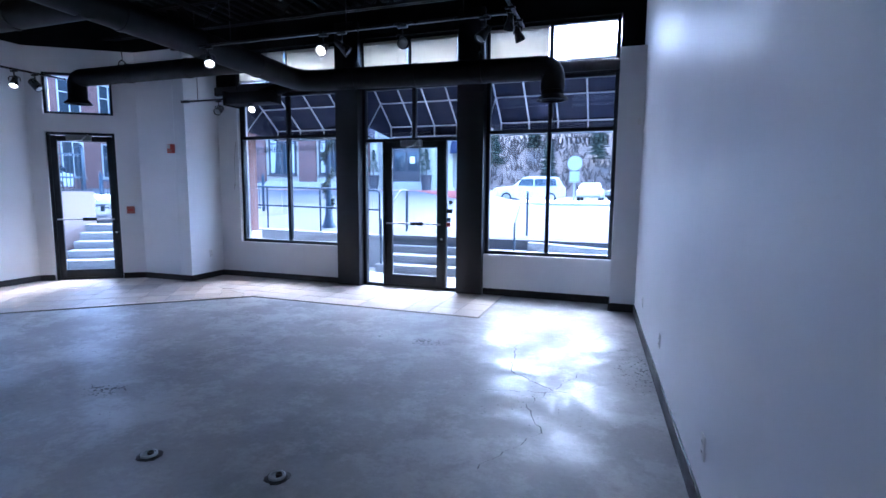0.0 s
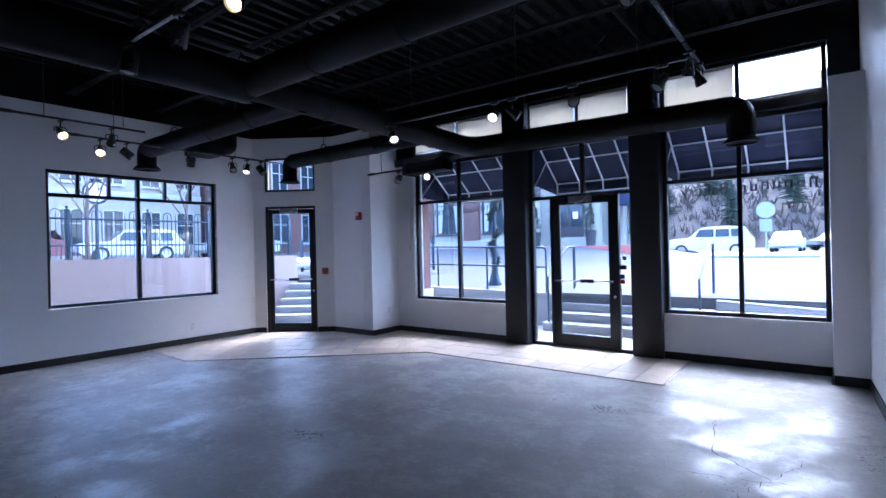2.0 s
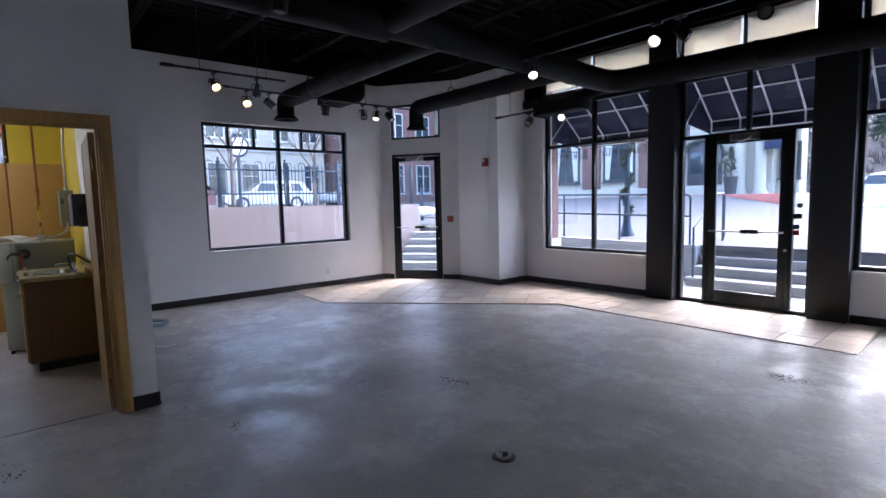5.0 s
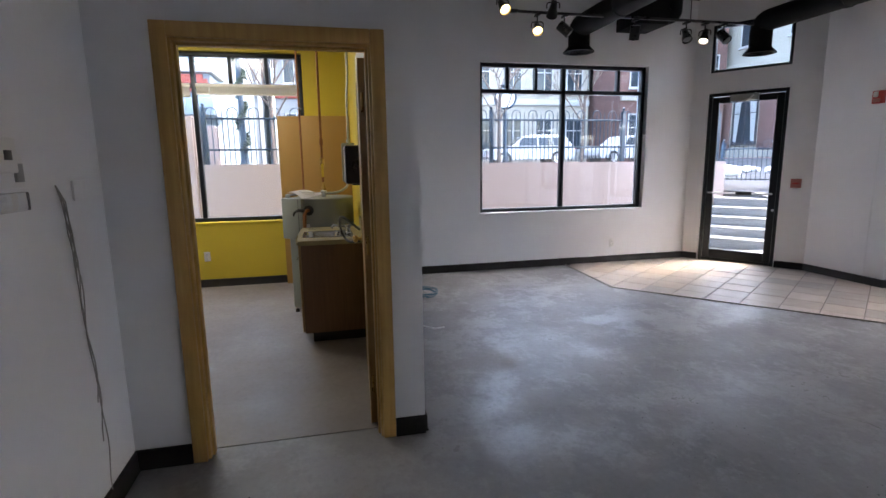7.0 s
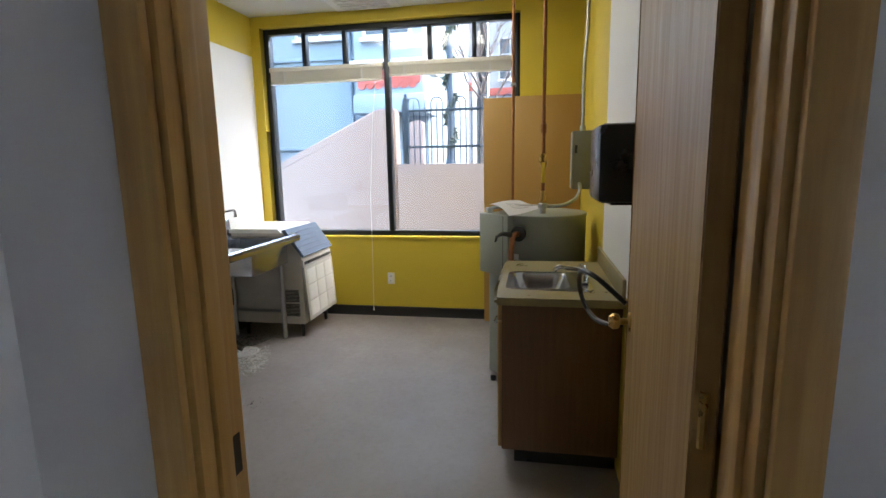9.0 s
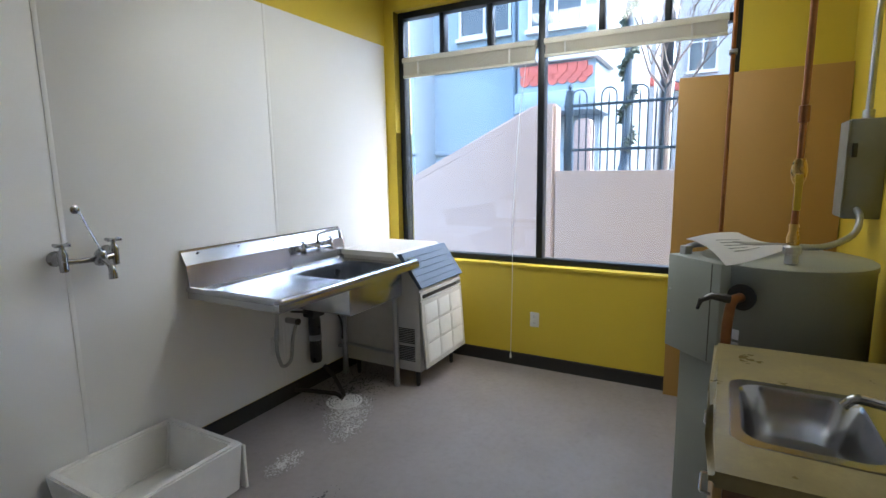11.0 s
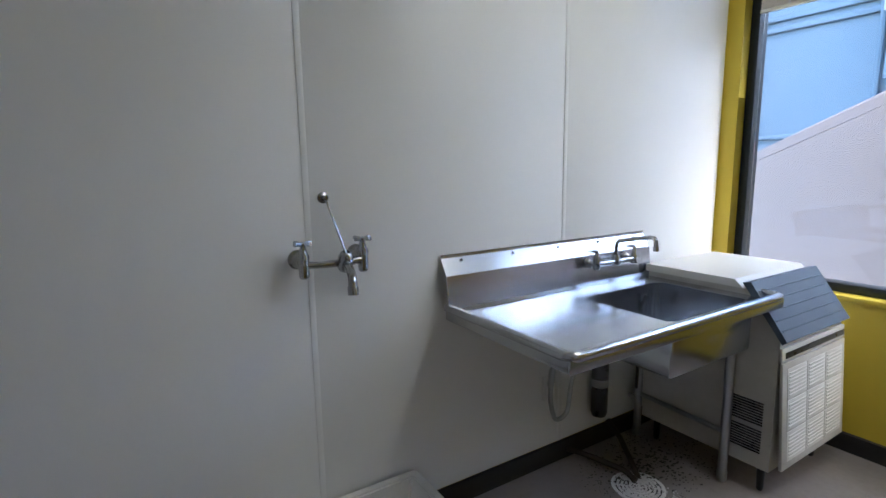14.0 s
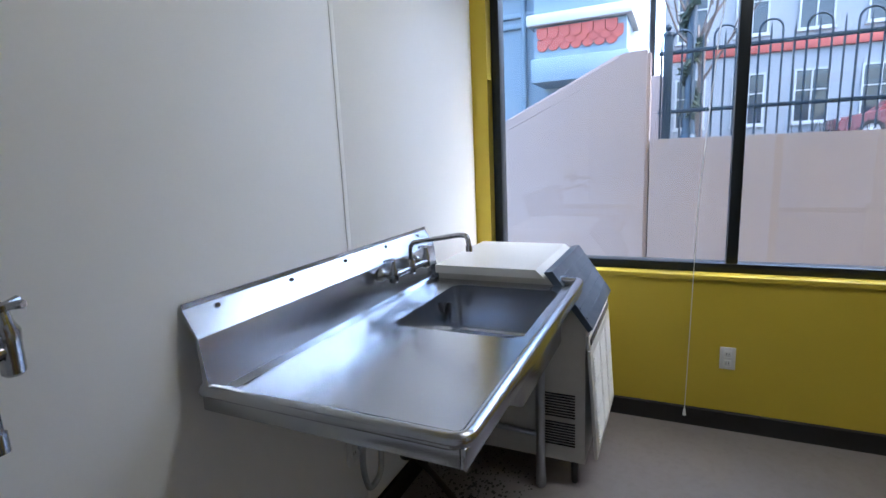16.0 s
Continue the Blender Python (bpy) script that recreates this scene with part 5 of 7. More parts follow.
part("spout_hub", spinned([(0.016, -0.02), (0.02, -0.012), (0.02, 0.02), (0.014, 0.035)], (-8.045, fy + 0.055, fz), (0, 0, 1), 14), CHROME, tf)
part("spout", tubed(rounded([(-8.045, fy + 0.055, fz), (-8.045, fy + 0.055, 1.112), (-7.95, -2.03, 1.165), (-7.932, -1.994, 1.165), (-7.93, -1.99, 1.125)], 0.035, 6), 0.009, 10), CHROME, tf)
part("spout_tip", rodded((-7.93, -1.99, 1.132), (-7.93, -1.99, 1.112), 0.0115, seg=12), CHROME, tf)

# plumbing under the sink
pb = thing("sink_supply_hose", (-7.78, -2.28, 0.5), "grey flexible hose looping under the sink table", "hose")
part("hose", tubed(rounded([(-7.63, -2.24, 0.89), (-7.63, -2.27, 0.6), (-7.63, -2.29, 0.4), (-7.68, -2.3, 0.28), (-7.76, -2.3, 0.3), (-7.79, -2.31, 0.45), (-7.83, -2.31, 0.54)], 0.07, 6), 0.011, 10), GALV, pb)
part("elbow", rodded((-7.63, -2.275, 0.56), (-7.63, -2.285, 0.48), 0.015, seg=10), GALV, pb)
part("valve", rodded((-7.83, YS + 0.006, 0.55), (-7.83, YS + 0.1, 0.55), 0.02, seg=12), CHROME, pb)
part("valve_handle", spinned([(0.022, 0.0), (0.022, 0.012), (0.0, 0.014)], (-7.83, YS + 0.1, 0.55), (0, 1, 0), 10), DRAINPIPE, pb)
wf = thing("water_filter", (-8.030, -2.34, 0.2), "black cartridge water filter on the wall", "filter")
part("cartridge", spinned([(0.0, 0.2), (0.035, 0.2), (0.042, 0.22), (0.043, 0.5), (0.038, 0.53), (0.0, 0.53)], (-8.030, YS + 0.06, 0), seg=18), BLACK_PLASTIC, wf)
part("head", boxed(-8.09, -7.97, YS + 0.01, YS + 0.11, 0.53, 0.6, 0.012), BLACK_PLASTIC, wf)
part("label_band", spinned([(0.0435, 0.36), (0.0445, 0.362), (0.0445, 0.4), (0.0435, 0.402)], (-8.030, YS + 0.06, 0), seg=18), GREY_PLASTIC, wf)
part("tube", tubed(rounded([(-8.090, YS + 0.06, 0.57), (-8.190, YS + 0.1, 0.56), (-8.250, YS + 0.12, 0.45), (-8.270, YS + 0.1, 0.3)], 0.06, 5), 0.008, 8), BLACK_PLASTIC, wf)
part("tube", tubed(rounded([(-8.030, YS + 0.06, 0.6), (-8.030, YS + 0.1, 0.72), (-8.090, YS + 0.2, 0.72), (-8.120, YS + 0.24, 0.86)], 0.06, 5), 0.009, 8), BLACK_PLASTIC, wf)
part("tube", tubed([(-7.810, YS + 0.07, 0.62), (-7.890, YS + 0.09, 0.6), (-7.970, YS + 0.06, 0.57)], 0.008, 8), BLACK_PLASTIC, wf)
dp = thing("drain_pipe", (-8.0, -2.2, 0.03), "dark waste pipes running along the floor to the drain", "pipe")
part("pipe", tubed(rounded([(-8.15, YS + 0.02, 0.12), (-8.15, -2.3, 0.06), (-8.02, -2.12, 0.045), (-7.97, -2.05, 0.03)], 0.05, 4), 0.014, 10), DRAINPIPE, dp)
part("pipe", tubed(rounded([(-7.85, YS + 0.02, 0.05), (-7.9, -2.3, 0.04), (-7.95, -2.1, 0.04), (-7.94, -2.04, 0.025)], 0.05, 4), 0.014, 10), DRAINPIPE, dp)

# floor drain
fd = thing("floor_drain", (-7.935, -2.02, 0.004), "round white slotted floor drain grate", "drain")
part("rim", spinned([(0.115, 0.0), (0.12, 0.006), (0.108, 0.009), (0.102, 0.006)], (-7.935, -2.02, 0.004), seg=32), WHITE_PLASTIC, fd)
part("well", spinned([(0.0, 0.0015), (0.105, 0.0015)], (-7.935, -2.02, 0.004), seg=24), BLACK_PLASTIC, fd)
for r in (0.03, 0.048, 0.066, 0.084):
    part("ring", spinned([(r, 0.003), (r, 0.0085), (r + 0.011, 0.0085), (r + 0.011, 0.003)], (-7.935, -2.02, 0.004), seg=28), WHITE_PLASTIC, fd)
bm = bmesh.new()
for k in range(8):
    a = k * math.tau / 8
    rod(bm, (-7.935, -2.02, 0.009), (-7.935 + 0.105 * math.cos(a), -2.02 + 0.105 * math.sin(a), 0.009), 0.004, seg=6)
spun(bm, [(0.0, 0.009), (0.02, 0.009), (0.02, 0.003)], (-7.935, -2.02, 0.004), seg=16)
part("spokes", bm, WHITE_PLASTIC, fd)
blot("floor_mark", (-7.75, -1.83, 0.004), 0.2, STAIN_WHITE, "white lime stain beside the floor drain", 21, 900, 0.6, size=0.17)
blot("floor_mark", (-7.62, -1.74, 0.004), 0.14, STAIN_WHITE, "white lime stain beside the floor drain", 27, 350, 0.55, size=0.2)
blot("floor_mark", (-7.2, -1.81, 0.004), 0.13, STAIN_WHITE, "white lime stain on the kitchen floor", 22, 340, 0.5, size=0.22)
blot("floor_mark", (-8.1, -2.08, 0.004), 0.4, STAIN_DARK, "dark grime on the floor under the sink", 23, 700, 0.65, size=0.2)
blot("floor_mark", (-7.1, -1.45, 0.004), 0.1, STAIN_DARK, "dark grime spots on the kitchen floor", 24, 24, 0.7, size=0.3)

# ---- ice machine ----
im = thing("ice_machine", (-8.6, -2.0, 0), "beige under-counter ice machine with a sloped blue-grey door", "ice machine")
IX0, IX1, IYB, IYF = -8.93, -8.33, -2.3, -1.66
side_outline = [(IYB, 0.13), (IYF, 0.13), (IYF, 0.73), (IYF - 0.15, 0.93), (IYB, 0.93)]
part("body", prismed(side_outline, "x", IX0, IX1), ICE_BEIGE, im)
lid = part("lid", prismed([(IYB - 0.01, 0.93), (IYF - 0.16, 0.93), (IYF - 0.2, 0.965), (IYB - 0.01, 0.965)], "x", IX0 - 0.01, IX1 + 0.012), ICE_TOP, im, "ivory lid")
door = part("bin_door", prismed([(IYF + 0.012, 0.72), (IYF + 0.03, 0.735), (IYF - 0.13, 0.962), (IYF - 0.165, 0.955)], "x", IX0 - 0.006, IX1 + 0.01), ICE_BLUE, im, "blue-grey sloped plastic door")
bm = bmesh.new()
for k in range(1, 6):
    f = k / 6
    y, z = IYF + 0.03 - 0.16 * f, 0.735 + 0.227 * f
    tube(bm, [(IX0 + 0.01, y, z), (IX1 - 0.006, y, z)], 0.0035, 6)
part("rib", bm, ICE_BLUE, door)
gm = Matrix.Translation((0, IYF, 0.7)) @ Matrix.Rotation(radians(4), 4, "X")
part("trim_band", boxed(IX0, IX1 + 0.004, 0.0, 0.014, -0.06, 0.0, 0.003, gm), ICE_TOP, im)
part("logo_strip", boxed(IX0 + 0.015, IX1 - 0.02, 0.014, 0.018, -0.045, -0.02, 0.001, gm), BLACK_PLASTIC, im, "dark strip with worn marks")
fp = part("front_panel", boxed(IX0, IX1 + 0.004, 0.002, 0.016, -0.54, -0.065, 0.003, gm), ICE_BEIGE, im)
for i in range(3):
    for j in range(3):
        xa = IX0 + 0.04 + i * 0.18
        za = -0.5 + j * 0.14
        bm = bmesh.new()
        box(bm, xa - 0.006, xa + 0.167, 0.0165, 0.019, za - 0.006, za + 0.127, 0.001, gm)
        for k in range(7):
            box(bm, xa + 0.006, xa + 0.154, 0.019, 0.0225, za + 0.008 + k * 0.016, za + 0.014 + k * 0.016, 0, gm)
        part("louvre", bm, ICE_TOP, fp)
for j in range(2):
    bm = bmesh.new()
    for k in range(9):
        box(bm, IX1 + 0.0, IX1 + 0.004, -1.83, -1.7, 0.2 + j * 0.13 + k * 0.0125, 0.206 + j * 0.13 + k * 0.0125)
    part("side_vent", bm, BLACK_PLASTIC, im)
for x in (IX0 + 0.05, IX1 - 0.05):
    for y in (IYB + 0.06, IYF - 0.05):
        part("leg", spinned([(0.012, 0.0), (0.016, 0.01), (0.018, 0.11), (0.022, 0.13)], (x, y, 0.004), seg=10), BLACK_PLASTIC, im)

# ---- base cabinet, counter and its sink ----
cabx0, cabx1, caby0, caby1 = -7.46, -6.66, 0.15, 0.695
cab = thing("base_cabinet", (-7.05, 0.41, 0), "brown wood-look base cabinet with two doors", "cabinet")
part("side_panel", boxed(cabx1 - 0.018, cabx1, caby0, caby1, 0.1, 0.845, 0.001), CABINET, cab)
part("side_panel", boxed(cabx0, cabx0 + 0.018, caby0, caby1, 0.1, 0.845, 0.001), CABINET, cab)
part("back_panel", boxed(cabx0 + 0.018, cabx1 - 0.018, caby1 - 0.01, caby1, 0.1, 0.845), CABINET, cab)
part("bottom_panel", boxed(cabx0 + 0.018, cabx1 - 0.018, caby0, caby1 - 0.01, 0.1, 0.118), CABINET, cab)
part("top_rail", boxed(cabx0 + 0.018, cabx1 - 0.018, caby0, caby0 + 0.018, 0.76, 0.845), CABINET, cab)
part("toe_kick", boxed(cabx0 + 0.02, cabx1 - 0.06, caby0 + 0.06, caby1, 0.004, 0.1), BLACK_PLASTIC, cab)
for a, b in ((cabx0 + 0.005, (cabx0 + cabx1) / 2 - 0.002), ((cabx0 + cabx1) / 2 + 0.002, cabx1 - 0.005)):
    dr = part("door", boxed(a, b, caby0 - 0.02, caby0 - 0.001, 0.11, 0.75, 0.003), DOORWOOD, cab)
    part("handle", tubed(rounded([((a + b) / 2 - 0.05, caby0 - 0.02, 0.7), ((a + b) / 2 - 0.05, caby0 - 0.045, 0.7), ((a + b) / 2 + 0.05, caby0 - 0.045, 0.7), ((a + b) / 2 + 0.05, caby0 - 0.02, 0.7)], 0.015, 3), 0.004, 8), CHROME, dr)
    part("drawer_front", boxed(a, b, caby0 - 0.02, caby0 - 0.001, 0.755, 0.84, 0.003), DOORWOOD, cab)

ct = thing("counter_top", (-7.04, 0.4, 0.845), "olive stone-pattern laminate counter with a rolled front", "worktop")
CX0, CX1, CY0, CY1 = -7.50, -6.60, 0.12, 0.695
HX0, HX1, HY0, HY1 = -7.12, -6.76, 0.185, 0.53
bm = bmesh.new()
for a in ((CX0, HX0, CY0, CY1), (HX1, CX1, CY0, CY1), (HX0, HX1, CY0, HY0), (HX0, HX1, HY1, CY1)):
    box(bm, a[0], a[1], a[2], a[3], 0.847, 0.884)
bmesh.ops.remove_doubles(bm, verts=bm.verts[:], dist=1e-5)
bmesh.ops.bevel(bm, geom=[e for e in bm.edges if all(abs(v.co.y - CY0) < 1e-4 for v in e.verts) and abs(e.verts[0].co.z - e.verts[1].co.z) < 1e-4], offset=0.012, segments=3, affect="EDGES")
part("slab", bm, COUNTER, ct)
part("upstand", boxed(CX0, CX1, CY1 - 0.018, CY1 - 0.001, 0.885, 0.98, 0.004), COUNTER, ct)
hs = thing("hand_sink", (-6.94, 0.36, 0.885), "small rounded stainless drop-in hand sink", "sink")
bm = bmesh.new()


def rrect(x0, x1, y0, y1, r, z, n=5):
    out = []
    for cx, cy, a0 in ((x1 - r, y1 - r, 0), (x0 + r, y1 - r, 90), (x0 + r, y0 + r, 180), (x1 - r, y0 + r, 270)):
        for k in range(n + 1):
            a = radians(a0 + 90 * k / n)
            out.append(bm.verts.new((cx + r * math.cos(a), cy + r * math.sin(a), z)))
    return out


loops = [rrect(HX0 - 0.03, HX1 + 0.03, HY0 - 0.025, HY1 + 0.05, 0.05, 0.885), rrect(HX0 - 0.028, HX1 + 0.028, HY0 - 0.023, HY1 + 0.048, 0.05, 0.892),
         rrect(HX0 + 0.0, HX1 - 0.0, HY0 + 0.0, HY1 - 0.06, 0.06, 0.892), rrect(HX0 + 0.008, HX1 - 0.008, HY0 + 0.008, HY1 - 0.068, 0.06, 0.88),
         rrect(HX0 + 0.03, HX1 - 0.03, HY0 + 0.03, HY1 - 0.09, 0.07, 0.76), rrect(HX0 + 0.07, HX1 - 0.07, HY0 + 0.07, HY1 - 0.13, 0.05, 0.745)]
for a, b in zip(loops, loops[1:]):
    for k in range(len(a)):
        j = (k + 1) % len(a)
        bm.faces.new((a[k], a[j], b[j], b[k]))
bm.faces.new(loops[-1])
part("bowl", bm, STAINLESS, hs)
part("drain", spinned([(0.0, 0.001), (0.02, 0.001), (0.03, 0.004), (0.032, 0.0)], (-6.94, 0.325, 0.747), seg=16), CHROME, hs)
hf = thing("hand_sink_faucet", (-6.94, 0.54, 0.892), "chrome mixer faucet on the hand sink", "faucet")
part("base", boxed(-7.02, -6.86, 0.515, 0.565, 0.8925, 0.91, 0.008), CHROME, hf)
part("spout", tubed(rounded([(-6.94, 0.54, 0.905), (-6.94, 0.53, 0.95), (-6.945, 0.42, 0.965), (-6.945, 0.4, 0.94)], 0.03, 4), 0.012, 10), CHROME, hf)
for x in (-7.0, -6.88):
    part("handle", spinned([(0.016, 0.0), (0.02, 0.01), (0.024, 0.04), (0.018, 0.055), (0.0, 0.058)], (x, 0.54, 0.91), seg=12), CLEAR, hf, "clear faceted handle")

# ---- water heater ----
wh = thing("water_heater", (-7.88, 0.33, 0), "grey-green low water heater with a side access panel", "water heater")
HC = (-7.9, 0.345)
part("tank", spinned([(0.0, 0.02), (0.29, 0.02), (0.298, 0.03), (0.298, 1.125), (0.302, 1.13), (0.302, 1.15), (0.292, 1.156), (0.0, 1.165)], (*HC, 0), seg=48), TANK, wh)
hm = Matrix.Translation((-7.737, 0.027, 0)) @ Matrix.Rotation(radians(44.4), 4, "Z")
part("access_panel", boxed(-0.145, 0.145, -0.002, 0.21, 0.742, 1.152, 0.006, hm), TANK, wh)
part("lower_panel", boxed(-0.085, 0.135, 0.03, 0.2, 0.02, 0.738, 0.006, hm), TANK, wh)
part("panel_seam", boxed(0.098, 0.102, -0.0035, 0.0, 0.75, 1.145, 0, hm), DRAINPIPE, wh)
for z in (0.9, 1.0):
    part("panel_screw", rodded(hm @ Vector((-0.125, -0.004, z)), hm @ Vector((-0.125, 0.0, z)), 0.006, seg=8), GALV, wh)
part("cable_clamp", boxed(-0.12, -0.085, 0.03, 0.07, 1.15, 1.19, 0.006, hm), GALV, wh)
part("valve_escutcheon", spinned([(0.05, 0.0), (0.05, 0.008), (0.02, 0.012), (0.0, 0.012)], (-7.6, 0.2, 1.04), (1, -0.4, 0), 20), BLACK_PLASTIC, wh)
part("relief_valve", tubed(rounded([(-7.6, 0.2, 1.04), (-7.54, 0.165, 1.04), (-7.535, 0.155, 0.94), (-7.535, 0.155, 0.8), (-7.56, 0.19, 0.785)], 0.03, 4), 0.018, 12), COPPER, wh)
part("relief_lever", tubed([(-7.54, 0.16, 1.04), (-7.53, 0.1, 1.05), (-7.53, 0.065, 1.03), (-7.53, 0.055, 0.995)], [0.018, 0.014, 0.01, 0.006], 8), BLACK_PLASTIC, wh)
bm = bmesh.new()
for a, b, z0, z1 in ((0.12, 0.2, 0.86, 0.9), (0.13, 0.2, 0.8, 0.85)):
    for k in range(4):
        y0 = a + (b - a) * k / 4
        y1 = a + (b - a) * (k + 1) / 4
        x = HC[0] + math.sqrt(0.3005 ** 2 - (y0 - HC[1]) ** 2)
        x2 = HC[0] + math.sqrt(0.3005 ** 2 - (y1 - HC[1]) ** 2)
        bm.faces.new([bm.verts.new(v) for v in ((x, y0, z0), (x2, y1, z0), (x2, y1, z1), (x, y0, z1))])
part("rating_label", bm, PAPER, wh)
for k, (x, y) in enumerate(((-7.68, 0.03), (-8.0, 0.55))):
    part("foot", spinned([(0.02, 0.004), (0.022, 0.03)], (x, y, 0), seg=10), BLACK_PLASTIC, wh)
pp = thing("paper_sheet", (-7.72, 0.1, 1.16), "creased white printed sheet lying on the water heater", "paper")
bm = bmesh.new()
n = 10
PA, PB, PC, PD = Vector((-7.97, -0.02, 1.2)), Vector((-7.56, 0.14, 1.185)), Vector((-7.93, 0.37, 1.195)), Vector((-8.27, 0.19, 1.205))


def on_sheet(u, v):
    p = PA.lerp(PB, u).lerp(PD.lerp(PC, u), v)
    p.z += 0.012 * math.sin(u * 4 + v * 3) - 0.03 * max(0.0, u - 0.75) * 2
    return p


gr = [[bm.verts.new(on_sheet(i / n, j / n)) for j in range(n + 1)] for i in range(n + 1)]
for i in range(n):
    for j in range(n):
        bm.faces.new((gr[i][j], gr[i + 1][j], gr[i + 1][j + 1], gr[i][j + 1]))
bmesh.ops.solidify(bm, geom=bm.faces[:], thickness=0.0006)
part("sheet", bm, PAPER, pp)
bm = bmesh.new()
for k in range(5):
    u = 0.35 + 0.1 * k
    tube(bm, [on_sheet(u, 0.3) + Vector((0, 0, 0.002)), on_sheet(u, 0.5) + Vector((0, 0, 0.002)), on_sheet(u, 0.72 - 0.1 * (k % 2)) + Vector((0, 0, 0.002))], 0.0012, 4)
part("writing", bm, INK, pp)

# ---- pipes and boxes in the heater corner ----
cp = thing("copper_pipe", (-7.69, 0.35, 1.16), "copper pipe rising from the water heater to the ceiling", "pipe")
part("pipe", rodded((-7.69, 0.35, 1.24), (-7.69, 0.35, KC), 0.0115, seg=12), COPPER, cp)
part("union", spinned([(0.022, 0.0), (0.022, 0.035), (0.03, 0.037), (0.03, 0.062), (0.02, 0.07)], (-7.69, 0.35, 1.163), seg=8), GALV, cp)
part("adapter", spinned([(0.02, 0.0), (0.022, 0.03), (0.016, 0.05), (0.016, 0.08)], (-7.69, 0.35, 1.23), seg=14), BRASS, cp)
part("ball_valve", spinned([(0.016, -0.045), (0.022, -0.03), (0.026, 0.0), (0.022, 0.03), (0.016, 0.045)], (-7.69, 0.35, 1.5), seg=14), BRASS, cp)
part("valve_lever", boxed(-7.672, -7.662, 0.338, 0.362, 1.36, 1.49, 0.003), YELLOWLEVER, cp, "yellow valve lever")
part("coupling", spinned([(0.014, -0.03), (0.018, -0.028), (0.018, 0.028), (0.014, 0.03)], (-7.69, 0.35, 1.7), seg=12), COPPER, cp)
cp = thing("copper_pipe", (-8.62, 0.12, 0.02), "dark copper pipe running down behind the heater", "pipe")
part("pipe", rodded((-8.62, 0.12, 0.02), (-8.62, 0.12, KC), 0.011, seg=12), COPPER, cp)
part("clamp", boxed(-8.66, -8.58, 0.1, 0.14, 2.1, 2.12, 0.003), GALV, cp)

hb = thing("hardboard_sheet", (-9.0, 0.0, 0.0), "tall brown hardboard sheet leaning on the wall", "board", "hardboard sheets")
part("sheet", boxed(-9.015, -9.005, -0.158, 0.156, 0.004, 2.06, 0.001), HARDBOARD, hb)
hb = thing("hardboard_sheet", (-8.98, 0.4, 0.0), "wide brown hardboard sheet leaning on the wall", "board", "hardboard sheets")
part("sheet", boxed(-8.998, -8.988, 0.11, 0.695, 0.004, 2.065, 0.001), HARDBOARD, hb)

eb = thing("disconnect_switch", (-8.25, 0.6, 1.36), "grey steel electrical switch box on the wall", "electrical box")
part("box", boxed(-8.36, -8.2, 0.53, 0.66, 1.36, 1.78, 0.006), GREYBOX, eb)
part("cover", boxed(-8.365, -8.195, 0.522, 0.531, 1.365, 1.775, 0.004), GREYBOX, eb)
part("lever", boxed(-8.2, -8.185, 0.54, 0.56, 1.62, 1.68, 0.003), BLACK_PLASTIC, eb)
part("hub", rodded((-8.28, 0.6, 1.78), (-8.28, 0.6, 1.82), 0.022, seg=12), GALV, eb)
eb.location += Vector((0, 0.04, -0.07))


def flex(name, pts, r, label, at):
    f = thing(name, at, label, "conduit")
    line = rounded(pts, 0.12, 8)
    fine, rs = [], []
    for a, b in zip(line, line[1:]):
        n = max(1, int((b - a).length / 0.006))
        for i in range(n):
            fine.append(a.lerp(b, i / n))
            rs.append(r * (1.0 if len(fine) % 2 else 0.86))
    fine.append(line[-1])
    rs.append(r)
    part("sheath", tubed(fine, rs, 10), GALV, f)
    return f


flex("flexible_conduit", [(-8.28, 0.64, 1.75), (-8.28, 0.64, 2.2), (-8.3, 0.66, 2.4), (-8.3, 0.66, KC)], 0.014, "ribbed steel conduit rising along the wall", (-8.28, 0.64, 1.75))
flex("flexible_conduit", [(-8.2, 0.62, 1.33), (-8.12, 0.62, 1.31), (-8.05, 0.6, 1.24), (-8.0, 0.5, 1.185), (-7.99, 0.1, 1.185), (-7.93, 0.0, 1.18), (-7.85, -0.02, 1.16)], 0.014, "ribbed steel conduit lying over the water heater", (-8.2, 0.62, 1.33))

td = thing("paper_towel_dispenser", (-6.35, 0.56, 1.3), "dark smoked plastic paper towel dispenser on the wall", "dispenser")
part("case", boxed(-6.48, -6.2, 0.47, 0.653, 1.3, 1.58, 0.02), BLACK_PLASTIC, td)
part("back_plate", boxed(-6.49, -6.19, 0.645, 0.654, 1.28, 1.6, 0.004), GREY_PLASTIC, td)
part("side_trim", boxed(-6.196, -6.19, 0.6, 0.65, 1.3, 1.57, 0.002), GREY_PLASTIC, td)
part("towel_slot", boxed(-6.46, -6.22, 0.52, 0.6, 1.292, 1.301), BLACK_PLASTIC, td)
td.location += Vector((-0.03, 0.045, 0.04))
wc = thing("hanging_wire", (-6.2, 0.645, 1.28), "thin white wire hanging under the dispenser", "cable")
part("strand", tubed([(-6.22, 0.645, 1.29), (-6.2, 0.63, 1.15), (-6.25, 0.63, 1.05), (-6.22, 0.64, 0.99)], 0.003, 6), WHITE_PLASTIC, wc)
wc.location += Vector((-0.03, 0.045, 0.04))

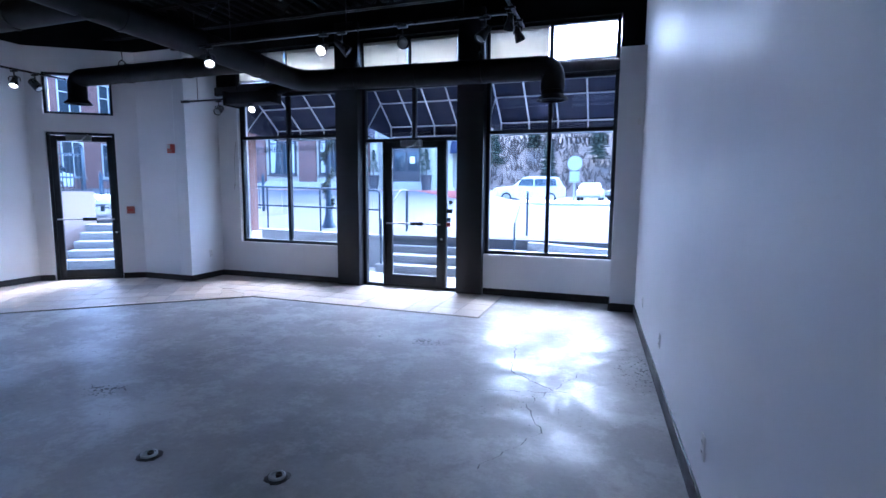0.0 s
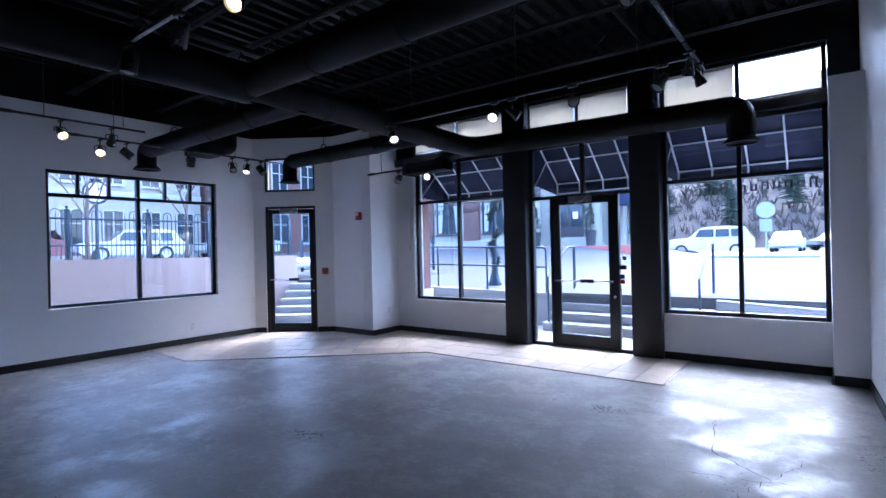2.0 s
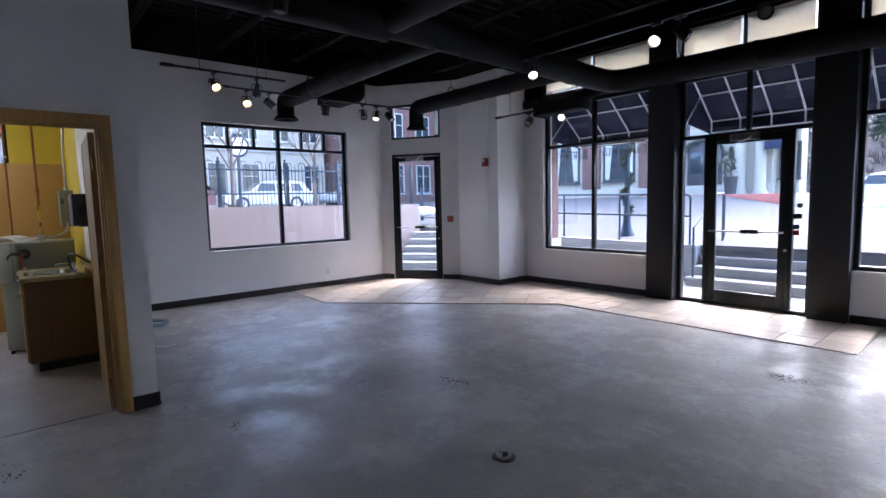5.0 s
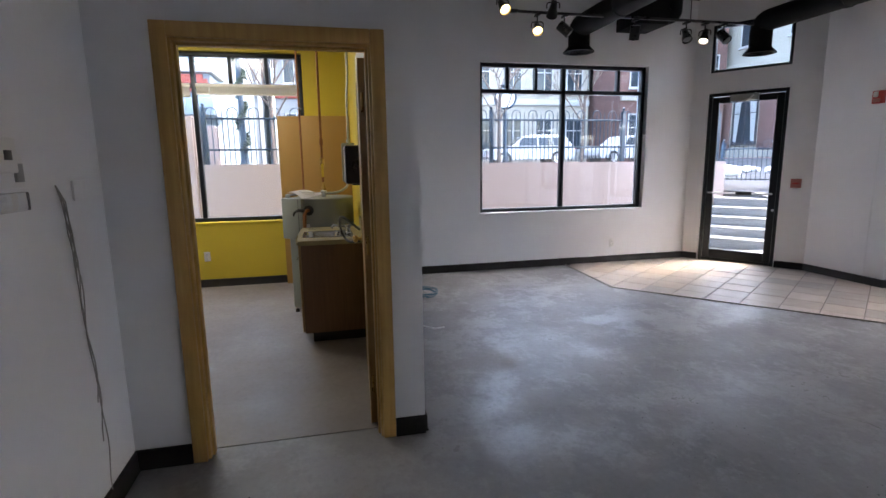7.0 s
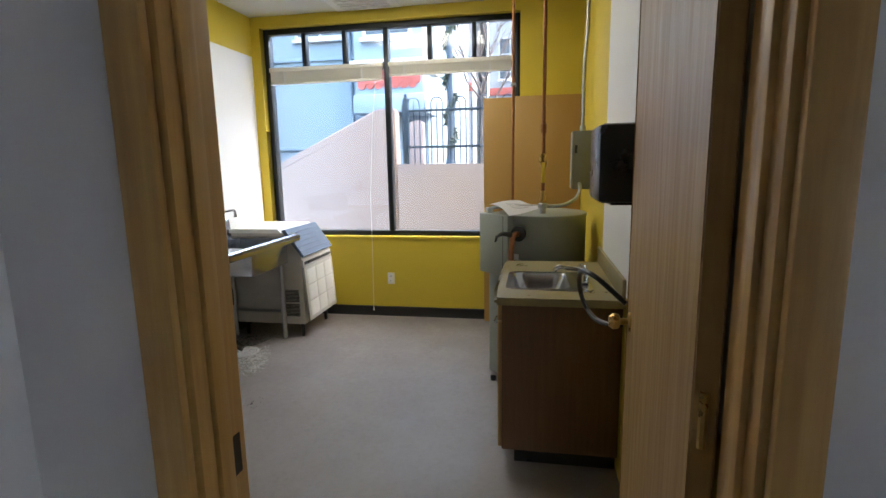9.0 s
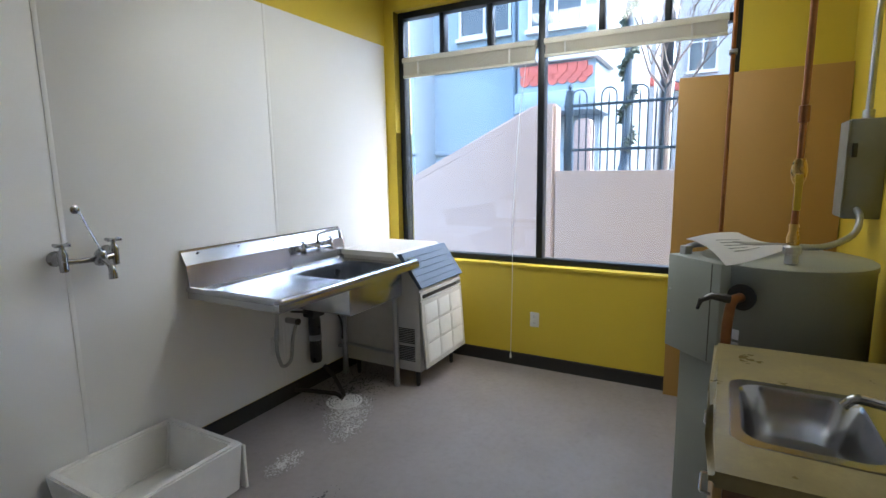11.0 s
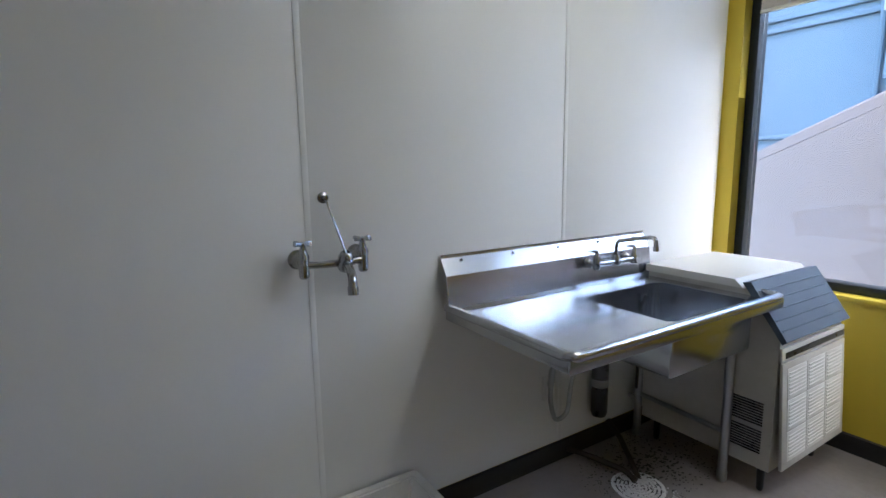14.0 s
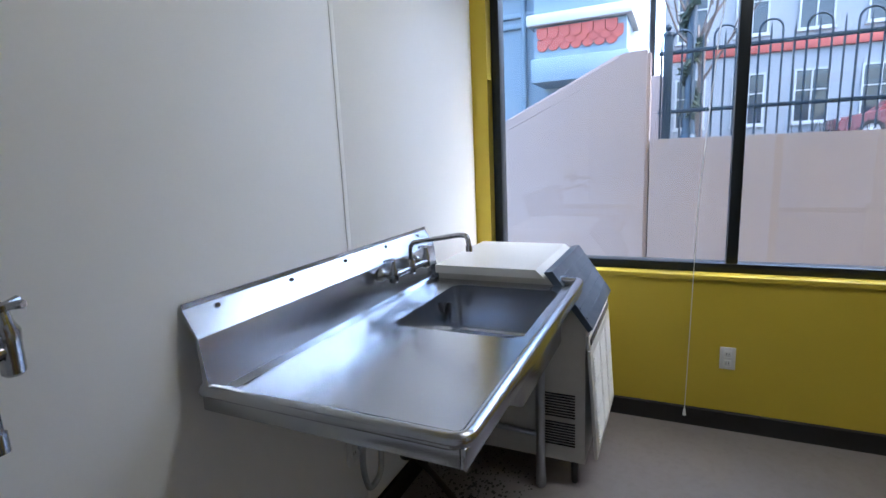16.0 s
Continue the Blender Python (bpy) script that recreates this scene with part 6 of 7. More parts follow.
# ---- kitchen blinds, ceiling lamp and vent ----
for y0, y1, d in ((-2.25, -1.115, 0.0), (-1.055, 0.09, 0.03)):
    b = thing("raised_blind", (GXW + 0.02, (y0 + y1) / 2, 2.28), "ivory slatted blind drawn up under the window transom", "blind")
    part("head_rail", boxed(GXW + 0.001, GXW + 0.045, y0, y1, 2.395, 2.435, 0.004), BLINDS, b)
    for k in range(16):
        z = 2.3 + d + k * 0.0058 - (0.0 if d else 0.0)
        part("slat", boxed(GXW + 0.01, GXW + 0.036, y0 + 0.006 + 0.002 * (k % 3), y1 - 0.006 - 0.002 * (k % 2), z, z + 0.003), BLINDS, b, smooth=None)
    part("bottom_rail", boxed(GXW + 0.01, GXW + 0.036, y0 + 0.004, y1 - 0.004, 2.278 + d, 2.297 + d, 0.003), BLINDS, b)
    for y in (y0 + 0.15, y1 - 0.2):
        part("ladder_tape", boxed(GXW + 0.0355, GXW + 0.038, y - 0.006, y + 0.006, 2.29 + d, 2.4), WHITE_PLASTIC, b)
cd = thing("blind_cord", (GXW + 0.15, -1.26, 0.1), "long white blind cord hanging to the baseboard", "cord")
part("cord", tubed([(GXW + 0.12, -1.14, 2.4), (GXW + 0.13, -1.2, 1.9), (GXW + 0.12, -1.25, 1.2), (GXW + 0.1, -1.26, 0.6), (GXW + 0.1, -1.27, 0.09)], 0.002, 5), WHITE_PLASTIC, cd)
part("tassel", spinned([(0.0, 0.04), (0.005, 0.035), (0.009, 0.0), (0.0, -0.002)], (GXW + 0.1, -1.27, 0.06), seg=10), WHITE_PLASTIC, cd)

lt = thing("ceiling_light", (-8.05, -0.9, KC - 0.02), "recessed fluorescent ceiling light with a glowing diffuser", "ceiling light")
part("frame", boxed(-8.37, -7.73, -1.54, -0.26, KC - 0.012, KC - 0.0055, 0.002), WHITE_PLASTIC, lt)
part("diffuser", boxed(-8.34, -7.76, -1.51, -0.29, KC - 0.016, KC - 0.0125), PANEL_LIGHT, lt, "glowing acrylic diffuser")
cv = thing("ceiling_vent", (-8.8, -1.2, KC - 0.02), "white louvred ceiling air vent", "vent")
part("frame", boxed(-9.05, -8.56, -1.5, -0.9, KC - 0.014, KC - 0.0055, 0.003), WHITE_PLASTIC, cv)
for k in range(6):
    part("slat", boxed(-9.0 + k * 0.07, -8.97 + k * 0.07, -1.42, -0.98, KC - 0.024, KC - 0.0145, 0.002), WHITE_PLASTIC, cv)


# ---- outside: ground ----
def ground_z(x, y):
    if x > -11.4 and y < 9.25 and not (x < -9.6 and y > 8.3):
        return -0.03
    north = 0.62 + 0.075 * max(0.0, min(y - 9.3, 11.5))
    west = 1.28
    t = max(0.0, min(1.0, (y - 5.0) / 5.0))
    low = max(0.0, min(1.0, (x + 9.5) / 4.0))
    north = north * (1 - low) + min(north, 0.75) * low
    base = west * (1 - t) + north * t if x < -10.0 else north
    return base


gx = [-400, -150, -70, -45, -32, -24, -18, -14, -12, -11.42, -11.38, -10.6, -9.62, -9.58, -8, -6, -4, -2, 0, 3, 7, 12, 20, 35, 60, 120, 400]
gy = [-400, -120, -50, -20, -8, -3, 0, 3, 5, 6, 7, 8.28, 8.32, 9.23, 9.27, 10, 11, 12, 14, 16, 18, 20, 22, 25, 30, 38, 48, 70, 120, 400]
bm = bmesh.new()
grid = [[bm.verts.new((x, y, ground_z(x, y))) for y in gy] for x in gx]
for i in range(len(gx) - 1):
    for j in range(len(gy) - 1):
        bm.faces.new((grid[i][j], grid[i + 1][j], grid[i + 1][j + 1], grid[i][j + 1]))
solid("ground", bm, ASPHALT, "pale salted asphalt street and parking ground", "ground", "structure")
solid("pavement_entrance", boxed(-10.5, 3.0, 7.46, 9.2, -0.029, -0.012, 0.003), PAVING, "pale concrete paving before the shop doors", "pavement", "structure")


def stairs(name, m, width, n, rise, run, label):
    s = thing(name, m.translation, label, "stairs", kind="structure")
    for k in range(n):
        part("step", boxed(-width / 2, width / 2, k * run, n * run + 0.3, -0.02 if k == 0 else k * rise + 0.001, (k + 1) * rise - 0.03, 0.004, m), STEP_DARK, s)
        part("tread", boxed(-width / 2 - 0.003, width / 2 + 0.003, k * run - 0.012, k * run + run + 0.02, (k + 1) * rise - 0.03, (k + 1) * rise, 0.005, m), PAVING, s)
    return s


stairs("stairs_front", Matrix.Translation((-3.2, 8.55, -0.012)), 2.7, 4, 0.15, 0.3, "concrete steps up to the street with pale treads")
sm = Matrix.Translation(dm @ Vector(((DS0 + DS1) / 2 + 0.1, 1.5, -0.012))) @ Matrix.Rotation(ANG, 4, "Z")
stairs("stairs_side", sm, 2.2, 5, 0.15, 0.32, "concrete steps up from the side door with pale treads")
# retaining walls along the sunken entrance
for a, b, z0, z1 in (((-11.2, 9.1), (-4.6, 9.1), 0.72, 0.62), ((-1.8, 9.1), (3.0, 9.1), 0.6, 0.35)):
    solid("wall_retaining", prismed([(a[0], -0.03), (b[0], -0.03), (b[0], z1), (a[0], z0)], "y", 9.05, 9.28), STEP_DARK, "low grey concrete retaining wall", "retaining wall", "structure")
# stucco walls across the side yard
solid("wall_stucco", prismed([(-1.57, -0.03), (8.2, -0.03), (8.2, 1.43), (-1.57, 1.5)], "x", -11.42, -11.22), STUCCO, "pinkish stucco garden wall", "garden wall", "structure")
bm = prismed([(-6.5, -0.03), (-1.58, -0.03), (-1.58, 2.255), (-1.84, 2.245), (-3.53, 1.432), (-6.5, 0.0)], "x", -11.46, -11.2)
bmesh.ops.bevel(bm, geom=bm.edges[:], offset=0.03, segments=2, affect="EDGES")
solid("wall_stucco_sloped", bm, STUCCO, "pinkish stucco wing wall with a sloping top", "garden wall", "structure")
bm = prismed([(-1.7, 1.2), (-1.47, 1.2), (-1.47, 2.13), (-1.52, 2.19), (-1.65, 2.19), (-1.7, 2.13)], "x", -12.75, -12.5)
bmesh.ops.bevel(bm, geom=bm.edges[:], offset=0.02, segments=2, affect="EDGES")
solid("gate_pillar", bm, STUCCO, "pinkish stucco gate pillar with a rounded top", "pillar")


# ---- fences ----
def fence(name, p, q, z0, posts, label, step=0.1, top=0.55, low=0.09):
    m, length = along(p, q)
    f = thing(name, m @ Vector((length / 2, 0, z0)), label, "fence")
    for s in posts:
        po = part("post", boxed(s - 0.035, s + 0.035, -0.035, 0.035, z0, z0 + top + 0.14, 0.004, m), IRON_BLUE, f)
        part("finial", spinned([(0.0, 0.1), (0.024, 0.085), (0.028, 0.065), (0.016, 0.045), (0.01, 0.035), (0.045, 0.025), (0.045, 0.0)], m @ Vector((s, 0, z0 + top + 0.14)), seg=12), IRON_BLUE, po)
    for z in (z0 + low, z0 + top):
        part("rail", boxed(0, length, -0.016, 0.016, z - 0.014, z + 0.014, 0.003, m), IRON_BLUE, f)
    s = step
    while s < length - 2 * step:
        w = 2 * step
        pts = [(s, 0, z0 + 0.04)] + [(s + w / 2 - math.cos(a * math.pi / 8) * w / 2, 0, z0 + top + 0.09 + math.sin(a * math.pi / 8) * w / 2) for a in range(9)] + [(s + w, 0, z0 + 0.04)]
        part("hoop", tubed([m @ Vector(v) for v in pts], 0.0085, 6), IRON_BLUE, f)
        for u in (s + step, s + 3 * step):
            part("picket", tubed([m @ Vector((u, 0, z0 + 0.04)), m @ Vector((u, 0, z0 + top + 0.05)), m @ Vector((u, 0, z0 + top + 0.14))], [0.0085, 0.0085, 0.002], 6), IRON_BLUE, f)
        s += 4 * step
    return f


POSTS = [0.05, 0.9, 2.16, 3.42, 4.79, 6.1, 7.4, 9.55]
fence("iron_fence", (-11.33, 8.1), (-11.33, -1.52), 1.46, POSTS, "dark blue iron fence with hooped pickets on the stucco wall", step=0.08, top=0.76, low=0.27)
fence("iron_fence", (-13.2, 9.8), (-9.6, 11.9), 0.9, [0.05, 2.0, 4.1], "dark blue iron fence above the side steps", top=0.8)


# ---- railings ----
def railing(pts_list, posts, label, at):
    r = thing("pipe_railing", at, label, "railing", "pipe railings")
    for pts in pts_list:
        part("rail", tubed(rounded(pts, 0.08, 4), 0.019, 10), IRON_BLUE, r)
    for x, y, z0, z1 in posts:
        po = part("post", rodded((x, y, z0), (x, y, z1), 0.019, seg=10), IRON_BLUE, r)
        part("base_plate", rodded((x, y, z0), (x, y, z0 + 0.012), 0.045, seg=12), IRON_BLUE, po)


railing([[(-10.0, 9.16, 1.62), (-4.75, 9.16, 1.5), (-4.75, 9.16, 1.1)], [(-10.0, 9.16, 1.22), (-4.75, 9.16, 1.12)]],
        [(-9.2, 9.16, 0.7, 1.6), (-7.4, 9.16, 0.68, 1.56), (-6.1, 9.16, 0.65, 1.53), (-4.75, 9.16, 0.62, 1.2)], "dark painted pipe railing above the retaining wall", (-7.0, 9.16, 0.65))
railing([[(-4.45, 8.6, 0.95), (-4.45, 9.5, 1.5), (-4.45, 9.85, 1.5), (-4.45, 9.85, 0.7)]], [(-4.45, 8.6, -0.012, 0.96), (-4.45, 9.8, 0.63, 1.45)], "dark pipe handrail beside the front steps", (-4.45, 9.0, 0))
railing([[(-1.95, 8.6, 0.95), (-1.95, 9.5, 1.5), (-1.95, 9.85, 1.5), (-1.95, 9.85, 0.7)]], [(-1.95, 8.6, -0.012, 0.96), (-1.95, 9.8, 0.63, 1.45)], "dark pipe handrail beside the front steps", (-1.95, 9.0, 0))


# ---- awnings ----
def awning(x0, x1):
    a = thing("awning", ((x0 + x1) / 2, 7.46, 3.1), "navy cloth awning on a pale tube frame", "awning", "shop awnings")
    y0, y1, zt, zm, zb = 7.47, 8.35, 3.3, 2.62, 2.4
    prof = [(y0, zt), (y1, zm), (y1, zb), (y1 - 0.006, zb), (y1 - 0.006, zm - 0.004), (y0, zt - 0.006)]
    part("cloth", prismed(prof, "x", x0 - 0.12, x1 + 0.12), NAVY, a)
    for x in (x0 - 0.12, x1 + 0.114):
        part("side_cloth", prismed([(y0, zt - 0.004), (y1 - 0.006, zm - 0.004), (y1 - 0.006, zb), (y0, zb + 0.1)], "x", x, x + 0.006), NAVY, a)
    n = 4
    for k in range(n + 1):
        x = x0 - 0.1 + (x1 - x0 + 0.2) * k / n
        part("rafter", tubed([(x, y0 + 0.01, zt - 0.04), (x, y1 - 0.03, zm - 0.03), (x, y1 - 0.03, zb + 0.02)], 0.014, 8), ALU, a)
    for y, z in ((y1 - 0.03, zb + 0.02), ((y0 + y1) / 2, (zt + zm) / 2 - 0.04), (y1 - 0.03, zm - 0.03)):
        part("purlin", rodded((x0 - 0.1, y, z), (x1 + 0.1, y, z), 0.012, seg=8), ALU, a)
    for x in (x0 - 0.1, x1 + 0.1):
        part("brace", rodded((x, y0 + 0.01, zb + 0.1), (x, (y0 + y1) / 2, (zt + zm) / 2 - 0.04), 0.011, seg=8), ALU, a)


for x0, x1 in ((-6.35, -4.55), (-4.0, -2.6), (-2.05, -0.45)):
    awning(x0, x1)

# outer corner pier of brick with a pale foot
bp = thing("brick_pier", (-6.9, 7.75, 0), "red brick porch pier on a pale stone foot", "pier")
part("shaft", boxed(-7.1, -6.62, 7.5, 7.9, 0.75, 3.6, 0.004), BRICK, bp)
part("foot", boxed(-7.14, -6.58, 7.47, 7.94, -0.03, 0.75, 0.01), CREAM, bp)


# ---- far buildings ----
def far_window(b, x0, x1, y, z0, z1, axis="y", mat=None, sill=True, cross=True):
    """A window on a facade; its wall faces -y, or +x when axis is x (then x0, x1 are along y)."""
    def bx(a0, a1, d0, d1, lo, hi, bev=0.0):
        return boxed(a0, a1, y + d0, y + d1, lo, hi, bev) if axis == "y" else boxed(y - d1, y - d0, a0, a1, lo, hi, bev)
    f = 0.07
    w = part("window", bx(x0, x1, -0.02, 0.03, z0, z1), DARK_GLASS, b)
    fr = bx(x0 - f, x0, -0.06, 0.02, z0 - f, z1 + f)
    box_args = [(x1, x1 + f, z0 - f, z1 + f), (x0, x1, z1, z1 + f), (x0, x1, z0 - f, z0)]
    if cross:
        box_args += [((x0 + x1) / 2 - 0.03, (x0 + x1) / 2 + 0.03, z0, z1), (x0, x1, z0 + (z1 - z0) * 0.6, z0 + (z1 - z0) * 0.6 + 0.05)]
    for a0, a1, lo, hi in box_args:
        if axis == "y":
            box(fr, a0, a1, y - 0.06, y + 0.02, lo, hi)
        else:
            box(fr, y - 0.02, y + 0.06, a0, a1, lo, hi)
    part("frame", fr, mat or WHITE_TRIM, w)
    if sill:
        part("sill", bx(x0 - 0.12, x1 + 0.12, -0.14, 0.02, z0 - f - 0.08, z0 - f), mat or WHITE_TRIM, w)
    return w


FY = 25.0
fb = thing("street_building", (-22, FY + 3, 1.4), "red brick and cream corner building across the street", "building")
part("wall", boxed(-44, -8.2, FY, FY + 3, 1.3, 13), CREAM, fb)
part("roof", boxed(-44.3, -7.9, FY - 0.5, FY + 3.3, 13, 13.5, 0.05), GREY_RENDER, fb)
part("plinth", boxed(-44.05, -8.1, FY - 0.08, FY + 0.02, 1.3, 1.95, 0.02), CREAM, fb)
for x in (-13.65, -17.0, -20.4, -23.7, -27.1, -30.4, -33.8):
    part("brick_pilaster", boxed(x - 0.55, x + 0.55, FY - 0.12, FY + 0.05, 1.95, 6.5, 0.01), BRICK, fb)
part("band", boxed(-44.1, -8.05, FY - 0.3, FY + 0.05, 6.5, 7.0, 0.03), CREAM, fb)
for x in (-15.35, -18.7, -22.05, -25.4, -28.75, -32.1):
    w = far_window(fb, x - 0.85, x + 0.85, FY - 0.01, 2.4, 5.2, mat=DARK_DOOR)
    part("curtain", prismed([(x - 0.8, 2.45), (x - 0.55, 2.45), (x - 0.3, 5.1), (x - 0.8, 5.1)], "y", FY - 0.045, FY - 0.035), WHITE_TRIM, w)
    part("curtain", prismed([(x + 0.8, 2.45), (x + 0.55, 2.45), (x + 0.3, 5.1), (x + 0.8, 5.1)], "y", FY - 0.045, FY - 0.035), WHITE_TRIM, w)
    far_window(fb, x - 0.7, x + 0.7, FY - 0.01, 8.0, 10.4)
pd = part("entrance_door", boxed(-11.75, -10.2, FY - 0.05, FY + 0.05, 1.45, 4.0, 0.02), DARK_DOOR, fb, "dark double door with a glazed upper half")
part("door_gap", boxed(-11.0, -10.96, FY - 0.06, FY - 0.04, 1.45, 3.95), BLACK_PLASTIC, pd)
for a in (-11.62, -10.85):
    part("door_pane", boxed(a, a + 0.6, FY - 0.062, FY - 0.045, 2.5, 3.5, 0.01), DARK_GLASS, pd)
part("notice", boxed(-10.75, -10.47, FY - 0.07, FY - 0.062, 2.9, 3.25), PAPER, pd)
for x in (-12.6, -9.3, -8.5):
    part("column", spinned([(0.3, 0.0), (0.3, 0.2), (0.22, 0.3), (0.2, 3.8), (0.26, 3.95), (0.3, 4.1)], (x, FY - 0.45, 1.4), seg=16), CREAM, fb)
part("porch_lintel", boxed(-13.3, -8.4, FY - 0.8, FY, 5.45, 6.0, 0.02), CREAM, fb)
part("shop_awning", prismed([(FY - 1.1, 3.6), (FY, 5.0), (FY, 3.4), (FY - 1.1, 3.3)], "x", -8.19, -7.4), NAVY, fb, "dark sloping awning")
part("side_wing", boxed(-8.19, -7.35, FY + 0.6, FY + 1.6, 0.7, 4.4), CREAM, fb)
for x in (-7.9, -7.5):
    far_window(fb, x - 0.13, x + 0.13, FY + 0.59, 2.2, 3.6, cross=False, mat=DARK_DOOR)
rnd = random.Random(3)
wr = thing("door_garland", (-10.97, FY - 0.12, 3.0), "evergreen garland round the entrance door", "garland")
needles = []
for k in range(260):
    t = rnd.random()
    a = math.pi * (0.05 + 0.9 * t)
    x, z = -10.97 - 0.95 * math.cos(a), 3.1 + 1.0 * math.sin(a)
    if rnd.random() < 0.35:
        x, z = (-11.9 if rnd.random() < 0.5 else -10.05), rnd.uniform(2.2, 3.4)
    d = Vector((rnd.uniform(-1, 1), rnd.uniform(-1, 0.2), rnd.uniform(-1, 1))) * 0.16
    c = Vector((x + rnd.uniform(-0.08, 0.08), FY - 0.14, z + rnd.uniform(-0.08, 0.08)))
    needles.append((c, c + d, 0.03))
spikes("greenery", needles, GARLAND, wr)


def planter(x, y, z, label):
    p = thing("planter_tree", (x, y, z), label, "planter", "entrance planters")
    part("pot", spinned([(0.0, 0.0), (0.2, 0.0), (0.28, 0.75), (0.3, 0.8), (0.25, 0.8), (0.24, 0.7), (0.0, 0.7)], (x, y, z), seg=14), DARK_DOOR, p)
    part("stem", rodded((x, y, z + 0.7), (x, y, z + 1.2), 0.03, seg=6), BARK, p)
    needles = []
    r = random.Random(int(x * 10))
    for k in range(220):
        h = r.random()
        a = r.random() * math.tau
        rad = 0.26 * (1 - h) * (0.75 + 0.35 * math.sin(h * 18))
        c = Vector((x + rad * math.cos(a), y + rad * math.sin(a), z + 0.95 + 1.1 * h))
        needles.append((c, c + Vector((math.cos(a) * 0.1, math.sin(a) * 0.1, 0.07)), 0.025))
    spikes("foliage", needles, NEEDLE, p)
    return p


planter(-12.3, FY - 1.2, 1.45, "clipped conifer in a dark pot by the door")
planter(-9.4, FY - 1.2, 1.45, "clipped conifer in a dark pot by the door")
solid("kerb", boxed(-44, -7.0, FY - 2.1, FY - 1.9, 0.9, 1.5, 0.02), KERB_RED, "faded red painted kerb of the far pavement", "kerb", "structure")
solid("pavement_far", boxed(-44, -7.0, FY - 1.89, FY - 0.09, 0.7, 1.495, 0.01), PAVING, "pale concrete pavement across the street", "pavement", "structure")

# lamp posts wound with a garland
def garland_lamp(x, y, z, seed):
    lp = thing("street_lamp", (x, y, z), "street lamp post wound with a dark garland", "street lamp", "garlanded lamp posts")
    part("post", tubed([(x, y, z), (x, y, z + 0.7), (x, y, z + 4.9)], [0.1, 0.06, 0.05], 12), IRON_BLUE, lp)
    part("base", spinned([(0.16, 0.0), (0.16, 0.08), (0.12, 0.16), (0.09, 0.3)], (x, y, z), seg=14), IRON_BLUE, lp)
    needles = []
    rnd = random.Random(seed)
    for k in range(700):
        h = k / 700
        a = h * 34
        c = Vector((x + 0.09 * math.cos(a), y + 0.09 * math.sin(a), z + 0.53 + 3.6 * h))
        d = Vector((rnd.uniform(-1, 1), rnd.uniform(-1, 1), rnd.uniform(-1, 1))) * 0.1
        needles.append((c, c + d, 0.035))
    spikes("garland", needles, GARLAND, lp)


garland_lamp(-6.42, 10.0, 0.62, 7)
garland_lamp(-13.8, -1.23, 1.28, 8)


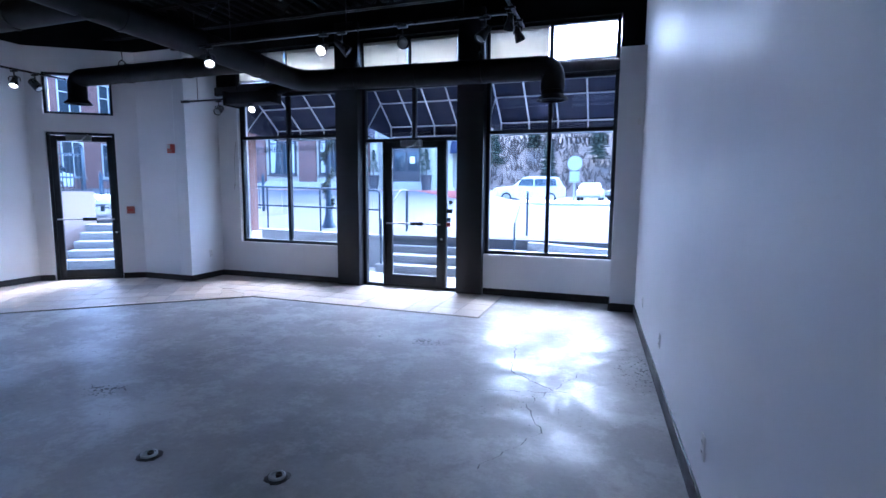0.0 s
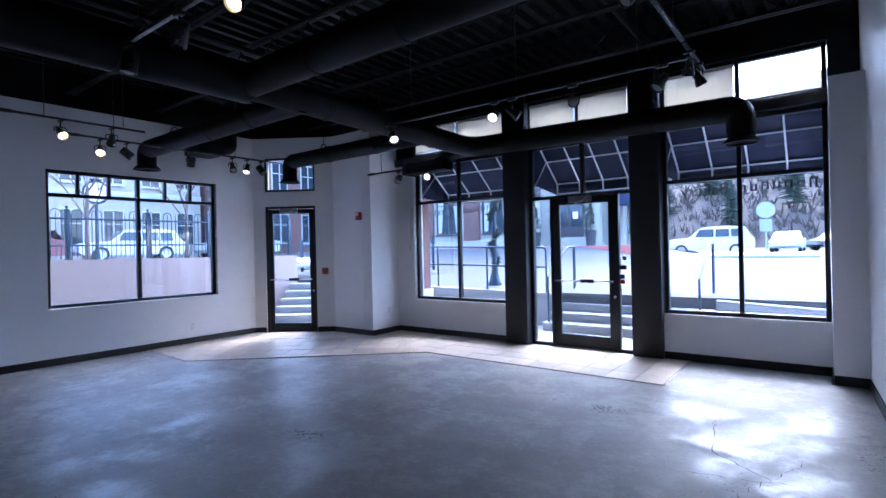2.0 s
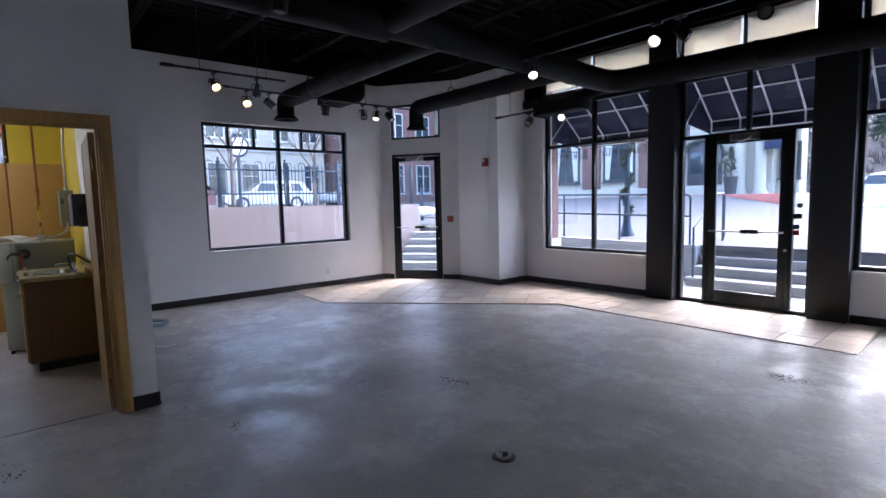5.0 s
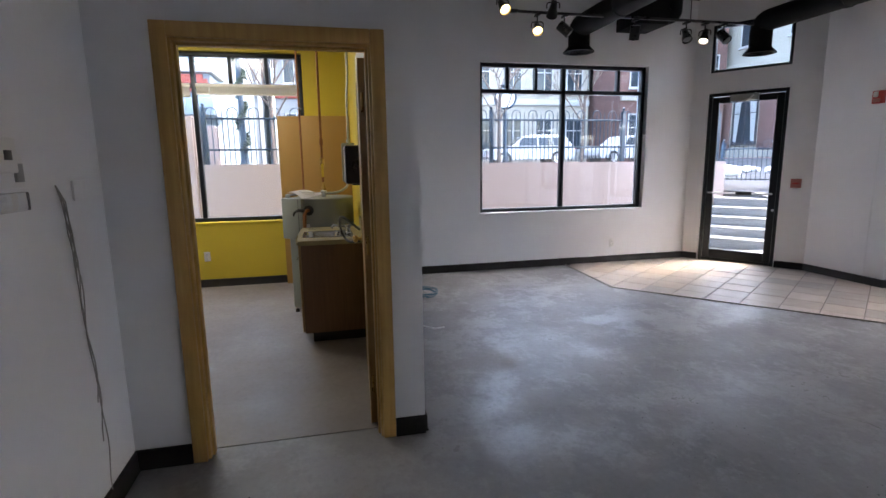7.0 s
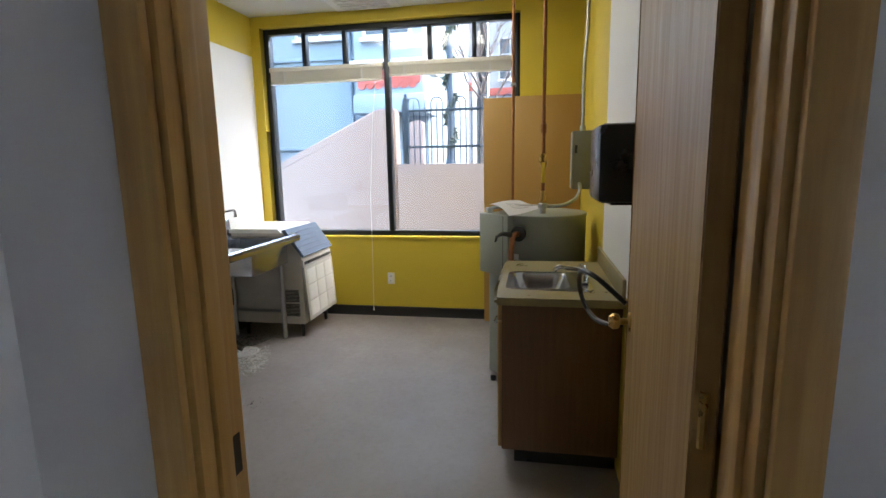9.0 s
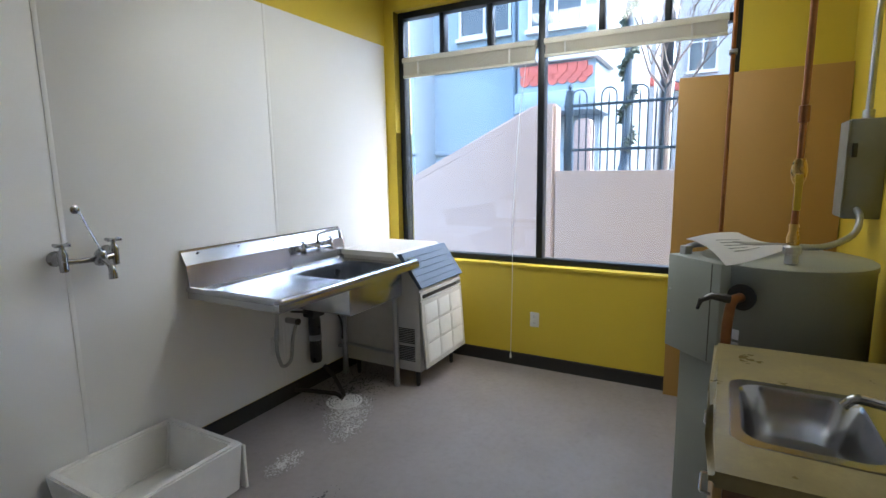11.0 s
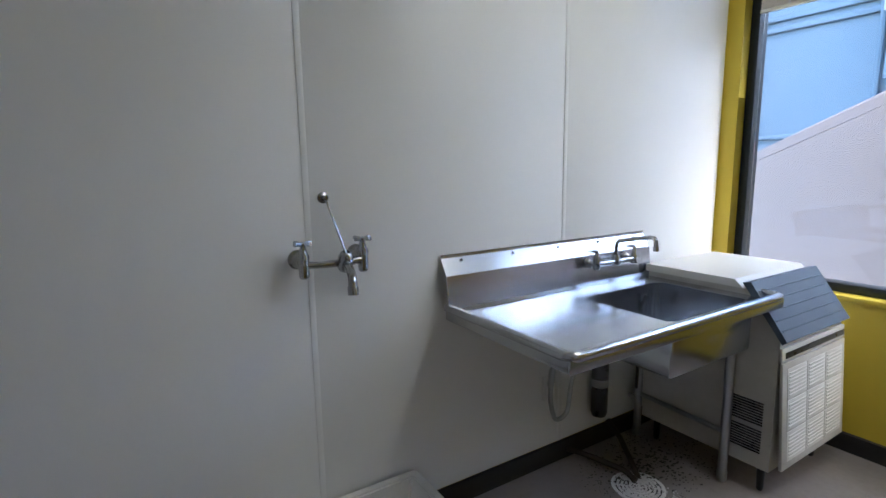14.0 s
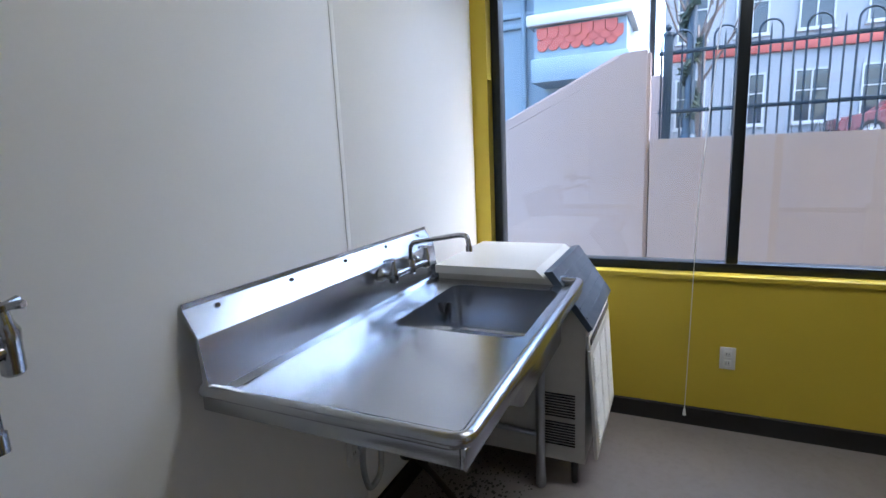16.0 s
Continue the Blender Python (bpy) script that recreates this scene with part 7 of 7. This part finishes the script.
# ---- vehicles ----
def car(name, m, length, width, height, paint, label, suv=True):
    """A vehicle that stands along local x, its nose towards -x."""
    c = thing(name, m.translation, label, "car")
    L, H, W = length, height, width
    belt = 0.62 * H
    prof = [(-0.5 * L, 0.3 * H), (-0.49 * L, 0.5 * H), (-0.44 * L, 0.57 * H), (-0.22 * L, belt), (-0.08 * L, 0.95 * H), (0.0, 0.99 * H), (0.22 * L, H), (0.4 * L, 0.96 * H),
            (0.47 * L, 0.64 * H), (0.5 * L, 0.58 * H), (0.5 * L, 0.3 * H), (0.48 * L, 0.2 * H), (-0.47 * L, 0.2 * H)]
    if not suv:
        prof = [(-0.5 * L, 0.3 * H), (-0.49 * L, 0.5 * H), (-0.25 * L, 0.64 * H), (-0.12 * L, 0.96 * H), (0.1 * L, H), (0.25 * L, 0.95 * H), (0.4 * L, 0.68 * H), (0.5 * L, 0.62 * H), (0.5 * L, 0.28 * H), (0.48 * L, 0.2 * H), (-0.47 * L, 0.2 * H)]
    bm = bmesh.new()
    rows = []
    for s, k in ((-1.0, 0.94), (-0.96, 1.0), (0.96, 1.0), (1.0, 0.94)):
        row = []
        for x, z in prof:
            inset = 1.0 if z < belt + 0.01 else 1.0 - 0.22 * (z - belt) / (H - belt)
            row.append(bm.verts.new(m @ Vector((x * (0.99 if k < 1 else 1.0), s * W / 2 * inset, z * (0.985 if k < 1 else 1.0)))))
        rows.append(row)
    n = len(prof)
    for a, b in zip(rows, rows[1:]):
        for i in range(n):
            j = (i + 1) % n
            bm.faces.new((a[i], a[j], b[j], b[i]))
    bm.faces.new(rows[0])
    bm.faces.new(rows[-1][::-1])
    part("body", bm, paint, c, smooth=30)
    for s in (-1, 1):
        for x0, x1 in ((-0.15, 0.06), (0.08, 0.23), (0.25, 0.38)):
            bm = bmesh.new()
            z0, z1 = belt + 0.02 * H, 0.9 * H
            lean = 0.05 * L if x0 < -0.1 else 0.0
            w0, w1 = W / 2 * 0.985 + 0.012, W / 2 * (1 - 0.22 * (z1 - belt) / (H - belt)) + 0.012
            bm.faces.new([bm.verts.new(m @ Vector(v)) for v in ((x0 * L, s * w0, z0), (x1 * L, s * w0, z0), (x1 * L - (0.02 * L if x1 > 0.35 else 0), s * w1, z1), (x0 * L + lean, s * w1, z1))])
            part("side_window", bm, DARK_GLASS, c)
        for x in (-0.31 * L, 0.3 * L):
            wh_ = part("wheel", rodded(m @ Vector((x, s * (W / 2 - 0.2), 0.33)), m @ Vector((x, s * (W / 2 + 0.015), 0.33)), 0.34, seg=24), TYRE, c)
            bm = spinned([(0.0, 0.03), (0.07, 0.03), (0.2, 0.012), (0.22, 0.02), (0.23, 0.0)], m @ Vector((x, s * (W / 2 + 0.01), 0.33)), m.to_3x3() @ Vector((0, s, 0)), 18)
            part("rim", bm, RIM, wh_)
        part("headlight", boxed(-0.495 * L, -0.44 * L, s * W * 0.46 - 0.06, s * W * 0.46 + 0.06, 0.44 * H, 0.5 * H, 0.01, m), RIM, c)
        part("tail_light", boxed(0.47 * L, 0.505 * L, s * W * 0.45 - 0.07, s * W * 0.45 + 0.07, 0.5 * H, 0.6 * H, 0.01, m), RED, c)
    bm = bmesh.new()
    bm.faces.new([bm.verts.new(m @ Vector(v)) for v in ((0.475 * L + 0.015, -0.4 * W, 0.66 * H), (0.475 * L + 0.015, 0.4 * W, 0.66 * H), (0.415 * L + 0.015, 0.36 * W, 0.92 * H), (0.415 * L + 0.015, -0.36 * W, 0.92 * H))])
    part("rear_window", bm, DARK_GLASS, c)
    bm = bmesh.new()
    bm.faces.new([bm.verts.new(m @ Vector(v)) for v in ((-0.215 * L - 0.01, -0.42 * W, belt + 0.04), (-0.215 * L - 0.01, 0.42 * W, belt + 0.04), (-0.09 * L - 0.01, 0.38 * W, 0.93 * H), (-0.09 * L - 0.01, -0.38 * W, 0.93 * H))])
    part("windscreen", bm, DARK_GLASS, c)
    return c


car("suv", pose(-5.9, 33.6, 0.75, 0, 0, 6), 4.6, 1.85, 1.7, CARWHITE, "white sport utility vehicle parked across the street")
car("sedan", pose(-2.5, 43.0, 0.75, 0, 0, 88), 4.5, 1.8, 1.45, CARWHITE, "white car parked far across the lot", False)
car("pickup", pose(0.6, 47.0, 0.75, 0, 0, 40), 4.6, 1.8, 1.5, CARDARK, "dark car parked far across the lot", False)
rnd = random.Random(11)
bm = bmesh.new()
for k in range(60):
    a = rnd.random() * math.tau
    r = rnd.random() ** 0.5
    bmesh.ops.create_icosphere(bm, subdivisions=1, radius=rnd.uniform(0.15, 0.4), matrix=Matrix.Translation((-4.6 + 3.6 * r * math.cos(a), 28.9 + 0.9 * r * math.sin(a), 0.86)) @ Matrix.Diagonal((1.6, 1, 0.45, 1)))
solid("snow_heap", bm, SNOW, "old snow heaped on the traffic island", "snow", "stuff")
solid("kerb_island", boxed(-9.0, -0.6, 27.6, 30.2, 0.6, 0.87, 0.05), PAVING, "low traffic island kerb", "kerb", "structure")
sg = thing("road_sign", (-2.6, 28.0, 0.85), "grey back of an octagonal road sign on a post", "sign")
part("post", rodded((-2.6, 28.0, 0.85), (-2.6, 28.0, 3.3), 0.03, seg=8), SIGNBACK, sg)
oc = [(-2.6 + 0.4 * math.cos(radians(22.5 + 45 * k)), 2.98 + 0.4 * math.sin(radians(22.5 + 45 * k))) for k in range(8)]
part("octagon", prismed(oc, "y", 27.95, 27.965), SIGNBACK, sg)
part("plate", boxed(-2.85, -2.35, 27.95, 27.965, 1.98, 2.55), SIGNBACK, sg)

# hillside
bm = bmesh.new()
hx = np.linspace(-60, 140, 61)
hy = np.linspace(60, 150, 28)
hg = []
for x in hx:
    row = []
    for y in hy:
        t = (y - 60) / 90
        z = 0.9 + 42 * t ** 0.85 * (0.75 + 0.25 * math.sin(x * 0.03 + 1)) + 2.2 * noise.noise(Vector((x * 0.05, y * 0.05, 0))) * min(1, t * 8)
        row.append(bm.verts.new((x, y, z)))
    hg.append(row)
for i in range(len(hx) - 1):
    for j in range(len(hy) - 1):
        bm.faces.new((hg[i][j], hg[i + 1][j], hg[i + 1][j + 1], hg[i][j + 1]))
solid("hillside", bm, SHRUB, "brown winter hillside behind the parking lot", "hill", "structure", smooth=180)
rnd = random.Random(5)
needles = []
for k in range(7000):
    x, y = rnd.uniform(-35, 45), rnd.uniform(60.5, 120)
    t = (y - 60) / 90
    z = 0.9 + 42 * t ** 0.85 * (0.75 + 0.25 * math.sin(x * 0.03 + 1)) + 2.2 * noise.noise(Vector((x * 0.05, y * 0.05, 0))) * min(1, t * 8)
    for q in range(3):
        a = rnd.random() * math.tau
        needles.append(((x, y, z - 0.2), (x + rnd.uniform(0.2, 0.8) * math.cos(a), y + 0.4 * math.sin(a), z + rnd.uniform(0.4, 1.3)), rnd.uniform(0.05, 0.17)))
tagged(spikes("hill_shrubs", needles, SHRUB), "bare brown shrubs on the hillside", "shrub", kind="stuff")


def conifer(x, y, z, h, seed):
    t = thing("conifer_tree", (x, y, z), "dark green conifer on the hillside", "tree", "hillside conifers")
    part("trunk", rodded((x, y, z - 0.3), (x, y, z + h * 0.95), 0.05 * h / 3, 0.01, 6), BARK, t)
    needles = []
    r = random.Random(seed)
    for k in range(420):
        f = r.random() ** 0.8
        a = r.random() * math.tau
        rad = 0.24 * h * (1 - f) * r.uniform(0.5, 1.15) + 0.05
        b = Vector((x, y, z + h * (0.12 + 0.86 * f)))
        needles.append((b, b + Vector((rad * math.cos(a), rad * math.sin(a), -0.1 * rad - 0.05)), 0.09 * h / 6 + 0.04))
    spikes("crown", needles, NEEDLE, t)


for k, (x, y, h) in enumerate(((-8.5, 62, 7), (-3.0, 66, 8), (-11.5, 70, 8), (4.0, 64, 6.5), (8.5, 70, 8), (-16, 66, 7), (1.0, 75, 8), (14, 66, 7))):
    t = (y - 60) / 90
    conifer(x, y, 0.9 + 42 * t ** 0.85 * (0.75 + 0.25 * math.sin(x * 0.03 + 1)) - 0.3, h, k)


# ---- west side: town beyond the fence ----
def bare_tree(x, y, z, h, seed, label="bare leafless street tree"):
    t = thing("bare_tree", (x, y, z), label, "tree", "bare street trees")
    r = random.Random(seed)
    bt = bmesh.new()
    tube(bt, [(x, y, z), (x + 0.03, y, z + h * 0.25), (x, y + 0.04, z + h * 0.45)], [0.075, 0.055, 0.045], 8)
    part("trunk", bt, BARK, t)
    bm = bmesh.new()

    def grow(p, d, length, rad, depth):
        q = p + d * length
        mid = p.lerp(q, 0.5) + Vector((r.uniform(-1, 1), r.uniform(-1, 1), r.uniform(-0.3, 0.5))) * length * 0.08
        tube(bm, [p, mid, q], [rad, rad * 0.8, rad * 0.6], 5, caps=False)
        if depth:
            for k in range(3 if depth > 1 else 4):
                nd = (d + Vector((r.uniform(-1, 1), r.uniform(-1, 1), r.uniform(-0.2, 0.8))) * 0.75).normalized()
                grow(p.lerp(q, r.uniform(0.55, 1.0)), nd, length * r.uniform(0.55, 0.8), rad * 0.55, depth - 1)
    for k in range(6):
        a = k * math.tau / 6 + r.uniform(-0.4, 0.4)
        grow(Vector((x, y, z + h * r.uniform(0.25, 0.45))), Vector((math.cos(a) * 0.6, math.sin(a) * 0.6, 0.9)).normalized(), h * 0.26, 0.03, 3)
    part("limbs", bm, BARK, t)


for k, (x, y, h) in enumerate(((-17.5, -1.0, 5.0), (-16.0, 2.6, 5.0), (-17.5, 5.6, 5.0), (-19.0, 9.2, 5.2))):
    bare_tree(x, y, 1.28, h, k + 20)

# pale blue building close by on the south-west
BX = -17.0
bb = thing("blue_building", (-20, -8, 1.2), "pale blue rendered building with coral shingle bands", "building")
part("wall", boxed(BX - 8, BX, -16.0, -2.3, 1.2, 12), BLUE_RENDER, bb)
part("wing_wall", boxed(BX - 8, BX + 1.0, -16.0, -6.4, 1.2, 12), BLUE_RENDER, bb)
part("roof", boxed(BX - 8.2, BX + 1.4, -16.2, -2.1, 12, 12.4, 0.05), GREY_RENDER, bb)
for z in (1.9, 3.9, 4.1):
    part("band", boxed(BX - 0.05, BX + 0.08, -6.39, -3.82, z, z + 0.1, 0.02), BLUE_RENDER, bb)
    part("band", boxed(BX + 0.95, BX + 1.1, -16.0, -6.35, z, z + 0.1, 0.02), BLUE_RENDER, bb)
bay = part("bay", boxed(BX - 0.5, BX + 1.0, -3.8, -2.2, 2.72, 12), BLUE_RENDER, bb, "pale blue overhanging bay")
for i in range(3):
    for k in range(8):
        y = -3.74 + k * 0.2 + (0.1 if i % 2 else 0)
        z = 3.5 - i * 0.1
        if y + 0.19 > -2.22:
            continue
        pts = [(y, z + 0.12), (y, z)] + [(y + 0.095 - 0.095 * math.cos(a * math.pi / 6), z - 0.08 * math.sin(a * math.pi / 6)) for a in range(1, 6)] + [(y + 0.19, z), (y + 0.19, z + 0.12)]
        part("shingle", prismed(pts, "x", BX + 1.0, BX + 1.06 - 0.015 * i), CORAL, bay)
part("bay_cornice", boxed(BX - 0.5, BX + 1.14, -3.92, -2.1, 3.66, 3.85, 0.03), WHITE_TRIM, bb)
part("bay_skirt", boxed(BX - 0.5, BX + 1.07, -3.86, -2.15, 2.68, 3.1, 0.03), BLUE_RENDER, bb)
far_window(bb, -3.5, -2.5, BX + 1.0, 4.4, 5.9, axis="x")
far_window(bb, -5.6, -4.4, BX, 4.7, 6.4, axis="x")
part("downpipe", rodded((BX + 0.07, -4.25, 1.25), (BX + 0.07, -4.25, 11.8), 0.05, seg=8), BLUE_RENDER, bb)

# buildings of the street beyond the fence
def town_block(name, x, y0, y1, h, mat, label, n, storeys, band=None, z0=1.28, arched=False):
    b = thing(name, (x, (y0 + y1) / 2, z0), label, "building")
    part("wall", boxed(x - 8, x, y0, y1, z0, z0 + h), mat, b)
    part("cornice", boxed(x - 8.1, x + 0.35, y0 - 0.2, y1 + 0.2, z0 + h, z0 + h + 0.45, 0.06), WHITE_TRIM, b)
    if band:
        part("storey_band", boxed(x - 0.02, x + 0.14, y0, y1, z0 + 3.6, z0 + 3.95, 0.02), band, b)
    w = (y1 - y0) / n
    for s in range(storeys):
        for k in range(n):
            c = y0 + (k + 0.5) * w
            z = z0 + 0.9 + s * 3.5
            far_window(b, c - w * 0.24, c + w * 0.24, x, z, z + 1.9, axis="x")
    return b


town_block("town_building", -31.0, -2.0, 6.5, 8.5, GREY_RENDER, "pale rendered town building behind the fence", 4, 2, CORAL)
town_block("town_building", -33.0, 6.8, 17.0, 9.5, CREAM, "cream rendered town building behind the fence", 5, 2, WHITE_TRIM)
town_block("town_building", -30.0, 17.4, 24.5, 10.0, BRICK, "red brick town building near the crossing", 3, 3, CREAM)
town_block("town_building", -29.0, -13.0, -2.6, 9.5, GREY_RENDER, "pale rendered house beyond the blue building", 4, 2, CORAL)
for k, (x, y, a, paint, lab) in enumerate(((-27.5, 10.6, 84, CARWHITE, "white car parked behind the fence"), (-27.6, 16.4, 94, CARWHITE, "white car parked behind the fence"), (-27.0, 5.4, 90, CARRED, "maroon car parked behind the fence"))):
    car("parked_car", pose(x, y, 1.28, 0, 0, a), 4.5, 1.8, 1.5, paint, lab, k == 0)
# street clock
ck = thing("street_clock", (-20.0, 6.7, 1.28), "dark post clock with a round white face", "clock")
part("post", tubed([(-20.0, 6.7, 1.28), (-20.0, 6.7, 1.7), (-20.0, 6.7, 3.3)], [0.12, 0.06, 0.05], 12), IRON_BLUE, ck)
part("case", spinned([(0.0, -0.09), (0.36, -0.09), (0.4, -0.06), (0.4, 0.06), (0.36, 0.09), (0.33, 0.075), (0.0, 0.075)], (-20.0, 6.7, 3.68), (0.94, -0.33, 0), 28), IRON_BLUE, ck)
part("dial", spinned([(0.0, 0.08), (0.325, 0.08)], (-20.0, 6.7, 3.68), (0.94, -0.33, 0), 28), PAPER, ck, "white clock dial")
part("crown", spinned([(0.12, 0.0), (0.2, 0.05), (0.08, 0.12), (0.03, 0.22), (0.0, 0.24)], (-20.0, 6.7, 4.06), seg=12), IRON_BLUE, ck)
# frozen planting and snow behind the wall
rnd = random.Random(9)
needles = []
for k in range(900):
    x, y = rnd.uniform(-12.9, -11.5), rnd.uniform(-0.5, 8.5)
    needles.append(((x, y, 1.2), (x + rnd.uniform(-0.2, 0.2), y + rnd.uniform(-0.2, 0.2), 1.35 + rnd.random() * 0.35), 0.012))
tagged(spikes("dry_planting", needles, SHRUB), "dry brown winter planting behind the fence", "planting", kind="stuff")
bm = bmesh.new()
for k in range(70):
    bmesh.ops.create_icosphere(bm, subdivisions=1, radius=rnd.uniform(0.2, 0.6), matrix=Matrix.Translation((rnd.uniform(-19, -12.5), rnd.uniform(-1.0, 12.0), 1.2)) @ Matrix.Diagonal((1, 1.3, 0.3, 1)))
solid("snow_patches", bm, SNOW, "old snow lying behind the fence", "snow", "stuff")
